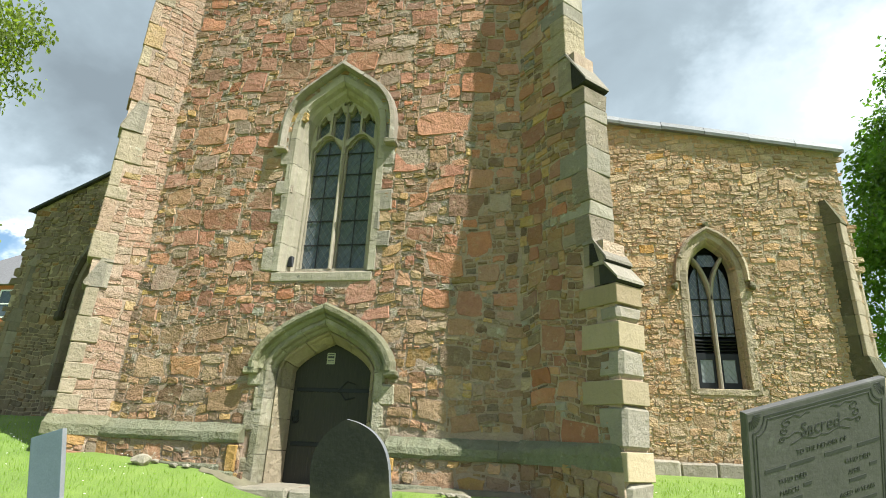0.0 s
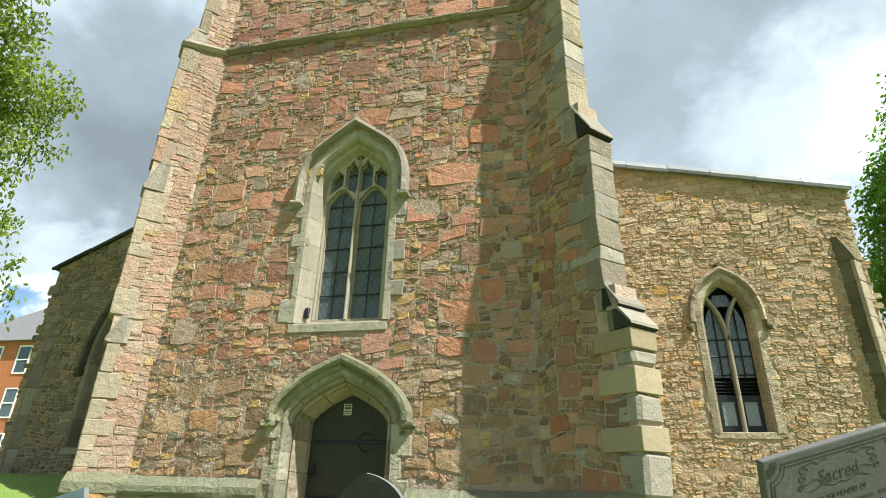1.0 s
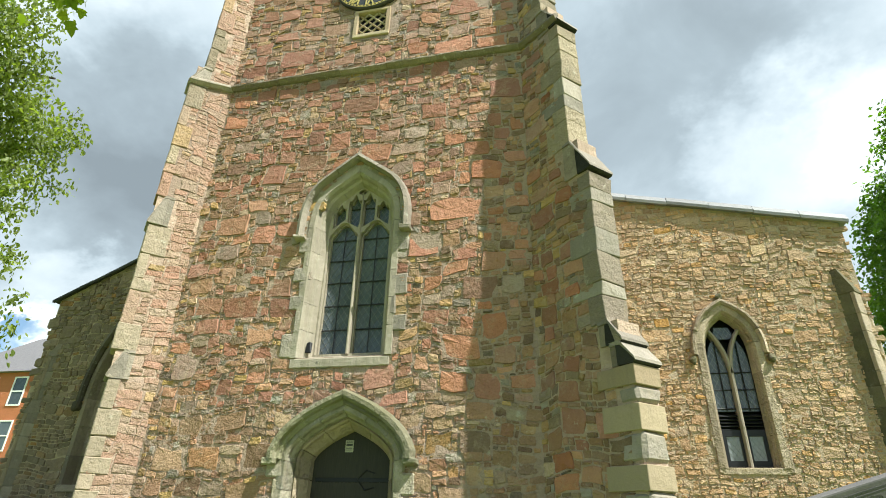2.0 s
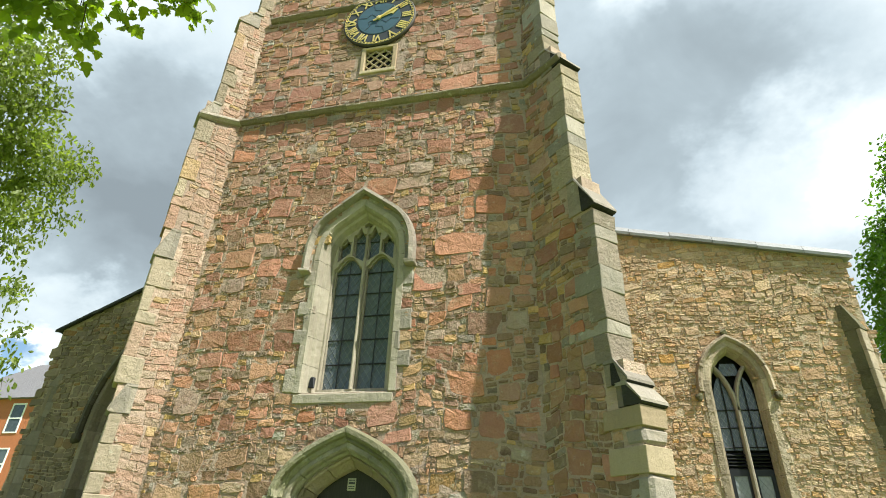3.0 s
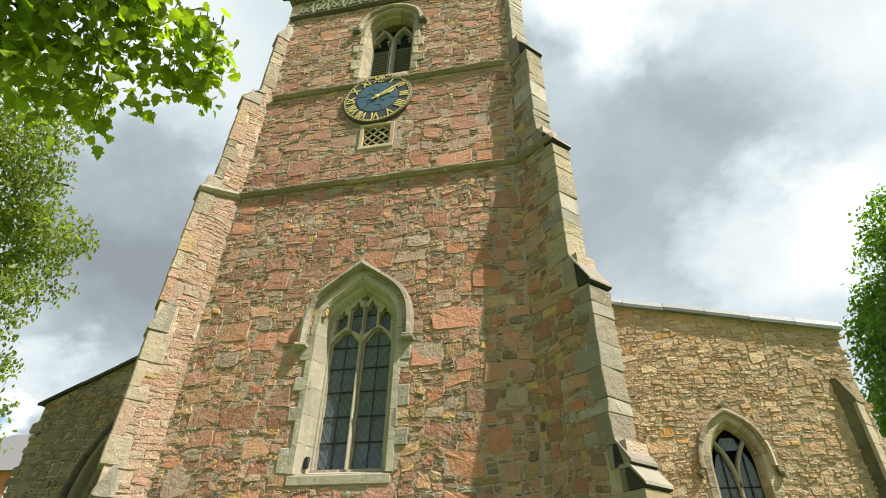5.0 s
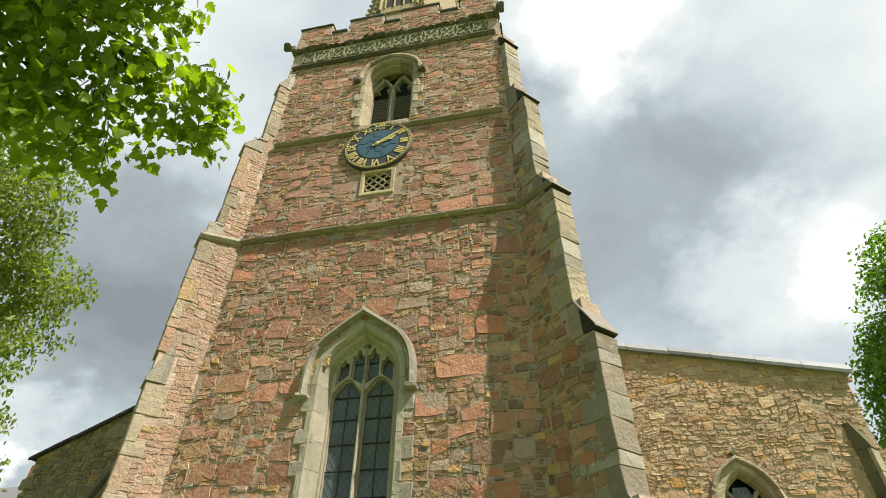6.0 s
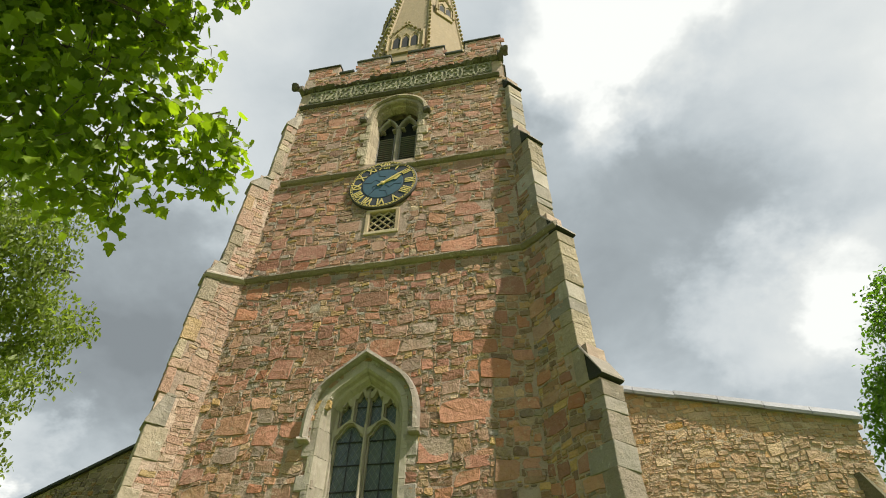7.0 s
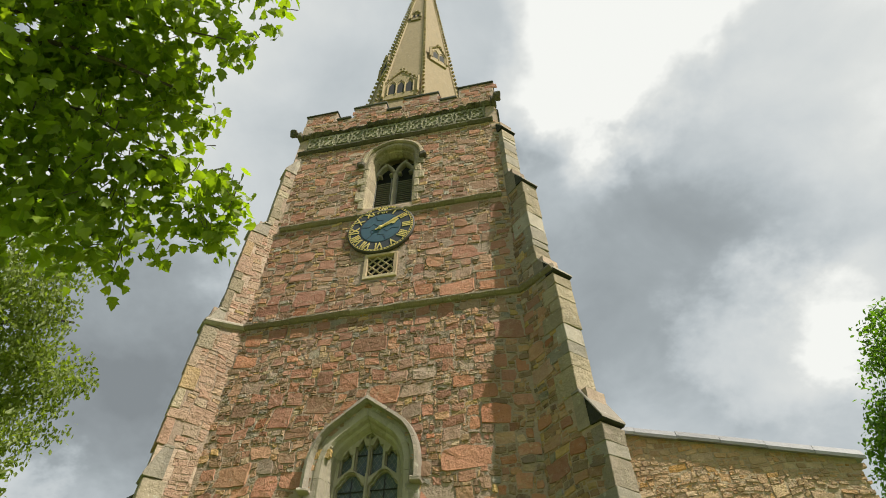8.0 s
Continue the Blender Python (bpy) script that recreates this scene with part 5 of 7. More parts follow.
            mat, wear = quoin_mat(i, rng), (0.013, 0.010)
            if i > 0 and side > 0:
                wear, h = (0.008, 0.013), h * 0.85
            if i == 0 and side > 0:
                # new ashlar and worn old quoins by turns
                h, mat, long, o, wear = QUOINS[k]
                h = min(h, z1 - 0.06 - z)
            long = min(long, L + w * 0.9)
            bm = bmesh.new()
            rough_box(bm, L - long, L + o, -w - o * 0.5, w + o, z + 0.002, z + h - 0.002, rng, *wear, M)
            part("quoin", bm, mat, b)
            z += h
            k += 1
        # flank between the quoins and the tower
        span = s / r2 - 0.22
        if span > 0.15:
            rects = side_rubble(span + 0.1, zw - z0, rng)
            set_stones(rects, lambda u, v, o, z0=z0: spot(-w + u, w - 0.018 + o, z0 + v), face_mat, b, rng,
                       lambda u, v, span=span, z0=z0, z1=z1, zw=zw, d=(s - s2) / r2: -0.02 < u < span - (0 if z0 + v < z1 - 0.1 else d + 0.03) and z0 + v < zw - 0.03, gap=0.005 if side > 0 else 0.003, proud=(0.003, 0.014) if side > 0 else (0.004, 0.010), warp=(6.0 if side < 0 else 3.0) + i, cut=(0.02, 0.12), infill=INFILL if side > 0 else MIXED)
    # the tower's string course runs on along the flank to the set-off
    L = length(stages[2][2])
    bm = bmesh.new()
    prof = [(w - 0.03, 8.72), (w + 0.03, 8.73), (w + 0.085, 8.79), (w + 0.085, 8.83), (w + 0.01, 8.90), (w - 0.03, 8.90)]
    ra = [bm.verts.new(spot(-w, q, z + 0.17)) for q, z in prof]
    rb = [bm.verts.new(spot(L + 0.02, q, z + 0.02)) for q, z in prof]
    bm.faces.new(ra), bm.faces.new(rb[::-1])
    for q in range(6):
        p = (q + 1) % 6
        bm.faces.new((ra[q], ra[p], rb[p], rb[q]))
    part("string_course", bm, GREEN if side > 0 else GREY, b)
    # plinth
    L = length(stages[0][2]) + 0.06
    zt = 1.06 if side < 0 else 0.98
    bm = bmesh.new()
    prof = [(w - 0.05, zt - 0.27), (w + 0.12, zt - 0.27), (w + 0.13, zt - 0.13), (w, zt), (-w, zt), (-w - 0.08, zt - 0.12), (-w - 0.08, zt - 0.27)]
    ra = [bm.verts.new(spot(-w - 0.10, q, z)) for q, z in prof]
    die = 0.2 if side > 0 else 1.0              # how far the course still stands out at its end
    rb = [bm.verts.new(spot(L + 0.03 * (1 if z < zt - 0.01 else -0.6) - (0.13 if side > 0 else 0.0), q if abs(q) < w + 0.001 else math.copysign(w + (abs(q) - w) * die, q), z)) for q, z in prof]
    bm.faces.new(ra), bm.faces.new(rb[::-1])
    for q in range(len(prof)):
        p = (q + 1) % len(prof)
        bm.faces.new((ra[q], ra[p], rb[p], rb[q]))
    part("plinth_course", bm, MOSSY, b)
    bm = bmesh.new()
    for q in box(bm, -w - 0.10, L - 0.10, w - 0.03, w + 0.085, -0.2, zt - 0.271):
        if q.co.x > 0 and q.co.y > w:
            q.co.y = w + 0.085 * die
    bmesh.ops.transform(bm, matrix=M, verts=bm.verts)
    part("plinth_core", bm, MORTAR, b)
    set_stones(lay_mixed(L + w, zt - 0.07, rng, 0.4, (0.12, 0.24), (1.0, 2.2)), lambda u, v, o: spot(-w - 0.05 + u, w + 0.003 + 0.085 * (1 - (1 - die) * u / (L + w)) + o, v - 0.2), LOWER, b, rng,
               lambda u, v: 0 < u < L + w - 0.12 and v - 0.2 < zt - 0.29, gap=0.004, proud=(0.002, 0.02), warp=8.0, infill=LOWER)

RIGHT = [(-0.2, 2.75, 1.12, 3.28, 0.92), (3.26, 5.58, 0.90, 6.17, 0.70), (6.15, 8.78, 0.68, 9.35, 0.45), (9.33, 12.06, 0.42, 12.88, 0.14), (12.86, 15.0, 0.14, 15.4, 0.02)]
LEFT = [(-0.2, 2.95, 0.50, 3.35, 0.42), (3.33, 5.62, 0.55, 6.15, 0.46), (6.13, 8.82, 0.57, 9.28, 0.45), (9.26, 11.88, 0.44, 12.30, 0.26), (12.28, 14.7, 0.22, 15.4, 0.04)]
buttress(1, RIGHT, "stepped diagonal corner buttress with grey quoins, partly new cream blocks", PINK, lambda i, r: (CREAM if r.random() < 0.55 else GREY) if i == 0 else GREEN if i == 1 and r.random() < 0.5 else GREY if i == 1 or r.random() < 0.4 else WORN_TAN, 71,
         lambda w, h, r: lay_mixed(w, h, r, 0.55, (0.17, 0.34), (1.0, 2.2)))
buttress(-1, LEFT, "stepped diagonal corner buttress of sunlit grey and pink blocks", MIXED, lambda i, r: (PALE if r.random() < 0.8 else MIXED) if i < 2 else WORN_TAN if r.random() < 0.6 else MIXED, 72,
         lambda w, h, r: [(*q, True) for q in lay_courses(w, h, r, (0.13, 0.30), (1.1, 2.6))])


# ---- spire ----
def spire():
    cx, cy = -3.58, FACE + DEEP / 2
    s = thing("spire", "octagonal pale limestone spire with crocketed edges and small gabled windows", "spire", (cx, cy, TOP))
    Z0, Z1, R0 = 16.7, 43.0, 2.68

    def radius(z):
        return R0 * (Z1 - z) / (Z1 - Z0)

    def corner(k, z, grow=0.0):
        a = math.tau * (k + 0.5) / 8 - math.pi / 2
        r = radius(z) + grow
        return Vector((cx + r * math.cos(a), cy + r * math.sin(a), z))
    for k in range(8):
        bm = bmesh.new()
        a, b, c, d = corner(k - 1, Z0), corner(k, Z0), corner(k, Z1 - 0.3), corner(k - 1, Z1 - 0.3)
        n = 14
        lo = [(a.lerp(d, i / n), b.lerp(c, i / n)) for i in range(n + 1)]
        va = [[bm.verts.new(p) for p in row] for row in lo]
        for r0, r1 in zip(va, va[1:]):
            bm.faces.new((r0[0], r0[1], r1[1], r1[0]))
        inner = [bm.verts.new(p * 0.93 + Vector((cx, cy, p.z)) * 0.07) for p in (a, b, c, d)]
        bm.faces.new((inner[0], inner[3], inner[2], inner[1]))
        part("spire_face", bm, SPIRE, s)
        bm = bmesh.new()
        tube(bm, [corner(k, Z0, 0.0), corner(k, Z1 - 0.4, 0.0)], 0.075, 6, 0.6)
        rib = part("arris_rib", bm, SPIRE, s)
        z = 17.2
        while z < 40.0:
            bm = bmesh.new()
            c = corner(k, z, 0.09)
            o = (c - Vector((cx, cy, z))).normalized()
            m = Matrix.Translation(c) @ o.to_track_quat("X", "Z").to_matrix().to_4x4()
            rough_box(bm, -0.05, 0.07, -0.045, 0.045, -0.07, 0.055, random.Random(k * 100 + int(z * 10)), 0.03, 0.012, m)
            part("crocket", bm, SPIRE, rib)
            z += 0.42
    # lucarnes: gabled openings, low on the main faces, higher on the others
    def lucarne(k, zb, w, h, name):
        a = math.tau * k / 8 - math.pi / 2
        o = Vector((math.cos(a), math.sin(a), 0))
        t = Vector((-o.y, o.x, 0)) * -1
        rr = radius(zb) * math.cos(math.pi / 8)
        base = Vector((cx, cy, 0)) + o * (rr - 0.25)

        def P(u, out, z):
            return base + t * u + o * (0.25 + out) + Vector((0, 0, z))
        luc = part("lucarne", bmesh_gable(P, w, h, zb), SPIRE, s, "gabled two-light spire window")
        n = 3 if w > 0.5 else 2
        for i in range(n):
            u = w * 0.78 * ((i + 0.5) / n - 0.5) * 2
            hw = w * 0.78 / n * 0.72
            pts = [(u - hw, zb + 0.16), (u + hw, zb + 0.16), (u + hw, zb + h * 0.40), (u, zb + h * 0.52), (u - hw, zb + h * 0.40)]
            # black plate on the gable, painted shade for an opening that isn't cut
            bm = bmesh.new()
            f = [bm.verts.new(P(x, 0.104, z)) for x, z in pts]
            g = [bm.verts.new(P(x, 0.055, z)) for x, z in pts]
            bm.faces.new(f), bm.faces.new(g[::-1])
            for q in range(5):
                bm.faces.new((f[q], f[(q + 1) % 5], g[(q + 1) % 5], g[q]))
            part("dark_light", bm, BLACK, luc)
        def rod(name, pts, r):
            bm = bmesh.new()
            tube(bm, pts, r, 5)
            part(name, bm, SPIRE, luc)
        for i in range(n + 1):
            u = w * 0.78 * (i / n - 0.5) * 2
            rod("mullion", [P(u, 0.115, zb + 0.1), P(u, 0.115, zb + h * 0.46)], 0.03)
        for i in range(n):
            u0, u1 = w * 1.56 * (i / n - 0.5), w * 1.56 * ((i + 1) / n - 0.5)
            rod("light_head", [P(u0, 0.115, zb + h * 0.44), P((u0 + u1) / 2, 0.115, zb + h * 0.60), P(u1, 0.115, zb + h * 0.44)], 0.028)
        rod("gable_moulding", [P(-w * 1.05, 0.12, zb + h * 0.52), P(0, 0.12, zb + h), P(w * 1.05, 0.12, zb + h * 0.52)], 0.045)
        bm = bmesh.new()
        tube(bm, [P(0, 0.12, zb + h * 0.95), P(0, 0.12, zb + h * 1.16)], 0.04, 5)
        tube(bm, [P(-0.12, 0.12, zb + h * 1.07), P(0.12, 0.12, zb + h * 1.07)], 0.035, 5)
        part("cross_finial", bm, SPIRE, luc)
        for sgn in (-1, 1):
            rod("jamb_shaft", [P(sgn * w * 1.05, 0.12, zb), P(sgn * w * 1.05, 0.12, zb + h * 0.62)], 0.055)
            for q in (0.25, 0.5, 0.75):
                bm = bmesh.new()
                rough_box(bm, -0.05, 0.05, -0.05, 0.05, -0.05, 0.05, random.Random(3), 0.02, 0.01, Matrix.Translation(P(sgn * w * 1.05 * (1 - q), 0.12, zb + h * (0.56 + 0.46 * q))))
                part("gable_crocket", bm, SPIRE, luc)

    def bmesh_gable(P, w, h, zb):
        bm = bmesh.new()
        pts = [(-w, zb - 0.2), (w, zb - 0.2), (w, zb + h * 0.5), (0, zb + h * 0.97), (-w, zb + h * 0.5)]
        f = [bm.verts.new(P(u, 0.10, z)) for u, z in pts]
        g = [bm.verts.new(P(u, -1.1 * (z - zb + 0.6) * 0.28 - 0.25, z)) for u, z in pts]
        bm.faces.new(f), bm.faces.new(g[::-1])
        for q in range(5):
            bm.faces.new((f[q], f[(q + 1) % 5], g[(q + 1) % 5], g[q]))
        return bm
    for k in (0, 2, 4, 6):
        lucarne(k, 20.6, 0.66, 2.0, "low")
    for k in (1, 3, 5, 7):
        lucarne(k, 25.0, 0.42, 1.5, "mid")
    for k in (0, 4):
        lucarne(k, 31.0, 0.26, 0.9, "high")
    bm = bmesh.new()
    bmesh.ops.create_icosphere(bm, subdivisions=2, radius=0.16, matrix=Matrix.Translation((cx, cy, Z1 - 0.1)))
    tube(bm, [(cx, cy, Z1 - 0.4), (cx, cy, Z1 + 0.6)], 0.05, 6)
    part("finial", bm, SPIRE, s)


spire()

# ---- aisles ----
AY = 10.9                                  # y of the aisles' west walls
AR0, AR1 = TR + 0.02, 5.45                 # south aisle
AL0, AL1 = -11.8, TL - 0.02               # north aisle
def south_top(x): return 7.12 - 0.23 * (x - 1.62)
def north_top(x): return 5.72 + 0.47 * (x + 11.8)


AW = 3.10
NW = -8.80
aisle_open = arch(AW, 0.43, 1.93, 3.88, 4.62, 0.98, 0.70)
north_open = arch(NW, 1.30, 1.55, 3.40, 5.80, 0.97, 0.62)

south = thing("south_aisle", "south aisle west wall of tan rubble with a sloping lead-capped parapet", "aisle wall", (3.0, AY + 0.4, 0.4))
part("aisle_wall", pierced_wall(AR0, AR1, -0.2, south_top, [aisle_open], AY, AY + 0.7), MORTAR_TAN, south)
bm = bmesh.new()
v = box(bm, AR1 - 0.7, AR1, AY + 0.701, AY + 16, -0.2, south_top(AR1))
part("aisle_wall", bm, MORTAR_TAN, south)
north = thing("north_aisle", "shaded north aisle wall of rubble coloured darker for dirt and shade, with sloping roof edge", "aisle wall", (-9.2, AY + 0.4, 0.4))
part("aisle_wall", pierced_wall(AL0, AL1, -0.2, north_top, [north_open], AY, AY + 0.7), MORTAR_TAN, north)
bm = bmesh.new()
v = box(bm, AL0, AL0 + 0.7, AY + 0.701, AY + 16, -0.2, north_top(AL0))
part("aisle_wall", bm, MORTAR_TAN, north)


def sloping_cap(x0, x1, top, parent, n, mat, label, reach=0.10, deep=0.95, thick=0.09, name="coping_stone"):
    rng = random.Random(n * 7)
    for k in range(n):
        xa, xb = x0 + (x1 - x0) * k / n + 0.004, x0 + (x1 - x0) * (k + 1) / n - 0.004
        j = rng.uniform(-0.012, 0.012)
        bm = bmesh.new()
        prof = [(AY - reach, -0.03), (AY - reach - 0.01, 0.03), (AY - reach + 0.05, thick), (AY + deep, thick + 0.03), (AY + deep, 0.0), (AY - 0.02, 0.0)]
        ra = [bm.verts.new((xa, y, top(xa) + z + j)) for y, z in prof]
        rb = [bm.verts.new((xb, y, top(xb) + z + j)) for y, z in prof]
        bm.faces.new(ra), bm.faces.new(rb[::-1])
        for i in range(len(prof)):
            bm.faces.new((ra[i], ra[(i + 1) % 6], rb[(i + 1) % 6], rb[i]))
        part(name, bm, mat, parent, label)


sloping_cap(AR0, AR1 + 0.12, south_top, south, 7, LEAD, "grey lead-covered coping", 0.13, 0.95, 0.15)
sloping_cap(AL0 - 0.12, AL1, north_top, north, 6, COPING, "dark slate roof edge", 0.12)
for x0, x1, top, par in ((AR0, AR1, south_top, south), (AL0, AL1, north_top, north)):
    bm = bmesh.new()
    a = [bm.verts.new(p) for p in ((x0, AY + 0.96, top(x0) - 0.12), (x1, AY + 0.96, top(x1) - 0.12), (x1, AY + 16, top(x1) - 0.12), (x0, AY + 16, top(x0) - 0.12))]
    bm.faces.new(a)
    r = bmesh.ops.extrude_face_region(bm, geom=list(bm.faces))
    for q in r["geom"]:
        if isinstance(q, bmesh.types.BMVert):
            q.co.z -= 0.15
    part("aisle_roof", bm, LEAD, par)
nave = thing("nave", "plain nave walls behind the tower", "nave", (MIDX, 22, 0.4))
bm = bmesh.new()
box(bm, TL - 0.015, TR + 0.015, FACE + DEEP + 0.004, AY + 16, -0.2, 7.2)
part("nave_wall", bm, MORTAR_TAN, nave)


def footing():
    """The projecting lowest course of the south aisle."""
    r = random.Random(61)
    x = AR0
    while x < AR1 - 0.1:
        l = min(r.uniform(0.5, 0.95), AR1 - x)
        bm = bmesh.new()
        rough_box(bm, x + 0.004, x + l - 0.004, AY - r.uniform(0.10, 0.13), AY + 0.05, -0.1, 0.78 + r.uniform(-0.015, 0.015), r, 0.03, 0.01)
        part("footing_stone", bm, GREY, south)
        x += l


footing()


def south_window():
    rng = random.Random(31)
    w = thing("window_3", "pointed two-light aisle window with Y tracery, leaded glass and vents", "window", (AW, AY, 1.841), kind="structure")
    global FACE
    keep = FACE
    FACE = AY
    blocks("jamb_stone", quoin_jambs(AW, 0.435, 1.841, 3.787, AY - 0.018, AY + 0.25, rng, (0.10, 0.16), (0.3, 0.5)), WORN_TAN, w)
    blocks("arch_moulding", moulding(aisle_open, splay(0.20, 0.09), 0.5, 0.003, rng, 0.003), WORN_TAN, w)
    blocks("hood_mould", moulding(arch(AW, 0.43, 3.80, 3.88, 4.62, 0.98, 0.70), hood((0.10, 0.20), 0.11), 0.42, 0.004, rng, 0.014), WORN_TAN, w, "worn hood mould")
    for x, z in ((AW - 0.63, 3.709), (AW + 0.63, 3.709), (AW, 4.877)):
        bm = bmesh.new()
        bmesh.ops.create_icosphere(bm, subdivisions=2, radius=0.075, matrix=Matrix.Translation((x, AY - 0.03, z)) @ Matrix.Diagonal((0.85, 1.05, 1.05, 1)))
        for q in bm.verts:
            q.co += 0.028 * noise.noise_vector(q.co * 11)
        part("label_stop", bm, ALGAE_SHADE, w, "eroded carved stop")
    Y0, Y1 = AY + 0.12, AY + 0.30
    a = 0.34
    bars = [bar_path([(AW, 1.952), (AW, 3.565)], 0.075, Y0, Y1)]
    for s in (-1, 1):
        p, q, r = (AW, 3.509), (AW + s * 0.02, 3.976), (AW + s * 0.25, 4.287)
        bars.append(bar_path(curve(p, q, r) if s > 0 else curve(r, q, p), 0.07, Y0, Y1))
    for bms in bars:
        blocks("tracery", bms, CREAM, w)
    lights = [arch(AW + s * 0.18, 0.16, 2.864, 3.676, 4.154, 0.9, 0.7, 5) for s in (-1, 1)]
    glazing("glass", lights, AY + 0.24, w, [2.909, 3.231, 3.531], True, (0.085, 0.14))
    glazing("glass", [[(AW - 0.19, 4.154), (AW - 0.12, 4.376), (AW + 0.12, 4.376), (AW + 0.19, 4.154)]], AY + 0.25, w, [], False, (0.085, 0.14))
    for s in (-1, 1):
        c = AW + s * 0.18
        for k in range(5):
            bm = bmesh.new()
            box(bm, c - 0.15, c + 0.15, -0.035, 0.035, -0.006, 0.006, Matrix.Translation((0, AY + 0.23, 2.575 + 0.055 * k)) @ Matrix.Rotation(radians(38), 4, "X"))
            part("vent_slat", bm, IRON, w)
        bm = bmesh.new()
        for x0, x1, z0, z1 in ((c - 0.16, c - 0.105, 1.974, 2.553), (c + 0.105, c + 0.16, 1.974, 2.553), (c - 0.105, c + 0.105, 1.974, 2.063), (c - 0.105, c + 0.105, 2.453, 2.553)):
            box(bm, x0, x1, AY + 0.20, AY + 0.25, z0, z1)
        case = part("casement", bm, IRON, w, "black iron opening casement")
        bm = bmesh.new()
        box(bm, c - 0.104, c + 0.104, AY + 0.225, AY + 0.232, 2.064, 2.452)
        part("pane", bm, plain("pale_glass", (0.24, 0.25, 0.25), 0.2, 0.0, 0.4, 12.0), case, "pale reflecting leaded pane")
        bm = bmesh.new()
        for sg in (-1, 1):
            for q in range(-2, 4):
                z = 2.119 + q * 0.12
                pts = [(x, zz) for x, zz in ((c - 0.10 + 0.20 * i / 24, z + sg * (0.20 * i / 24) * 1.5 + (0.0 if sg > 0 else 0.2)) for i in range(25)) if 2.07 < zz < 2.447]
                if len(pts) > 1:
                    tube(bm, [(pts[0][0], AY + 0.222, pts[0][1]), (pts[-1][0], AY + 0.222, pts[-1][1])], 0.004, 4)
        part("leading", bm, LEADWORK, case)
    bm = bmesh.new()
    box(bm, AW - 0.50, AW + 0.50, AY - 0.022, AY + 0.3, 1.83, 1.941)
    bevel_all(bm, 0.012)
    part("window_sill", bm, WORN_TAN, w)
    # interior shade behind the aisle window, as a black sheet
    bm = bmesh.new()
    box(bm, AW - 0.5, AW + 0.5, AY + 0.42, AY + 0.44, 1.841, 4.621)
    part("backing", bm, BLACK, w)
    # north arch: deep moulded order with a blocked head
    n = thing("window_4", "large shaded pointed arch with deep mouldings in the north aisle", "window", (NW, AY, 1.5), kind="structure")
    blocks("arch_moulding", moulding(north_open, splay(0.42, 0.26), 0.6, 0.003, rng, 0.003), GREEN, n)
    blocks("hood_mould", moulding(arch(NW, 1.30, 3.25, 3.40, 5.80, 0.97, 0.62), hood((0.10, 0.24), 0.13), 0.6, 0.003, rng, 0.005), DARK, n)
    bm = bmesh.new()
    rough_box(bm, NW - 1.60, NW - 1.38, AY - 0.15, AY + 0.03, 3.05, 3.25, rng, 0.04, 0.02)
    part("label_stop", bm, DARK, n)
    blocks("tracery", bar_path([(NW, 1.6), (NW, 5.2)], 0.12, AY + 0.3, AY + 0.5), GREEN, n)
    glazing("glass", [arch(NW - 0.52, 0.47, 1.62, 3.4, 4.8, 0.95, 0.65, 6), arch(NW + 0.52, 0.47, 1.62, 3.4, 4.8, 0.95, 0.65, 6)], AY + 0.42, n, [2.0, 2.5, 3.0, 3.5], False)
    bm = bmesh.new()
    box(bm, NW - 1.4, NW + 1.4, AY - 0.06, AY + 0.45, 1.42, 1.56)
    bevel_all(bm, 0.015)
    part("window_sill", bm, GREEN, n)
    # black sheet for the shade behind the north arch
    bm = bmesh.new()
    box(bm, NW - 1.28, NW + 1.28, AY + 0.6, AY + 0.62, 1.5, 5.78)
    part("backing", bm, BLACK, n)
    FACE = keep


south_window()


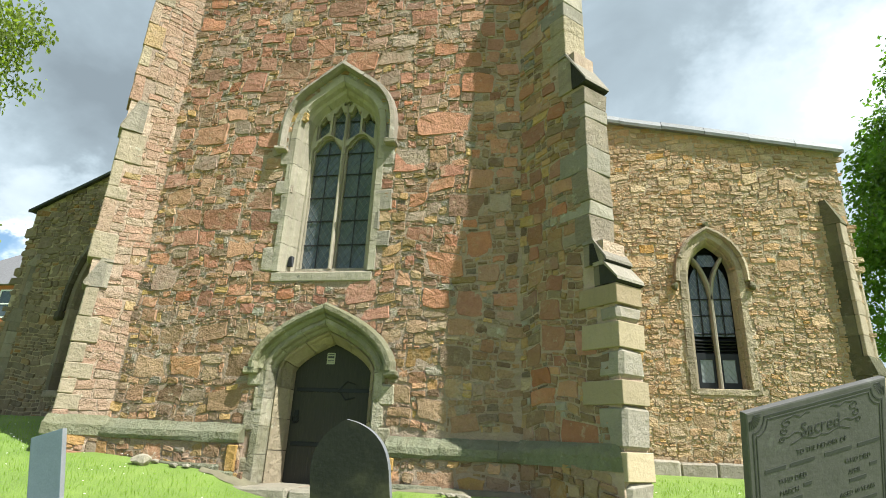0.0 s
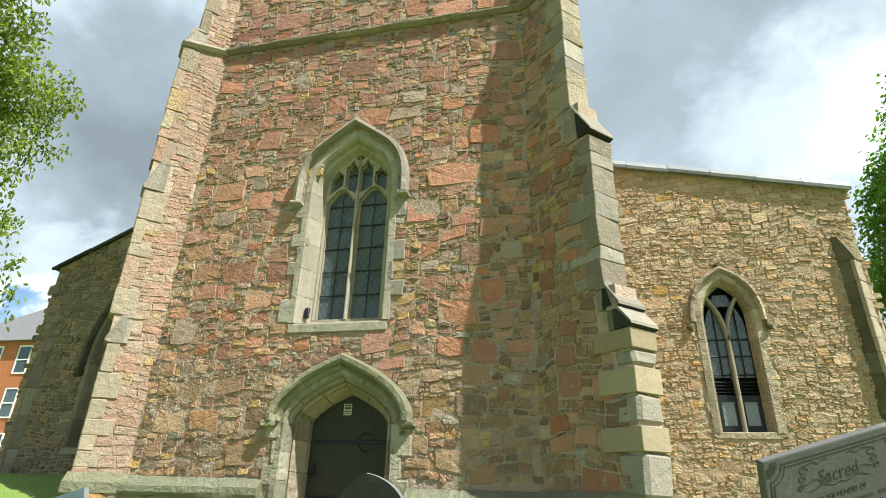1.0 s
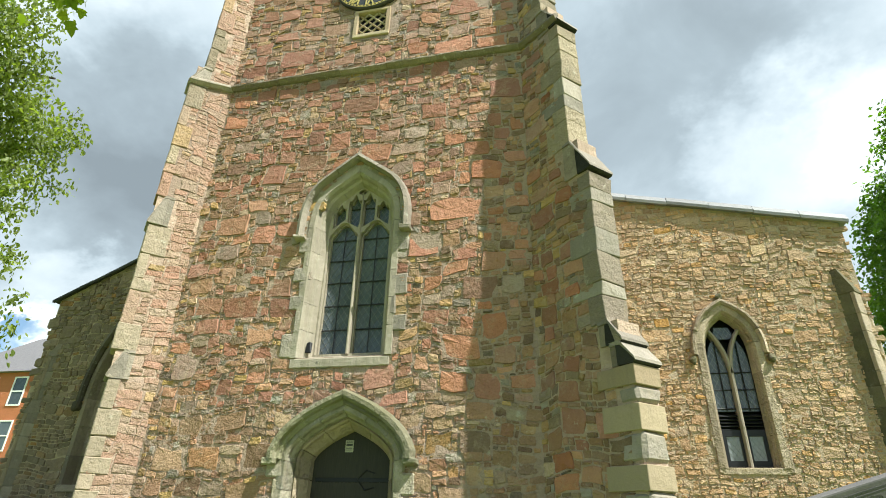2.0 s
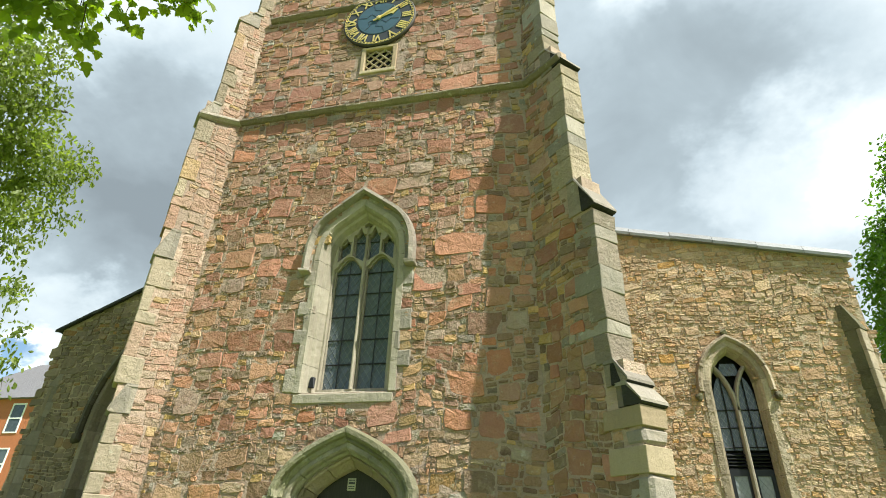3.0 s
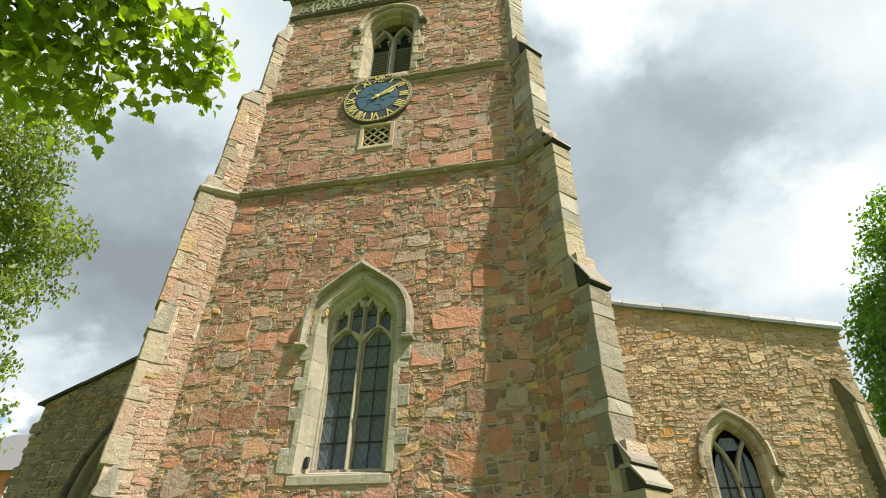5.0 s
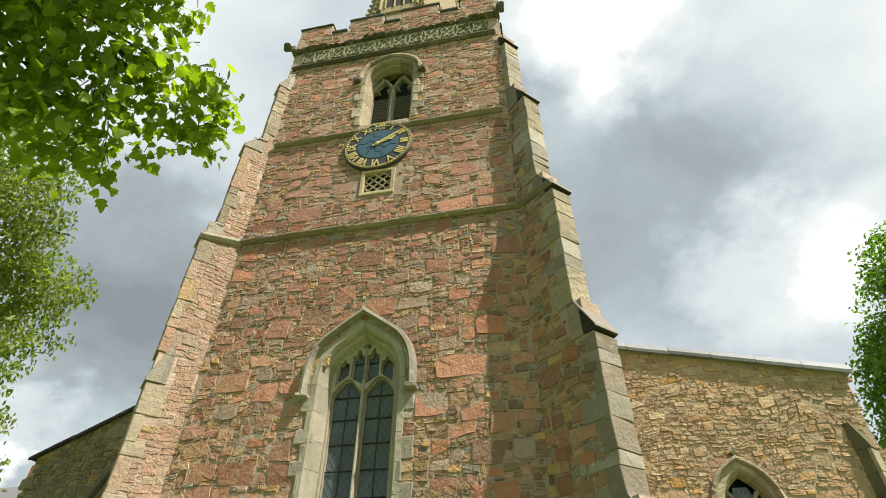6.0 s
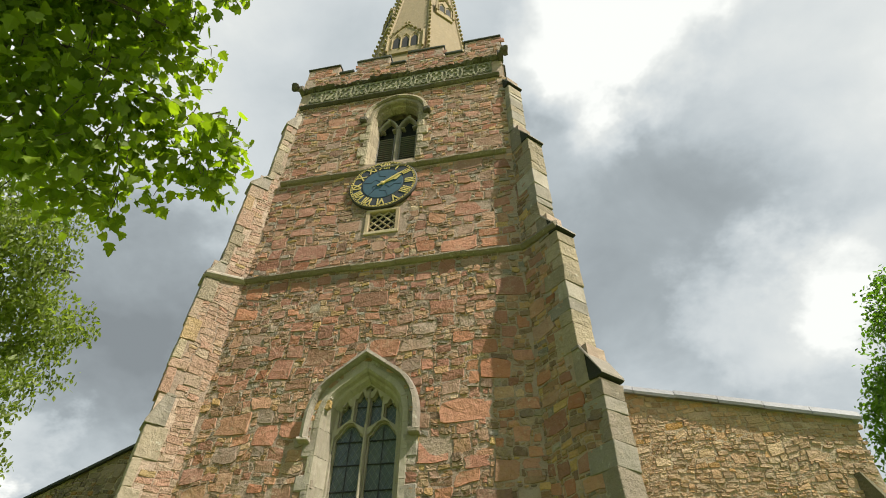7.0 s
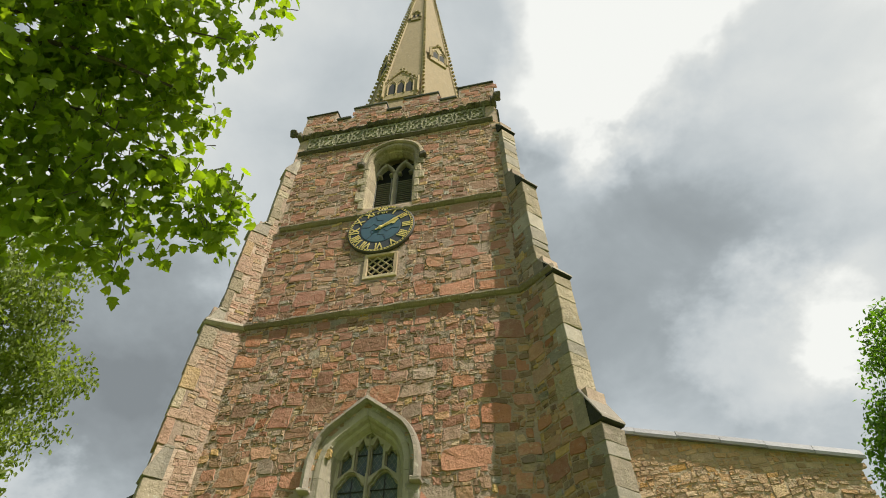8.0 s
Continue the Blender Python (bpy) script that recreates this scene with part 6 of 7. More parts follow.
def aisle_buttress(cx, side, stages, mat, label, seed):
    """A stepped diagonal buttress at an aisle's outer corner."""
    rng = random.Random(seed)
    b = thing("buttress", label, "buttress", (cx, AY - 0.3, 0.4))
    r2 = math.sqrt(0.5)
    out, across = Vector((side * r2, -r2, 0)), Vector((-side * r2, -r2, 0))
    M = Matrix(((out.x, across.x, 0, cx), (out.y, across.y, 0, AY), (0, 0, 1, 0), (0, 0, 0, 1)))
    w = 0.22 if side > 0 else 0.17
    for z0, z1, L, zw, L2 in stages:
        z = z0
        k = 0
        while z < z1 - 0.1:
            h = min(rng.uniform(0.24, 0.36), z1 - z)
            if z1 - z - h < 0.15:
                h = z1 - z
            bm = bmesh.new()
            long = (0.3, 0.5)[k % 2]
            rough_box(bm, max(-0.3, L - long), L - 0.07, -w, w, z + 0.001, z + h - 0.001, rng, 0.006, 0.003, M)
            part("quoin", bm, mat, b)
            # added end plate, its pale colour stands in for sunlight on the end
            bm = bmesh.new()
            rough_box(bm, L - 0.068, L, -w, w, z + 0.002, z + h - 0.002, rng, 0.008, 0.004, M)
            part("facing_stone", bm, PALE, b, "thin pale plate coloured as a sunlit end face")
            if L - long > -0.25:
                bm = bmesh.new()
                rough_box(bm, -0.35, L - long - 0.003, -w + 0.004, w - 0.004, z + 0.001, z + h - 0.001, rng, 0.006, 0.003, M)
                part("block", bm, mat, b)
            z += h
            k += 1
        bm = bmesh.new()
        prof = [(L + 0.015, z1), (L + 0.015, z1 + 0.04), (L2, zw), (-0.35, zw), (-0.35, z1)]
        ra = [bm.verts.new(M @ Vector((l, -w - 0.01, z))) for l, z in prof]
        rb = [bm.verts.new(M @ Vector((l, w + 0.01, z))) for l, z in prof]
        bm.faces.new(ra), bm.faces.new(rb[::-1])
        for i in range(5):
            bm.faces.new((ra[i], ra[(i + 1) % 5], rb[(i + 1) % 5], rb[i]))
        part("weathering", bm, mat, b, "sloping stone set-off")


# the south one's flank shade is in its stone colour
aisle_buttress(5.36, 1, [(-0.1, 2.20, 0.11, 2.50, 0.05), (2.50, 4.80, 0.04, 5.28, -0.12)], ALGAE_SHADE, "narrow diagonal buttress at the south aisle's corner", 51)
aisle_buttress(-11.55, -1, [(-0.1, 3.0, 0.10, 3.3, 0.02), (3.3, 4.3, 0.02, 4.6, -0.1)], GREY, "pale diagonal buttress at the north aisle's corner", 52)


# ---- headstones ----
def headstone(name, outline, thick, m, mat, label, group="headstones", edge=None):
    """A slab of the given outline (x, z) with softened edges, standing at m."""
    h = thing(name, label, "headstone", m, group)
    bm = bmesh.new()
    ra = [bm.verts.new((x, -thick / 2, z)) for x, z in outline]
    rb = [bm.verts.new((x, thick / 2, z)) for x, z in outline]
    bm.faces.new(ra), bm.faces.new(rb[::-1])
    n = len(outline)
    for i in range(n):
        bm.faces.new((ra[i], ra[(i + 1) % n], rb[(i + 1) % n], rb[i]))
    bmesh.ops.bevel(bm, geom=[e for e in bm.edges if abs(e.verts[0].co.y - e.verts[1].co.y) < 1e-6], offset=0.007, segments=2, affect="EDGES", profile=0.6)
    slab = part("slab", bm, mat, h, local=True)
    # the slab's sides take the lighter colour that imitates sun on them
    if edge:
        slab.data.materials.append(edge)
        for p in slab.data.polygons:
            if abs(p.normal.y) < 0.6:
                p.material_index = 1
    return h, slab


def axes(x, z, at):
    """A pose from the slab's own x and z directions."""
    x = Vector(x).normalized()
    z = Vector(z)
    z = (z - x * z.dot(x)).normalized()
    y = z.cross(x)
    return Matrix(((x.x, y.x, z.x, at[0]), (x.y, y.y, z.y, at[1]), (x.z, y.z, z.z, at[2]), (0, 0, 0, 1)))


top = arch(0.0, 0.345, 0.0, 0.90, 1.31, 0.98, 0.74, 10)
headstone("headstone", top, 0.055, axes((1.00, -0.11, 0.13), (-0.14, -0.01, 1.00), (-1.23, 5.37, -0.23)), SLATE_GREEN, "dark mossy slate headstone with a pointed rounded top", edge=LIT_EDGE)

W, H = 0.70, 1.30
o = [(0, -H), (0, 0), (W, 0), (W, -H)]
sacred, slab = headstone("headstone", o, 0.03, axes((0.884, 0.396, 0.250), (-0.069, -0.417, 0.906), (1.051, 3.468, 1.109)) @ Matrix.Scale(1.173, 4), SLATE, "grey slate headstone engraved with a memorial text, leaning")


def flat_bars(bm, pts, w=0.006, y=-0.0165):
    for (xa, za), (xb, zb) in zip(pts, pts[1:]):
        d = Vector((xb - xa, zb - za)).normalized()
        n = Vector((-d.y, d.x)) * w / 2
        f = [bm.verts.new((x, yy, z)) for yy in (y, y + 0.004) for x, z in ((xa - n.x, za - n.y), (xb - n.x, zb - n.y), (xb + n.x, zb + n.y), (xa + n.x, za + n.y))]
        bm.faces.new(f[:4]), bm.faces.new(f[4:][::-1])
        for i in range(4):
            bm.faces.new((f[i], f[(i + 1) % 4], f[4 + (i + 1) % 4], f[4 + i]))


bm = bmesh.new()
for q, w in ((0.028, 0.006), (0.042, 0.004)):
    r = 0.055
    pts = [(q, -H + 0.1), (q, -q - r)]
    pts += [(q + r * (1 - math.cos(a)) * 0 + r * math.sin(a), -q - r * math.cos(a)) for a in [math.pi / 2 * i / 5 for i in range(6)]]
    pts += [(W - q - r * math.cos(a), -q - r * math.sin(a)) for a in [math.pi / 2 * i / 5 for i in range(6)]]
    pts += [(W - q, -H + 0.1)]
    flat_bars(bm, pts, w)
part("border_line", bm, LETTER, sacred, "incised border line", local=True)
for sx in (0.045, W - 0.045):
    bm = bmesh.new()
    for a in range(9):
        t = math.pi / 2 * a / 8
        s = 1 if sx < W / 2 else -1
        flat_bars(bm, [(sx - s * (0.030 - 0.018 * math.cos(t)), -0.015 - 0.018 * math.sin(t)), (sx - s * (0.030 - 0.052 * math.cos(t)), -0.015 - 0.052 * math.sin(t))], 0.003)
    part("shell_ornament", bm, LETTER, sacred, local=True)
for s in (-1, 1):
    bm = bmesh.new()
    for k in range(3):
        # a long waving stroke that ends in a scroll
        c, z, r = W / 2 + s * (0.165 + 0.012 * k), -0.075 - 0.030 * k, 0.017 - 0.003 * k
        wave = [(W / 2 + s * (0.05 + (0.09 + 0.012 * k) * q / 10), z + r + 0.006 * math.sin(q * 0.9 + k)) for q in range(11)] if k != 1 else []
        scroll = [(c + s * r * (1 - 0.09 * q / 2) * math.sin(0.5 * q) * 1.5, z + r * (1 - 0.09 * q / 2) * math.cos(0.5 * q)) for q in range(15)]
        flat_bars(bm, wave + scroll, 0.0028)
    flat_bars(bm, [(W / 2 + s * 0.015 * q, -0.152 - 0.007 * math.sin(q * 0.8)) for q in range(11)], 0.0028)
    part("flourish", bm, LETTER, sacred, "incised scroll flourishes", local=True)
up = Matrix.Rotation(radians(90), 4, "X")
for text, size, x, z, al in (("Sacred", 0.078, W / 2, -0.158, "CENTER"), ("TO THE MEMORY OF", 0.028, W / 2, -0.262, "CENTER"),
                             ("WHO DIED", 0.028, 0.20, -0.385, "CENTER"), ("WHO DIED", 0.028, 0.53, -0.385, "CENTER"),
                             ("MARCH", 0.028, 0.18, -0.445, "CENTER"), ("APRIL", 0.028, 0.51, -0.445, "CENTER"),
                             ("AGED 10 YEARS", 0.028, 0.52, -0.555, "CENTER")):
    ob = glyphs(text, size, LETTER, sacred, Matrix.Translation((x, -0.0155, z * 0.76)) @ up, "incised lettering", "lettering", 0.001, al, 0.95)
    attach(ob, sacred, True)
for x0, x1, z in ((0.07, 0.17, -0.315), (0.19, 0.31, -0.315), (0.36, 0.50, -0.315), (0.53, 0.65, -0.315), (0.25, 0.29, -0.435), (0.59, 0.63, -0.435), (0.14, 0.24, -0.49), (0.48, 0.57, -0.49),
                  (0.10, 0.28, -0.545), (0.08, 0.30, -0.61), (0.40, 0.62, -0.61), (0.14, 0.56, -0.68)):
    bm = bmesh.new()
    flat_bars(bm, [(x0, z * 0.76), (x1, z * 0.76)], 0.014, -0.0162)
    part("text_bar", bm, LETTER, sacred, "worn unreadable lettering", local=True)

o = [(-0.19, -0.45), (-0.19, 0.58), (0.19, 0.58), (0.19, -0.45)]
BLUE_AT = Matrix.Translation((-4.36, 5.60, 0.28)) @ Matrix.Rotation(radians(-5), 4, "Z")
headstone("headstone", o, 0.05, BLUE_AT @ Matrix.Rotation(radians(-16), 4, "Y"), SLATE_BLUE, "small square-topped blue-grey slate headstone on a stone base", edge=LIT_EDGE)
kerb = thing("grave_base", "low weathered stone base under a headstone", "base", (-4.36, 5.60, 0.1))
bm = bmesh.new()
rough_box(bm, -0.20, 0.42, -0.12, 0.12, -0.4, ground_z(-4.36, 5.6) - 0.28 + 0.07, random.Random(9), 0.03, 0.01, BLUE_AT)
part("base_stone", bm, PATH_STONE, kerb)

# ---- paving and loose stone by the walls ----
slabs = thing("paving_slab", "worn stone slab set in the grass beside the buttress", "slab", (2.0, 7.6, 0.4))
for i, (x0, x1, y0, y1) in enumerate(((1.55, 2.35, 7.3, 7.95), (1.62, 2.2, 6.75, 7.28))):
    bm = bmesh.new()
    rough_box(bm, x0, x1, y0, y1, 0.1, ground_z(1.9, y0) + 0.06, random.Random(60 + i), 0.03, 0.02)
    part("slab", bm, PATH_STONE, slabs)
bm = bmesh.new()
bmesh.ops.create_icosphere(bm, subdivisions=2, radius=0.10)
for v in bm.verts:
    v.co = Vector((v.co.x * 1.4, v.co.y, v.co.z * 0.75)) + 0.04 * noise.noise_vector(v.co * 9)
rock = new("fallen_stone", mesh_of(bm, "fallen_stone", CREAM))
rock.location = (-5.05, 7.66, ground_z(-5.05, 7.66) + 0.06)
tagged(rock, "pale fallen stone lying against the plinth", "stone")
bm = bmesh.new()
rows = []
for k in range(60):
    x = -4.3 + (JR + 4.3 + 0.4) * k / 59
    edge = 7.78 + 0.08 * noise.noise(Vector((x * 1.7, 0, 5))) + 0.05 * noise.noise(Vector((x * 6, 0, 8)))
    row = []
    for q in range(6):
        y = edge + (FACE + 0.02 - edge) * q / 5
        row.append(bm.verts.new((x, y, ground_z(x, y) + (0.0 if q == 0 else 0.03) + 0.015 * noise.noise(Vector((x * 8, y * 8, 2))))))
    rows.append(row)
for r0, r1 in zip(rows, rows[1:]):
    for q in range(5):
        bm.faces.new((r0[q], r1[q], r1[q + 1], r0[q + 1]))
me = mesh_of(bm, "earth_edging", EARTH, True)
tagged(new("trim", me), "strip of bare earth along the foot of the tower", "earth", kind="structure")
rng = random.Random(77)
for k in range(9):
    x = rng.uniform(JL + 0.6, JR + 0.2)
    if abs(x - DOOR) < 0.95:
        continue
    y = rng.uniform(7.58, 7.9)
    r = rng.uniform(0.025, 0.075)
    bm = bmesh.new()
    bmesh.ops.create_icosphere(bm, subdivisions=1, radius=r)
    for v in bm.verts:
        v.co = Vector((v.co.x * 1.4, v.co.y, v.co.z * 0.6)) + r * 0.3 * noise.noise_vector(v.co * 20 + Vector((k, 0, 0)))
    ob = new("loose_stone", mesh_of(bm, "loose_stone", PATH_STONE))
    ob.location = (x, y, ground_z(x, y) + 0.03)
    tagged(ob, "small loose stone at the foot of the wall", "stone", "loose stones")


# ---- plants ----
def leaf_shape(kind):
    """Outline of one leaf in its own plane, stem at the origin, a unit long."""
    if kind == "lobed":
        half = [(0.05, 0.0), (0.30, 0.05), (0.50, 0.22), (0.36, 0.34), (0.52, 0.58), (0.30, 0.58), (0.20, 0.80), (0.0, 1.0)]
    else:
        half = [(0.10, 0.12), (0.26, 0.4), (0.20, 0.7), (0.0, 1.0)]
    return half


def leaf_geometry(kind, rng, size, fold=0.35):
    half = leaf_shape(kind)
    f = rng.uniform(0.1, fold)
    curl = rng.uniform(-0.25, 0.35)

    def bend(x, y):
        return (x, y, abs(x) * f - curl * y * y)
    right = [bend(x, y) for x, y in half]
    left = [bend(-x, y) for x, y in half[:-1]]
    verts = [bend(0, 0.0), bend(0, 0.45)] + right + left
    n = len(half)
    faces = [(0, 2, 1)] + [(1, 2 + i, 3 + i) for i in range(n - 1)]
    L = 2 + n
    faces += [(0, 1, L)] + [(1, L + i + 1, L + i) for i in range(n - 2)] + [(1, 2 + n - 1, L + n - 2)]
    return [Vector(v) * size for v in verts], faces


def leaf_turn(rng, droop):
    a = rng.uniform(0, math.tau)
    return Euler((radians(rng.gauss(-droop, 28)), radians(rng.gauss(0, 28)), a)).to_matrix().to_4x4()


def spots(blobs, count, rng, thin=-0.12, hollow=0.3):
    """Random places inside ellipsoids, more near the skin, with gaps."""
    vol = [(b[3] * b[4] * b[5]) ** 0.75 for b in blobs]
    out = []
    while len(out) < count:
        b = rng.choices(blobs, vol)[0]
        d = Vector((rng.gauss(0, 1), rng.gauss(0, 1), rng.gauss(0, 1))).normalized()
        r = rng.uniform(hollow, 1.0) ** 0.5
        p = Vector((b[0] + d.x * b[3] * r, b[1] + d.y * b[4] * r, b[2] + d.z * b[5] * r))
        if noise.noise(p * (1.4 / max(0.4, min(b[3:])))) > thin:
            out.append(p)
    return out


def tree(name, label, trunk, limbs, blobs, count, size, kind, mat, seed, droop=50, single=0, twigs=60, cluster=5, thin=-0.12):
    """trunk: points with a radius; limbs: lists of points; crown of leaves gathered on twigs inside blobs."""
    rng = random.Random(seed)
    t = thing(name, label, "tree", trunk[0][0])
    bm = bmesh.new()
    tube(bm, trunk[0], trunk[1], 10, trunk[2])
    part("trunk", bm, BARK, t)
    for pts, r in limbs:
        bm = bmesh.new()
        tube(bm, pts, r, 6, 0.3)
        part("limb", bm, BARK, t)
    V, F = [], []
    kinds = [leaf_geometry(kind, random.Random(seed + q), 1.0) for q in range(5)]
    tips = spots(blobs, count // cluster, rng, thin)
    meshes = []
    for vs, fs in kinds:
        me = bpy.data.meshes.new("leaf")
        me.from_pydata([v * size for v in vs], [], fs)
        me.materials.append(mat)
        meshes.append(me)
    TV = bmesh.new()
    singles = []
    for n, p in enumerate(tips):
        if n < twigs:
            q = p + Vector((rng.uniform(-0.3, 0.3), rng.uniform(-0.3, 0.3), rng.uniform(0.2, 0.6))) * size * 4
            tube(TV, [q, (p + q) / 2 + Vector((0, 0, size * 0.3)), p], size * 0.05, 4, 0.5)
        for _ in range(cluster):
            k = rng.randrange(5)
            s = rng.uniform(0.6, 1.15)
            m = Matrix.Translation(p + Vector((rng.gauss(0, 1), rng.gauss(0, 1), rng.gauss(0, 0.9))) * size * 0.7) @ leaf_turn(rng, droop) @ Matrix.Diagonal((s, s, s, 1))
            if len(singles) < single:
                singles.append((k, m))
                continue
            vs, fs = kinds[k]
            o = len(V)
            V += [m @ (v * size) for v in vs]
            F += [tuple(i + o for i in f) for f in fs]
    tagged(part("twig", TV, BARK, t), kind="stuff")
    me = bpy.data.meshes.new("crown")
    me.from_pydata(V, [], F)
    me.materials.append(mat)
    crown = tagged(attach(new("crown", me), t), kind="stuff")
    for k, m in singles:
        ob = attach(new("leaf", meshes[k]), crown)
        ob.matrix_basis = m
    return t


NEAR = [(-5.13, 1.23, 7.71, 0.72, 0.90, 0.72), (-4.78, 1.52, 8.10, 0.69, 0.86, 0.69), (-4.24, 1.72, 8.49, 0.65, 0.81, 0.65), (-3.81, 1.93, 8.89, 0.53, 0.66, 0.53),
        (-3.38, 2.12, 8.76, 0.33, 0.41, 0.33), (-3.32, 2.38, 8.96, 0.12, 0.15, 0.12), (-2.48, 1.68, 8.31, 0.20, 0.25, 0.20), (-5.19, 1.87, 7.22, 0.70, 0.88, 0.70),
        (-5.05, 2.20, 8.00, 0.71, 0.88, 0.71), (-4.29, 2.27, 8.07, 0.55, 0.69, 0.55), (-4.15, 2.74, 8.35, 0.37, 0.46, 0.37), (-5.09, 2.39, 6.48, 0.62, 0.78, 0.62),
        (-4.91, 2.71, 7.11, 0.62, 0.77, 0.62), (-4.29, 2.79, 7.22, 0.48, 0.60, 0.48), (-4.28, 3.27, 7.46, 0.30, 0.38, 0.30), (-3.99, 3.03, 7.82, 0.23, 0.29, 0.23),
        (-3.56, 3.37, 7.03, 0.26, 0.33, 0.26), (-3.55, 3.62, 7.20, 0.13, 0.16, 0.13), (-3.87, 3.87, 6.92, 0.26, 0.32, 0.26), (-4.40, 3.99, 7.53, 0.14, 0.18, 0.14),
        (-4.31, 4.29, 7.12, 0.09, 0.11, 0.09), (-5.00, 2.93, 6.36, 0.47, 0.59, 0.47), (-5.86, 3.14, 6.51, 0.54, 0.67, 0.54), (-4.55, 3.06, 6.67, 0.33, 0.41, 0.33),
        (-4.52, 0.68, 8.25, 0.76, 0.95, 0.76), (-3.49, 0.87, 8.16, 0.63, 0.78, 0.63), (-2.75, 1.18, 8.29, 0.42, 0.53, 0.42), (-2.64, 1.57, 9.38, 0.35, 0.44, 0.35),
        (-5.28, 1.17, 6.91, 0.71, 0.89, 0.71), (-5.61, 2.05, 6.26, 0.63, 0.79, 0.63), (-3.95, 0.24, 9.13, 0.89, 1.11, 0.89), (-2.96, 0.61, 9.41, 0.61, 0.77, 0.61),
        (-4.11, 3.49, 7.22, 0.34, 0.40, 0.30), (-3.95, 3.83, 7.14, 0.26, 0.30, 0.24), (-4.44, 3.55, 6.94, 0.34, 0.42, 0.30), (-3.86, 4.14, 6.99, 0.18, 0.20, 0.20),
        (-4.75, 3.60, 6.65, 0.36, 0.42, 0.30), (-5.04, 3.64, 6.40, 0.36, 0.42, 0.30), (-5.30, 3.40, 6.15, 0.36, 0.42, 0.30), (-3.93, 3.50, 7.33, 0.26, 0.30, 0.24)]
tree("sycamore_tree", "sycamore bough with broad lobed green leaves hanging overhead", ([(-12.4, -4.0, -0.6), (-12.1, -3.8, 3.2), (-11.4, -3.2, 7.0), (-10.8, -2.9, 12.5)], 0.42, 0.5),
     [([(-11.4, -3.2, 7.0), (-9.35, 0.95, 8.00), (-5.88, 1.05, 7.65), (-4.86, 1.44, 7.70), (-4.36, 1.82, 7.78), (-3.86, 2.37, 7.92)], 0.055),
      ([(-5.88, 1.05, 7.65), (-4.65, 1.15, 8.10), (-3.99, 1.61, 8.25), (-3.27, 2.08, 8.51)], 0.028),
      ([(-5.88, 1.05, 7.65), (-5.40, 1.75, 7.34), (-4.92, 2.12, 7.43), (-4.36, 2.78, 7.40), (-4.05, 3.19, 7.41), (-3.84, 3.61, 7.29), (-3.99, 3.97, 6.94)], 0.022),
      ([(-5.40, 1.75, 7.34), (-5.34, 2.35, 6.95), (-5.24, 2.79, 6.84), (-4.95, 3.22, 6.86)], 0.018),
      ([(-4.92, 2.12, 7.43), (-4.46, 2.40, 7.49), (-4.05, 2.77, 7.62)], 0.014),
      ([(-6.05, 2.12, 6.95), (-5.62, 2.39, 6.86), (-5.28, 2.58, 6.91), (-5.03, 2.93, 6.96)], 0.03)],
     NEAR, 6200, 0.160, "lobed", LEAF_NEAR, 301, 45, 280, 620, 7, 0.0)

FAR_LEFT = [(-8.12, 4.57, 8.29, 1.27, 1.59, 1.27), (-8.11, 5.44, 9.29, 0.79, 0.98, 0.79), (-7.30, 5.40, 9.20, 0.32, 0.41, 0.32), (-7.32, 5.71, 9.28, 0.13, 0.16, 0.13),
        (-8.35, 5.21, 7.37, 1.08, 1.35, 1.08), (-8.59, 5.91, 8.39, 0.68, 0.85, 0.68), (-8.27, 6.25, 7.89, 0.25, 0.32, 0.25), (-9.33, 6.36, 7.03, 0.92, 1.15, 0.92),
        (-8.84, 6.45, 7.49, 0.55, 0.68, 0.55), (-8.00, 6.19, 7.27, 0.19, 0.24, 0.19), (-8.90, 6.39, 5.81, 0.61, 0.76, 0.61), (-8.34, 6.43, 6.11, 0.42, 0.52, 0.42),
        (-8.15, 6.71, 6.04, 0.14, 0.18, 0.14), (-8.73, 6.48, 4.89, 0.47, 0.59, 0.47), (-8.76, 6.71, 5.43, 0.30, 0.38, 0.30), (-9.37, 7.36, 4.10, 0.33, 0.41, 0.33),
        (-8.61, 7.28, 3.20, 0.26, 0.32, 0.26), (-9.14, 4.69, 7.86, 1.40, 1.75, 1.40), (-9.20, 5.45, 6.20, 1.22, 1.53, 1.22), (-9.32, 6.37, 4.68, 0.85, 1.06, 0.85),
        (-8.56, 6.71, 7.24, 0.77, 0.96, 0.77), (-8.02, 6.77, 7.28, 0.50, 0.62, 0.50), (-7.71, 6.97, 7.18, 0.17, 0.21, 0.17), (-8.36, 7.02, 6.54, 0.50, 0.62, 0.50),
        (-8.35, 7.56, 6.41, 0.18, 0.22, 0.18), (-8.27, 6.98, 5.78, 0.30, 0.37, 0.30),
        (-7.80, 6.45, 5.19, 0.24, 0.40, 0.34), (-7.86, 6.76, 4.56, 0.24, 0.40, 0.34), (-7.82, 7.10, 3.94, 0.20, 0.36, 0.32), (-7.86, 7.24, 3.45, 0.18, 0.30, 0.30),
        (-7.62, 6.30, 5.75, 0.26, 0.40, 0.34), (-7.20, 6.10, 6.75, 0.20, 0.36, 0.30)]
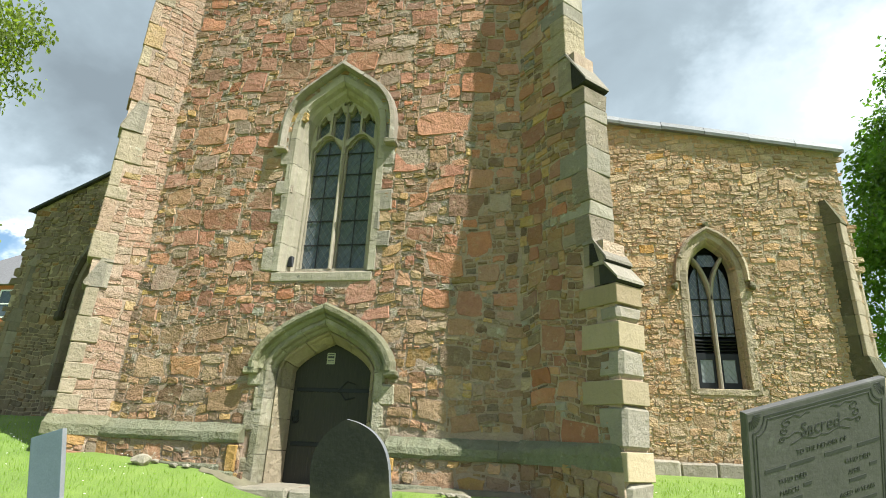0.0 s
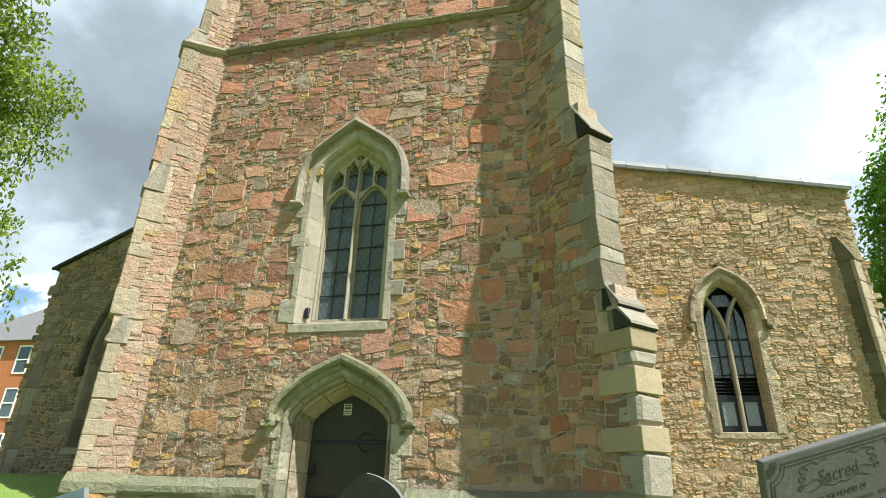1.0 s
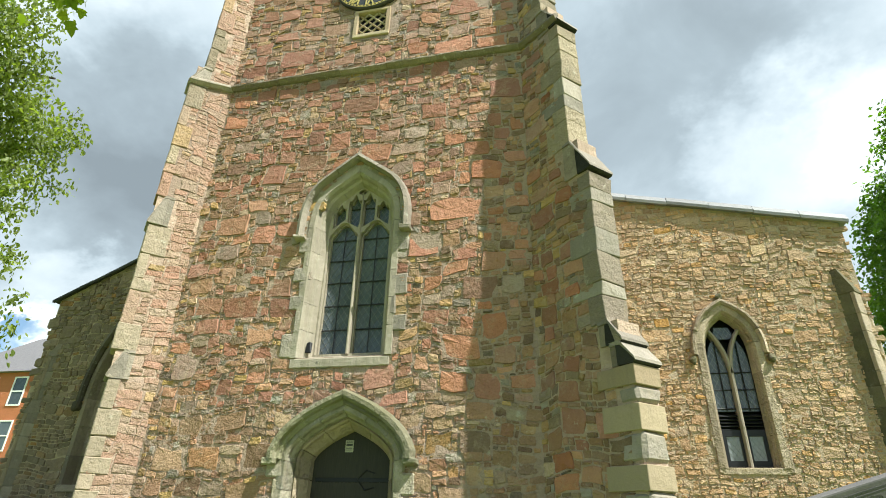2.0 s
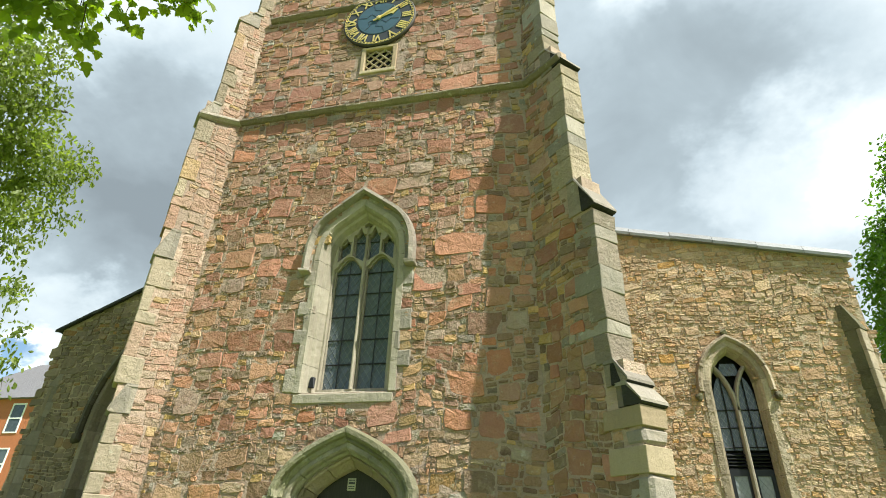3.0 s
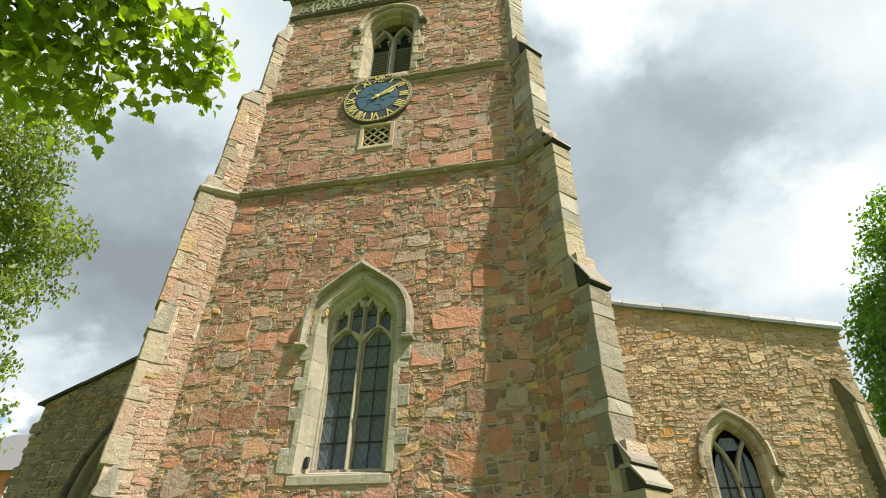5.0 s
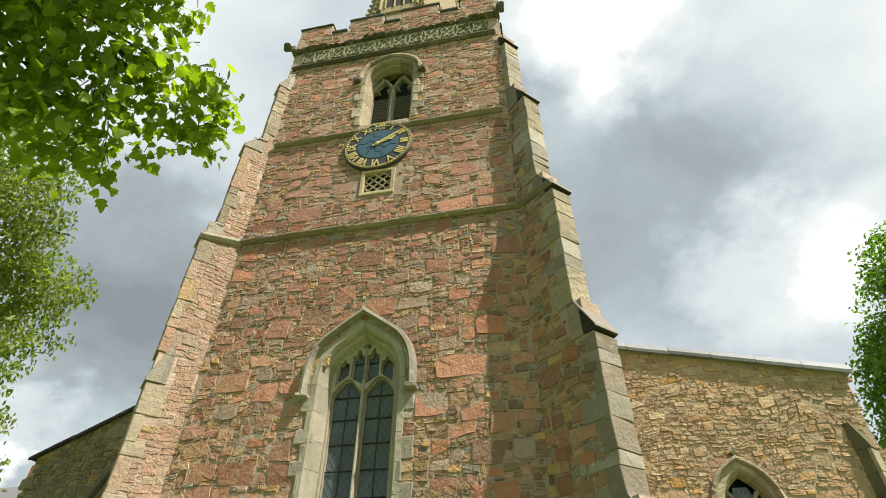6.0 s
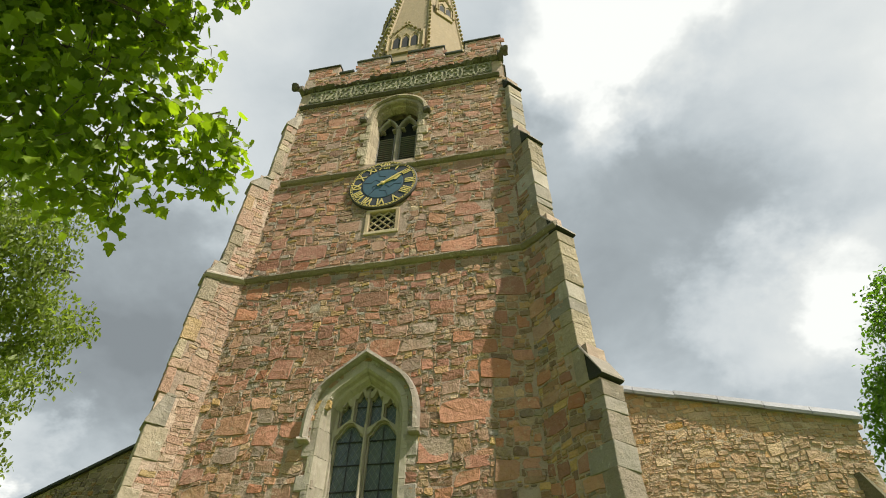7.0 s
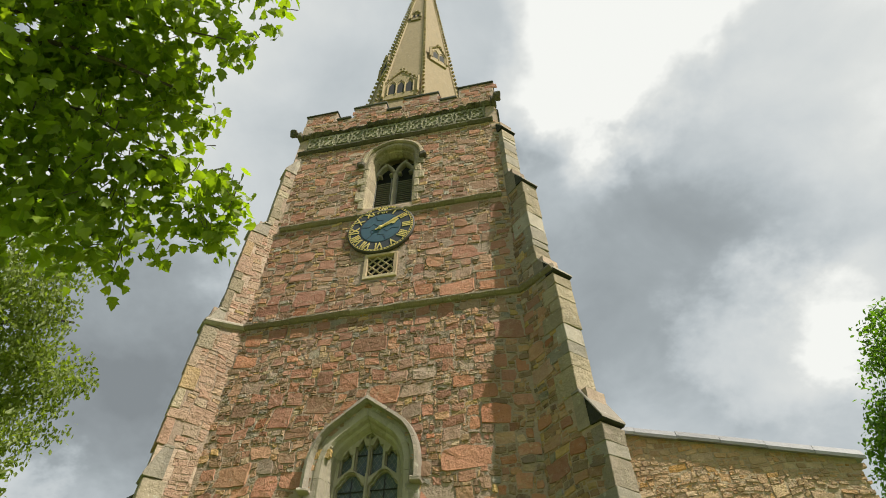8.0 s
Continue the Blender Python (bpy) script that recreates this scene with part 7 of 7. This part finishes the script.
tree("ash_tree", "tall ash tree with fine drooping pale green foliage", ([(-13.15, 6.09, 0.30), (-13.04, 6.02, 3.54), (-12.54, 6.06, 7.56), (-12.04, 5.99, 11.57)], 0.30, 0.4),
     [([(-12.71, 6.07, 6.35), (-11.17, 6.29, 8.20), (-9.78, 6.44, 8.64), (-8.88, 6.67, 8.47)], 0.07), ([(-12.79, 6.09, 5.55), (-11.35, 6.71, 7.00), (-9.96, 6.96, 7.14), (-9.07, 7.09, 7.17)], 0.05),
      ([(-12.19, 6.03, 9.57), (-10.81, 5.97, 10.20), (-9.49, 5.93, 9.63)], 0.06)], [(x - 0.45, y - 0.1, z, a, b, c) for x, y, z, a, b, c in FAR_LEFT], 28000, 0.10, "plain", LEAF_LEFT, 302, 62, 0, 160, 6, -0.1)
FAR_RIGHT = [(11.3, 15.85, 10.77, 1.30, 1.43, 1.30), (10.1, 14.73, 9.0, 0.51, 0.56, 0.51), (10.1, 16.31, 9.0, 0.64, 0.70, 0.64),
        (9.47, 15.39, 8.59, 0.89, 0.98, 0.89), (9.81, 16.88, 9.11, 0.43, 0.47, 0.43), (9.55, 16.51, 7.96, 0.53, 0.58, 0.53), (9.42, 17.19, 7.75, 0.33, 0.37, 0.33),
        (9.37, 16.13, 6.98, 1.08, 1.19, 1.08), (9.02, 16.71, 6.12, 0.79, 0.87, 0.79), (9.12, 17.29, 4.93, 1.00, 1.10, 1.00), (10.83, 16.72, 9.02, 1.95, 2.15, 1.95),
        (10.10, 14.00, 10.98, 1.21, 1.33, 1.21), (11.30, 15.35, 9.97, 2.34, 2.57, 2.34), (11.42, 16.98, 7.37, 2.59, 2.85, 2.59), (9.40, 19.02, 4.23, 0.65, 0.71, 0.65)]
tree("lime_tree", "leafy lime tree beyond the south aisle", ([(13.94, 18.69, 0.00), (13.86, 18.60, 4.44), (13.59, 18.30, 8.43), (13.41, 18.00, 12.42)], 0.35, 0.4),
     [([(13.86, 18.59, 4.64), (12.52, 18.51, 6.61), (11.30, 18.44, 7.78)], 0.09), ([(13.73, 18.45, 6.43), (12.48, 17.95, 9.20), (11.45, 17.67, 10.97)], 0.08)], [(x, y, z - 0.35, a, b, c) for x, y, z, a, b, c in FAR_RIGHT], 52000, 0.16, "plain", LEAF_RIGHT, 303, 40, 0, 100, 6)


def shrubs(name, label, blobs, count, size, seed):
    rng = random.Random(seed)
    V, F = [], []
    vs0, fs0 = leaf_geometry("plain", rng, size)
    for p in spots(blobs, count, rng, 0.2):
        m = Matrix.Translation(p) @ leaf_turn(rng, 20)
        o = len(V)
        V += [m @ v for v in vs0]
        F += [tuple(i + o for i in f) for f in fs0]
    me = bpy.data.meshes.new(name)
    me.from_pydata(V, [], F)
    me.materials.append(SHRUB)
    tagged(new(name, me), label, "hedge", kind="stuff")


shrubs("hedge", "rough green hedge along the churchyard's edge", [(x, 34.0 + (x % 3), 1.2, 2.2, 1.2, 1.6) for x in range(-50, -20, 2)] + [(x, 30.0, 1.4, 2.0, 1.2, 1.9) for x in range(9, 40, 2)], 7000, 0.24, 304)


def grass():
    rng = random.Random(400)
    V, F = [], []
    for _ in range(26000):
        x, y = rng.uniform(-11, 4.6), rng.uniform(3.0, 9.5)
        if (y > 7.6 and -6.8 < x < 1.4) or (x > 1.4 and x < 2.4 and 6.7 < y < 8):
            continue
        z = ground_z(x, y)
        h, w, a = rng.uniform(0.025, 0.06), 0.004, rng.uniform(0, math.tau)
        dx, dy = math.cos(a) * w, math.sin(a) * w
        lx, ly = rng.uniform(-0.02, 0.02), rng.uniform(-0.02, 0.02)
        o = len(V)
        V += [(x - dx, y - dy, z - 0.005), (x + dx, y + dy, z - 0.005), (x + lx, y + ly, z + h)]
        F.append((o, o + 1, o + 2))
    me = bpy.data.meshes.new("grass")
    me.from_pydata(V, [], F)
    me.materials.append(BLADE)
    tagged(new("grass", me), "short bright green mown grass", "grass", kind="stuff")
    V, F = [], []
    for _ in range(260):
        x, y = rng.uniform(-9, 4.5), rng.uniform(4.5, 9.0)
        z = ground_z(x, y) + 0.05
        o = len(V)
        V += [(x + 0.012 * math.cos(t), y + 0.012 * math.sin(t), z) for t in (0, 1.05, 2.1, 3.14, 4.2, 5.25)] + [(x, y, z + 0.006)]
        F += [(o + i, o + (i + 1) % 6, o + 6) for i in range(6)]
    me = bpy.data.meshes.new("daisies")
    me.from_pydata(V, [], F)
    me.materials.append(WHITE)
    tagged(new("daisies", me), "scattered white daisies in the lawn", "flowers", kind="stuff")


grass()


# ---- the brick house beyond the churchyard ----
def house():
    h = thing("brick_house", "orange brick house with a grey slate roof and white windows", "house", (-36, 33, 0.3))
    x0, x1, y0, y1, ev, rg = -42.0, -31.6, 30.0, 38.0, 9.5, 13.1
    bm = bmesh.new()
    box(bm, x0, x1, y0, y1, -0.3, ev)
    part("wall", bm, BRICK, h)
    bm = bmesh.new()
    ym = (y0 + y1) / 2
    v = [bm.verts.new(p) for p in ((x0 - 0.3, y0 - 0.4, ev - 0.1), (x1 + 0.3, y0 - 0.4, ev - 0.1), (x1 + 0.3, y1 + 0.4, ev - 0.1), (x0 - 0.3, y1 + 0.4, ev - 0.1), (x0 + 2.5, ym, rg), (x1 - 1.6, ym, rg))]
    for f in ((0, 1, 5, 4), (1, 2, 5), (2, 3, 4, 5), (3, 0, 4), (0, 3, 2, 1)):
        bm.faces.new([v[i] for i in f])
    roof = part("roof", bm, ROOF, h)
    bm = bmesh.new()
    box(bm, -37.2, -36.4, 33.6, 34.4, 12.0, 14.4)
    part("chimney", bm, BRICK, roof)
    for z in (1.6, 4.4, 7.2):
        for x in (-40.4, -38.0, -35.6, -33.4):
            bm = bmesh.new()
            for a in ((x, x + 0.09, z, z + 1.9), (x + 1.0, x + 1.09, z, z + 1.9), (x + 0.09, x + 1.0, z, z + 0.09), (x + 0.09, x + 1.0, z + 1.81, z + 1.9), (x + 0.09, x + 1.0, z + 0.9, z + 0.98)):
                box(bm, a[0], a[1], y0 - 0.05, y0 + 0.03, a[2], a[3])
            w = part("window", bm, WHITE, h, "white sash window")
            bm = bmesh.new()
            box(bm, x + 0.09, x + 1.0, y0 - 0.012, y0 - 0.006, z + 0.09, z + 1.81)
            part("pane", bm, GLASS, w)


house()


# ---- wall stones, last ----
rng = random.Random(100)
face_w = JR - JL


def clear_of(openings, grow):
    def test(x, z):
        return not any(inside(o, x, z, grow) for o in openings)
    return test


free = clear_of([win_open, door_open, bell_open, vent_open], 0.11)


def on_tower(u, v, o):
    foot = 0.775 if u < DOOR - JL else 0.705
    return (JL + u, FACE - o + 0.004 - (0.12 if v < foot else 0.0), v)


def on_parapet(u, v, o):
    return (JL + u, FACE - 0.036 - o, v)


for z0, z1, cover, block, mat, near in (
        (0.0, 2.5, 0.50, (0.13, 0.34), LOWER, lambda u, v: v > 1.2),
        (2.5, 8.90, 0.60, (0.13, 0.42), PINK, lambda u, v: v < 8.0),
        (9.07, 12.07, 0.60, (0.16, 0.42), PINK, None),
        (12.24, 15.62, 0.45, (0.14, 0.34), PINK, None),
        (16.72, 17.36, 0.45, (0.14, 0.24), PINK, None)):
    rects = [(a, b + z0, c, d + z0, e) for a, b, c, d, e in lay_mixed(face_w, z1 - z0, rng, cover, block)]
    set_stones(rects, on_tower if z0 < 16 else on_parapet, mat, tower, rng, lambda u, v, z0=z0, z1=z1: free(JL + u, v) and 0 < u < face_w and not ((0.75 if u < DOOR - JL else 0.68) < v < 1.05 and z0 == 0.0) and z0 + 0.02 < v < z1 - 0.02,
               near=near, warp=5.0, gap=0.005 if z0 < 9 else 0.004, proud=(0.008, 0.021), infill=INFILL)
for xa, xb in MERLONS:
    rects = lay_courses(xb - xa, HIGH - LOW, rng, (0.16, 0.22), (1.3, 2.4))
    set_stones(rects, lambda u, v, o, xa=xa: (xa + u, FACE - 0.04 - o + 0.004, LOW + v), PINK, tower, rng, lambda u, v, w=xb - xa: 0.05 < u < w - 0.05, gap=0.004, proud=(0.006, 0.02))
free_s = clear_of([aisle_open], 0.10)
rects = lay_mixed(AR1 - AR0, 7.5, rng, 0.26, (0.10, 0.22), (1.0, 2.4), (0.055, 0.11), (1.0, 2.6))
set_stones(rects, lambda u, v, o: (AR0 + u, AY - o + 0.004, v), TAN, south, rng, lambda u, v: free_s(AR0 + u, v) and 0.02 < u < AR1 - AR0 and 0.6 < v < south_top(AR0 + u) - 0.05,
           near=lambda u, v: 0.9 < u < 4.6 and 0.6 < v < 5.0, warp=2.0, gap=0.005, proud=(0.006, 0.022), infill=TAN)
free_n = clear_of([north_open], 0.06)
rects = lay_rubble(AL1 - AL0, 8.3, rng, (0.18, 0.30), 0.22, (1.1, 2.5), (2, 3))
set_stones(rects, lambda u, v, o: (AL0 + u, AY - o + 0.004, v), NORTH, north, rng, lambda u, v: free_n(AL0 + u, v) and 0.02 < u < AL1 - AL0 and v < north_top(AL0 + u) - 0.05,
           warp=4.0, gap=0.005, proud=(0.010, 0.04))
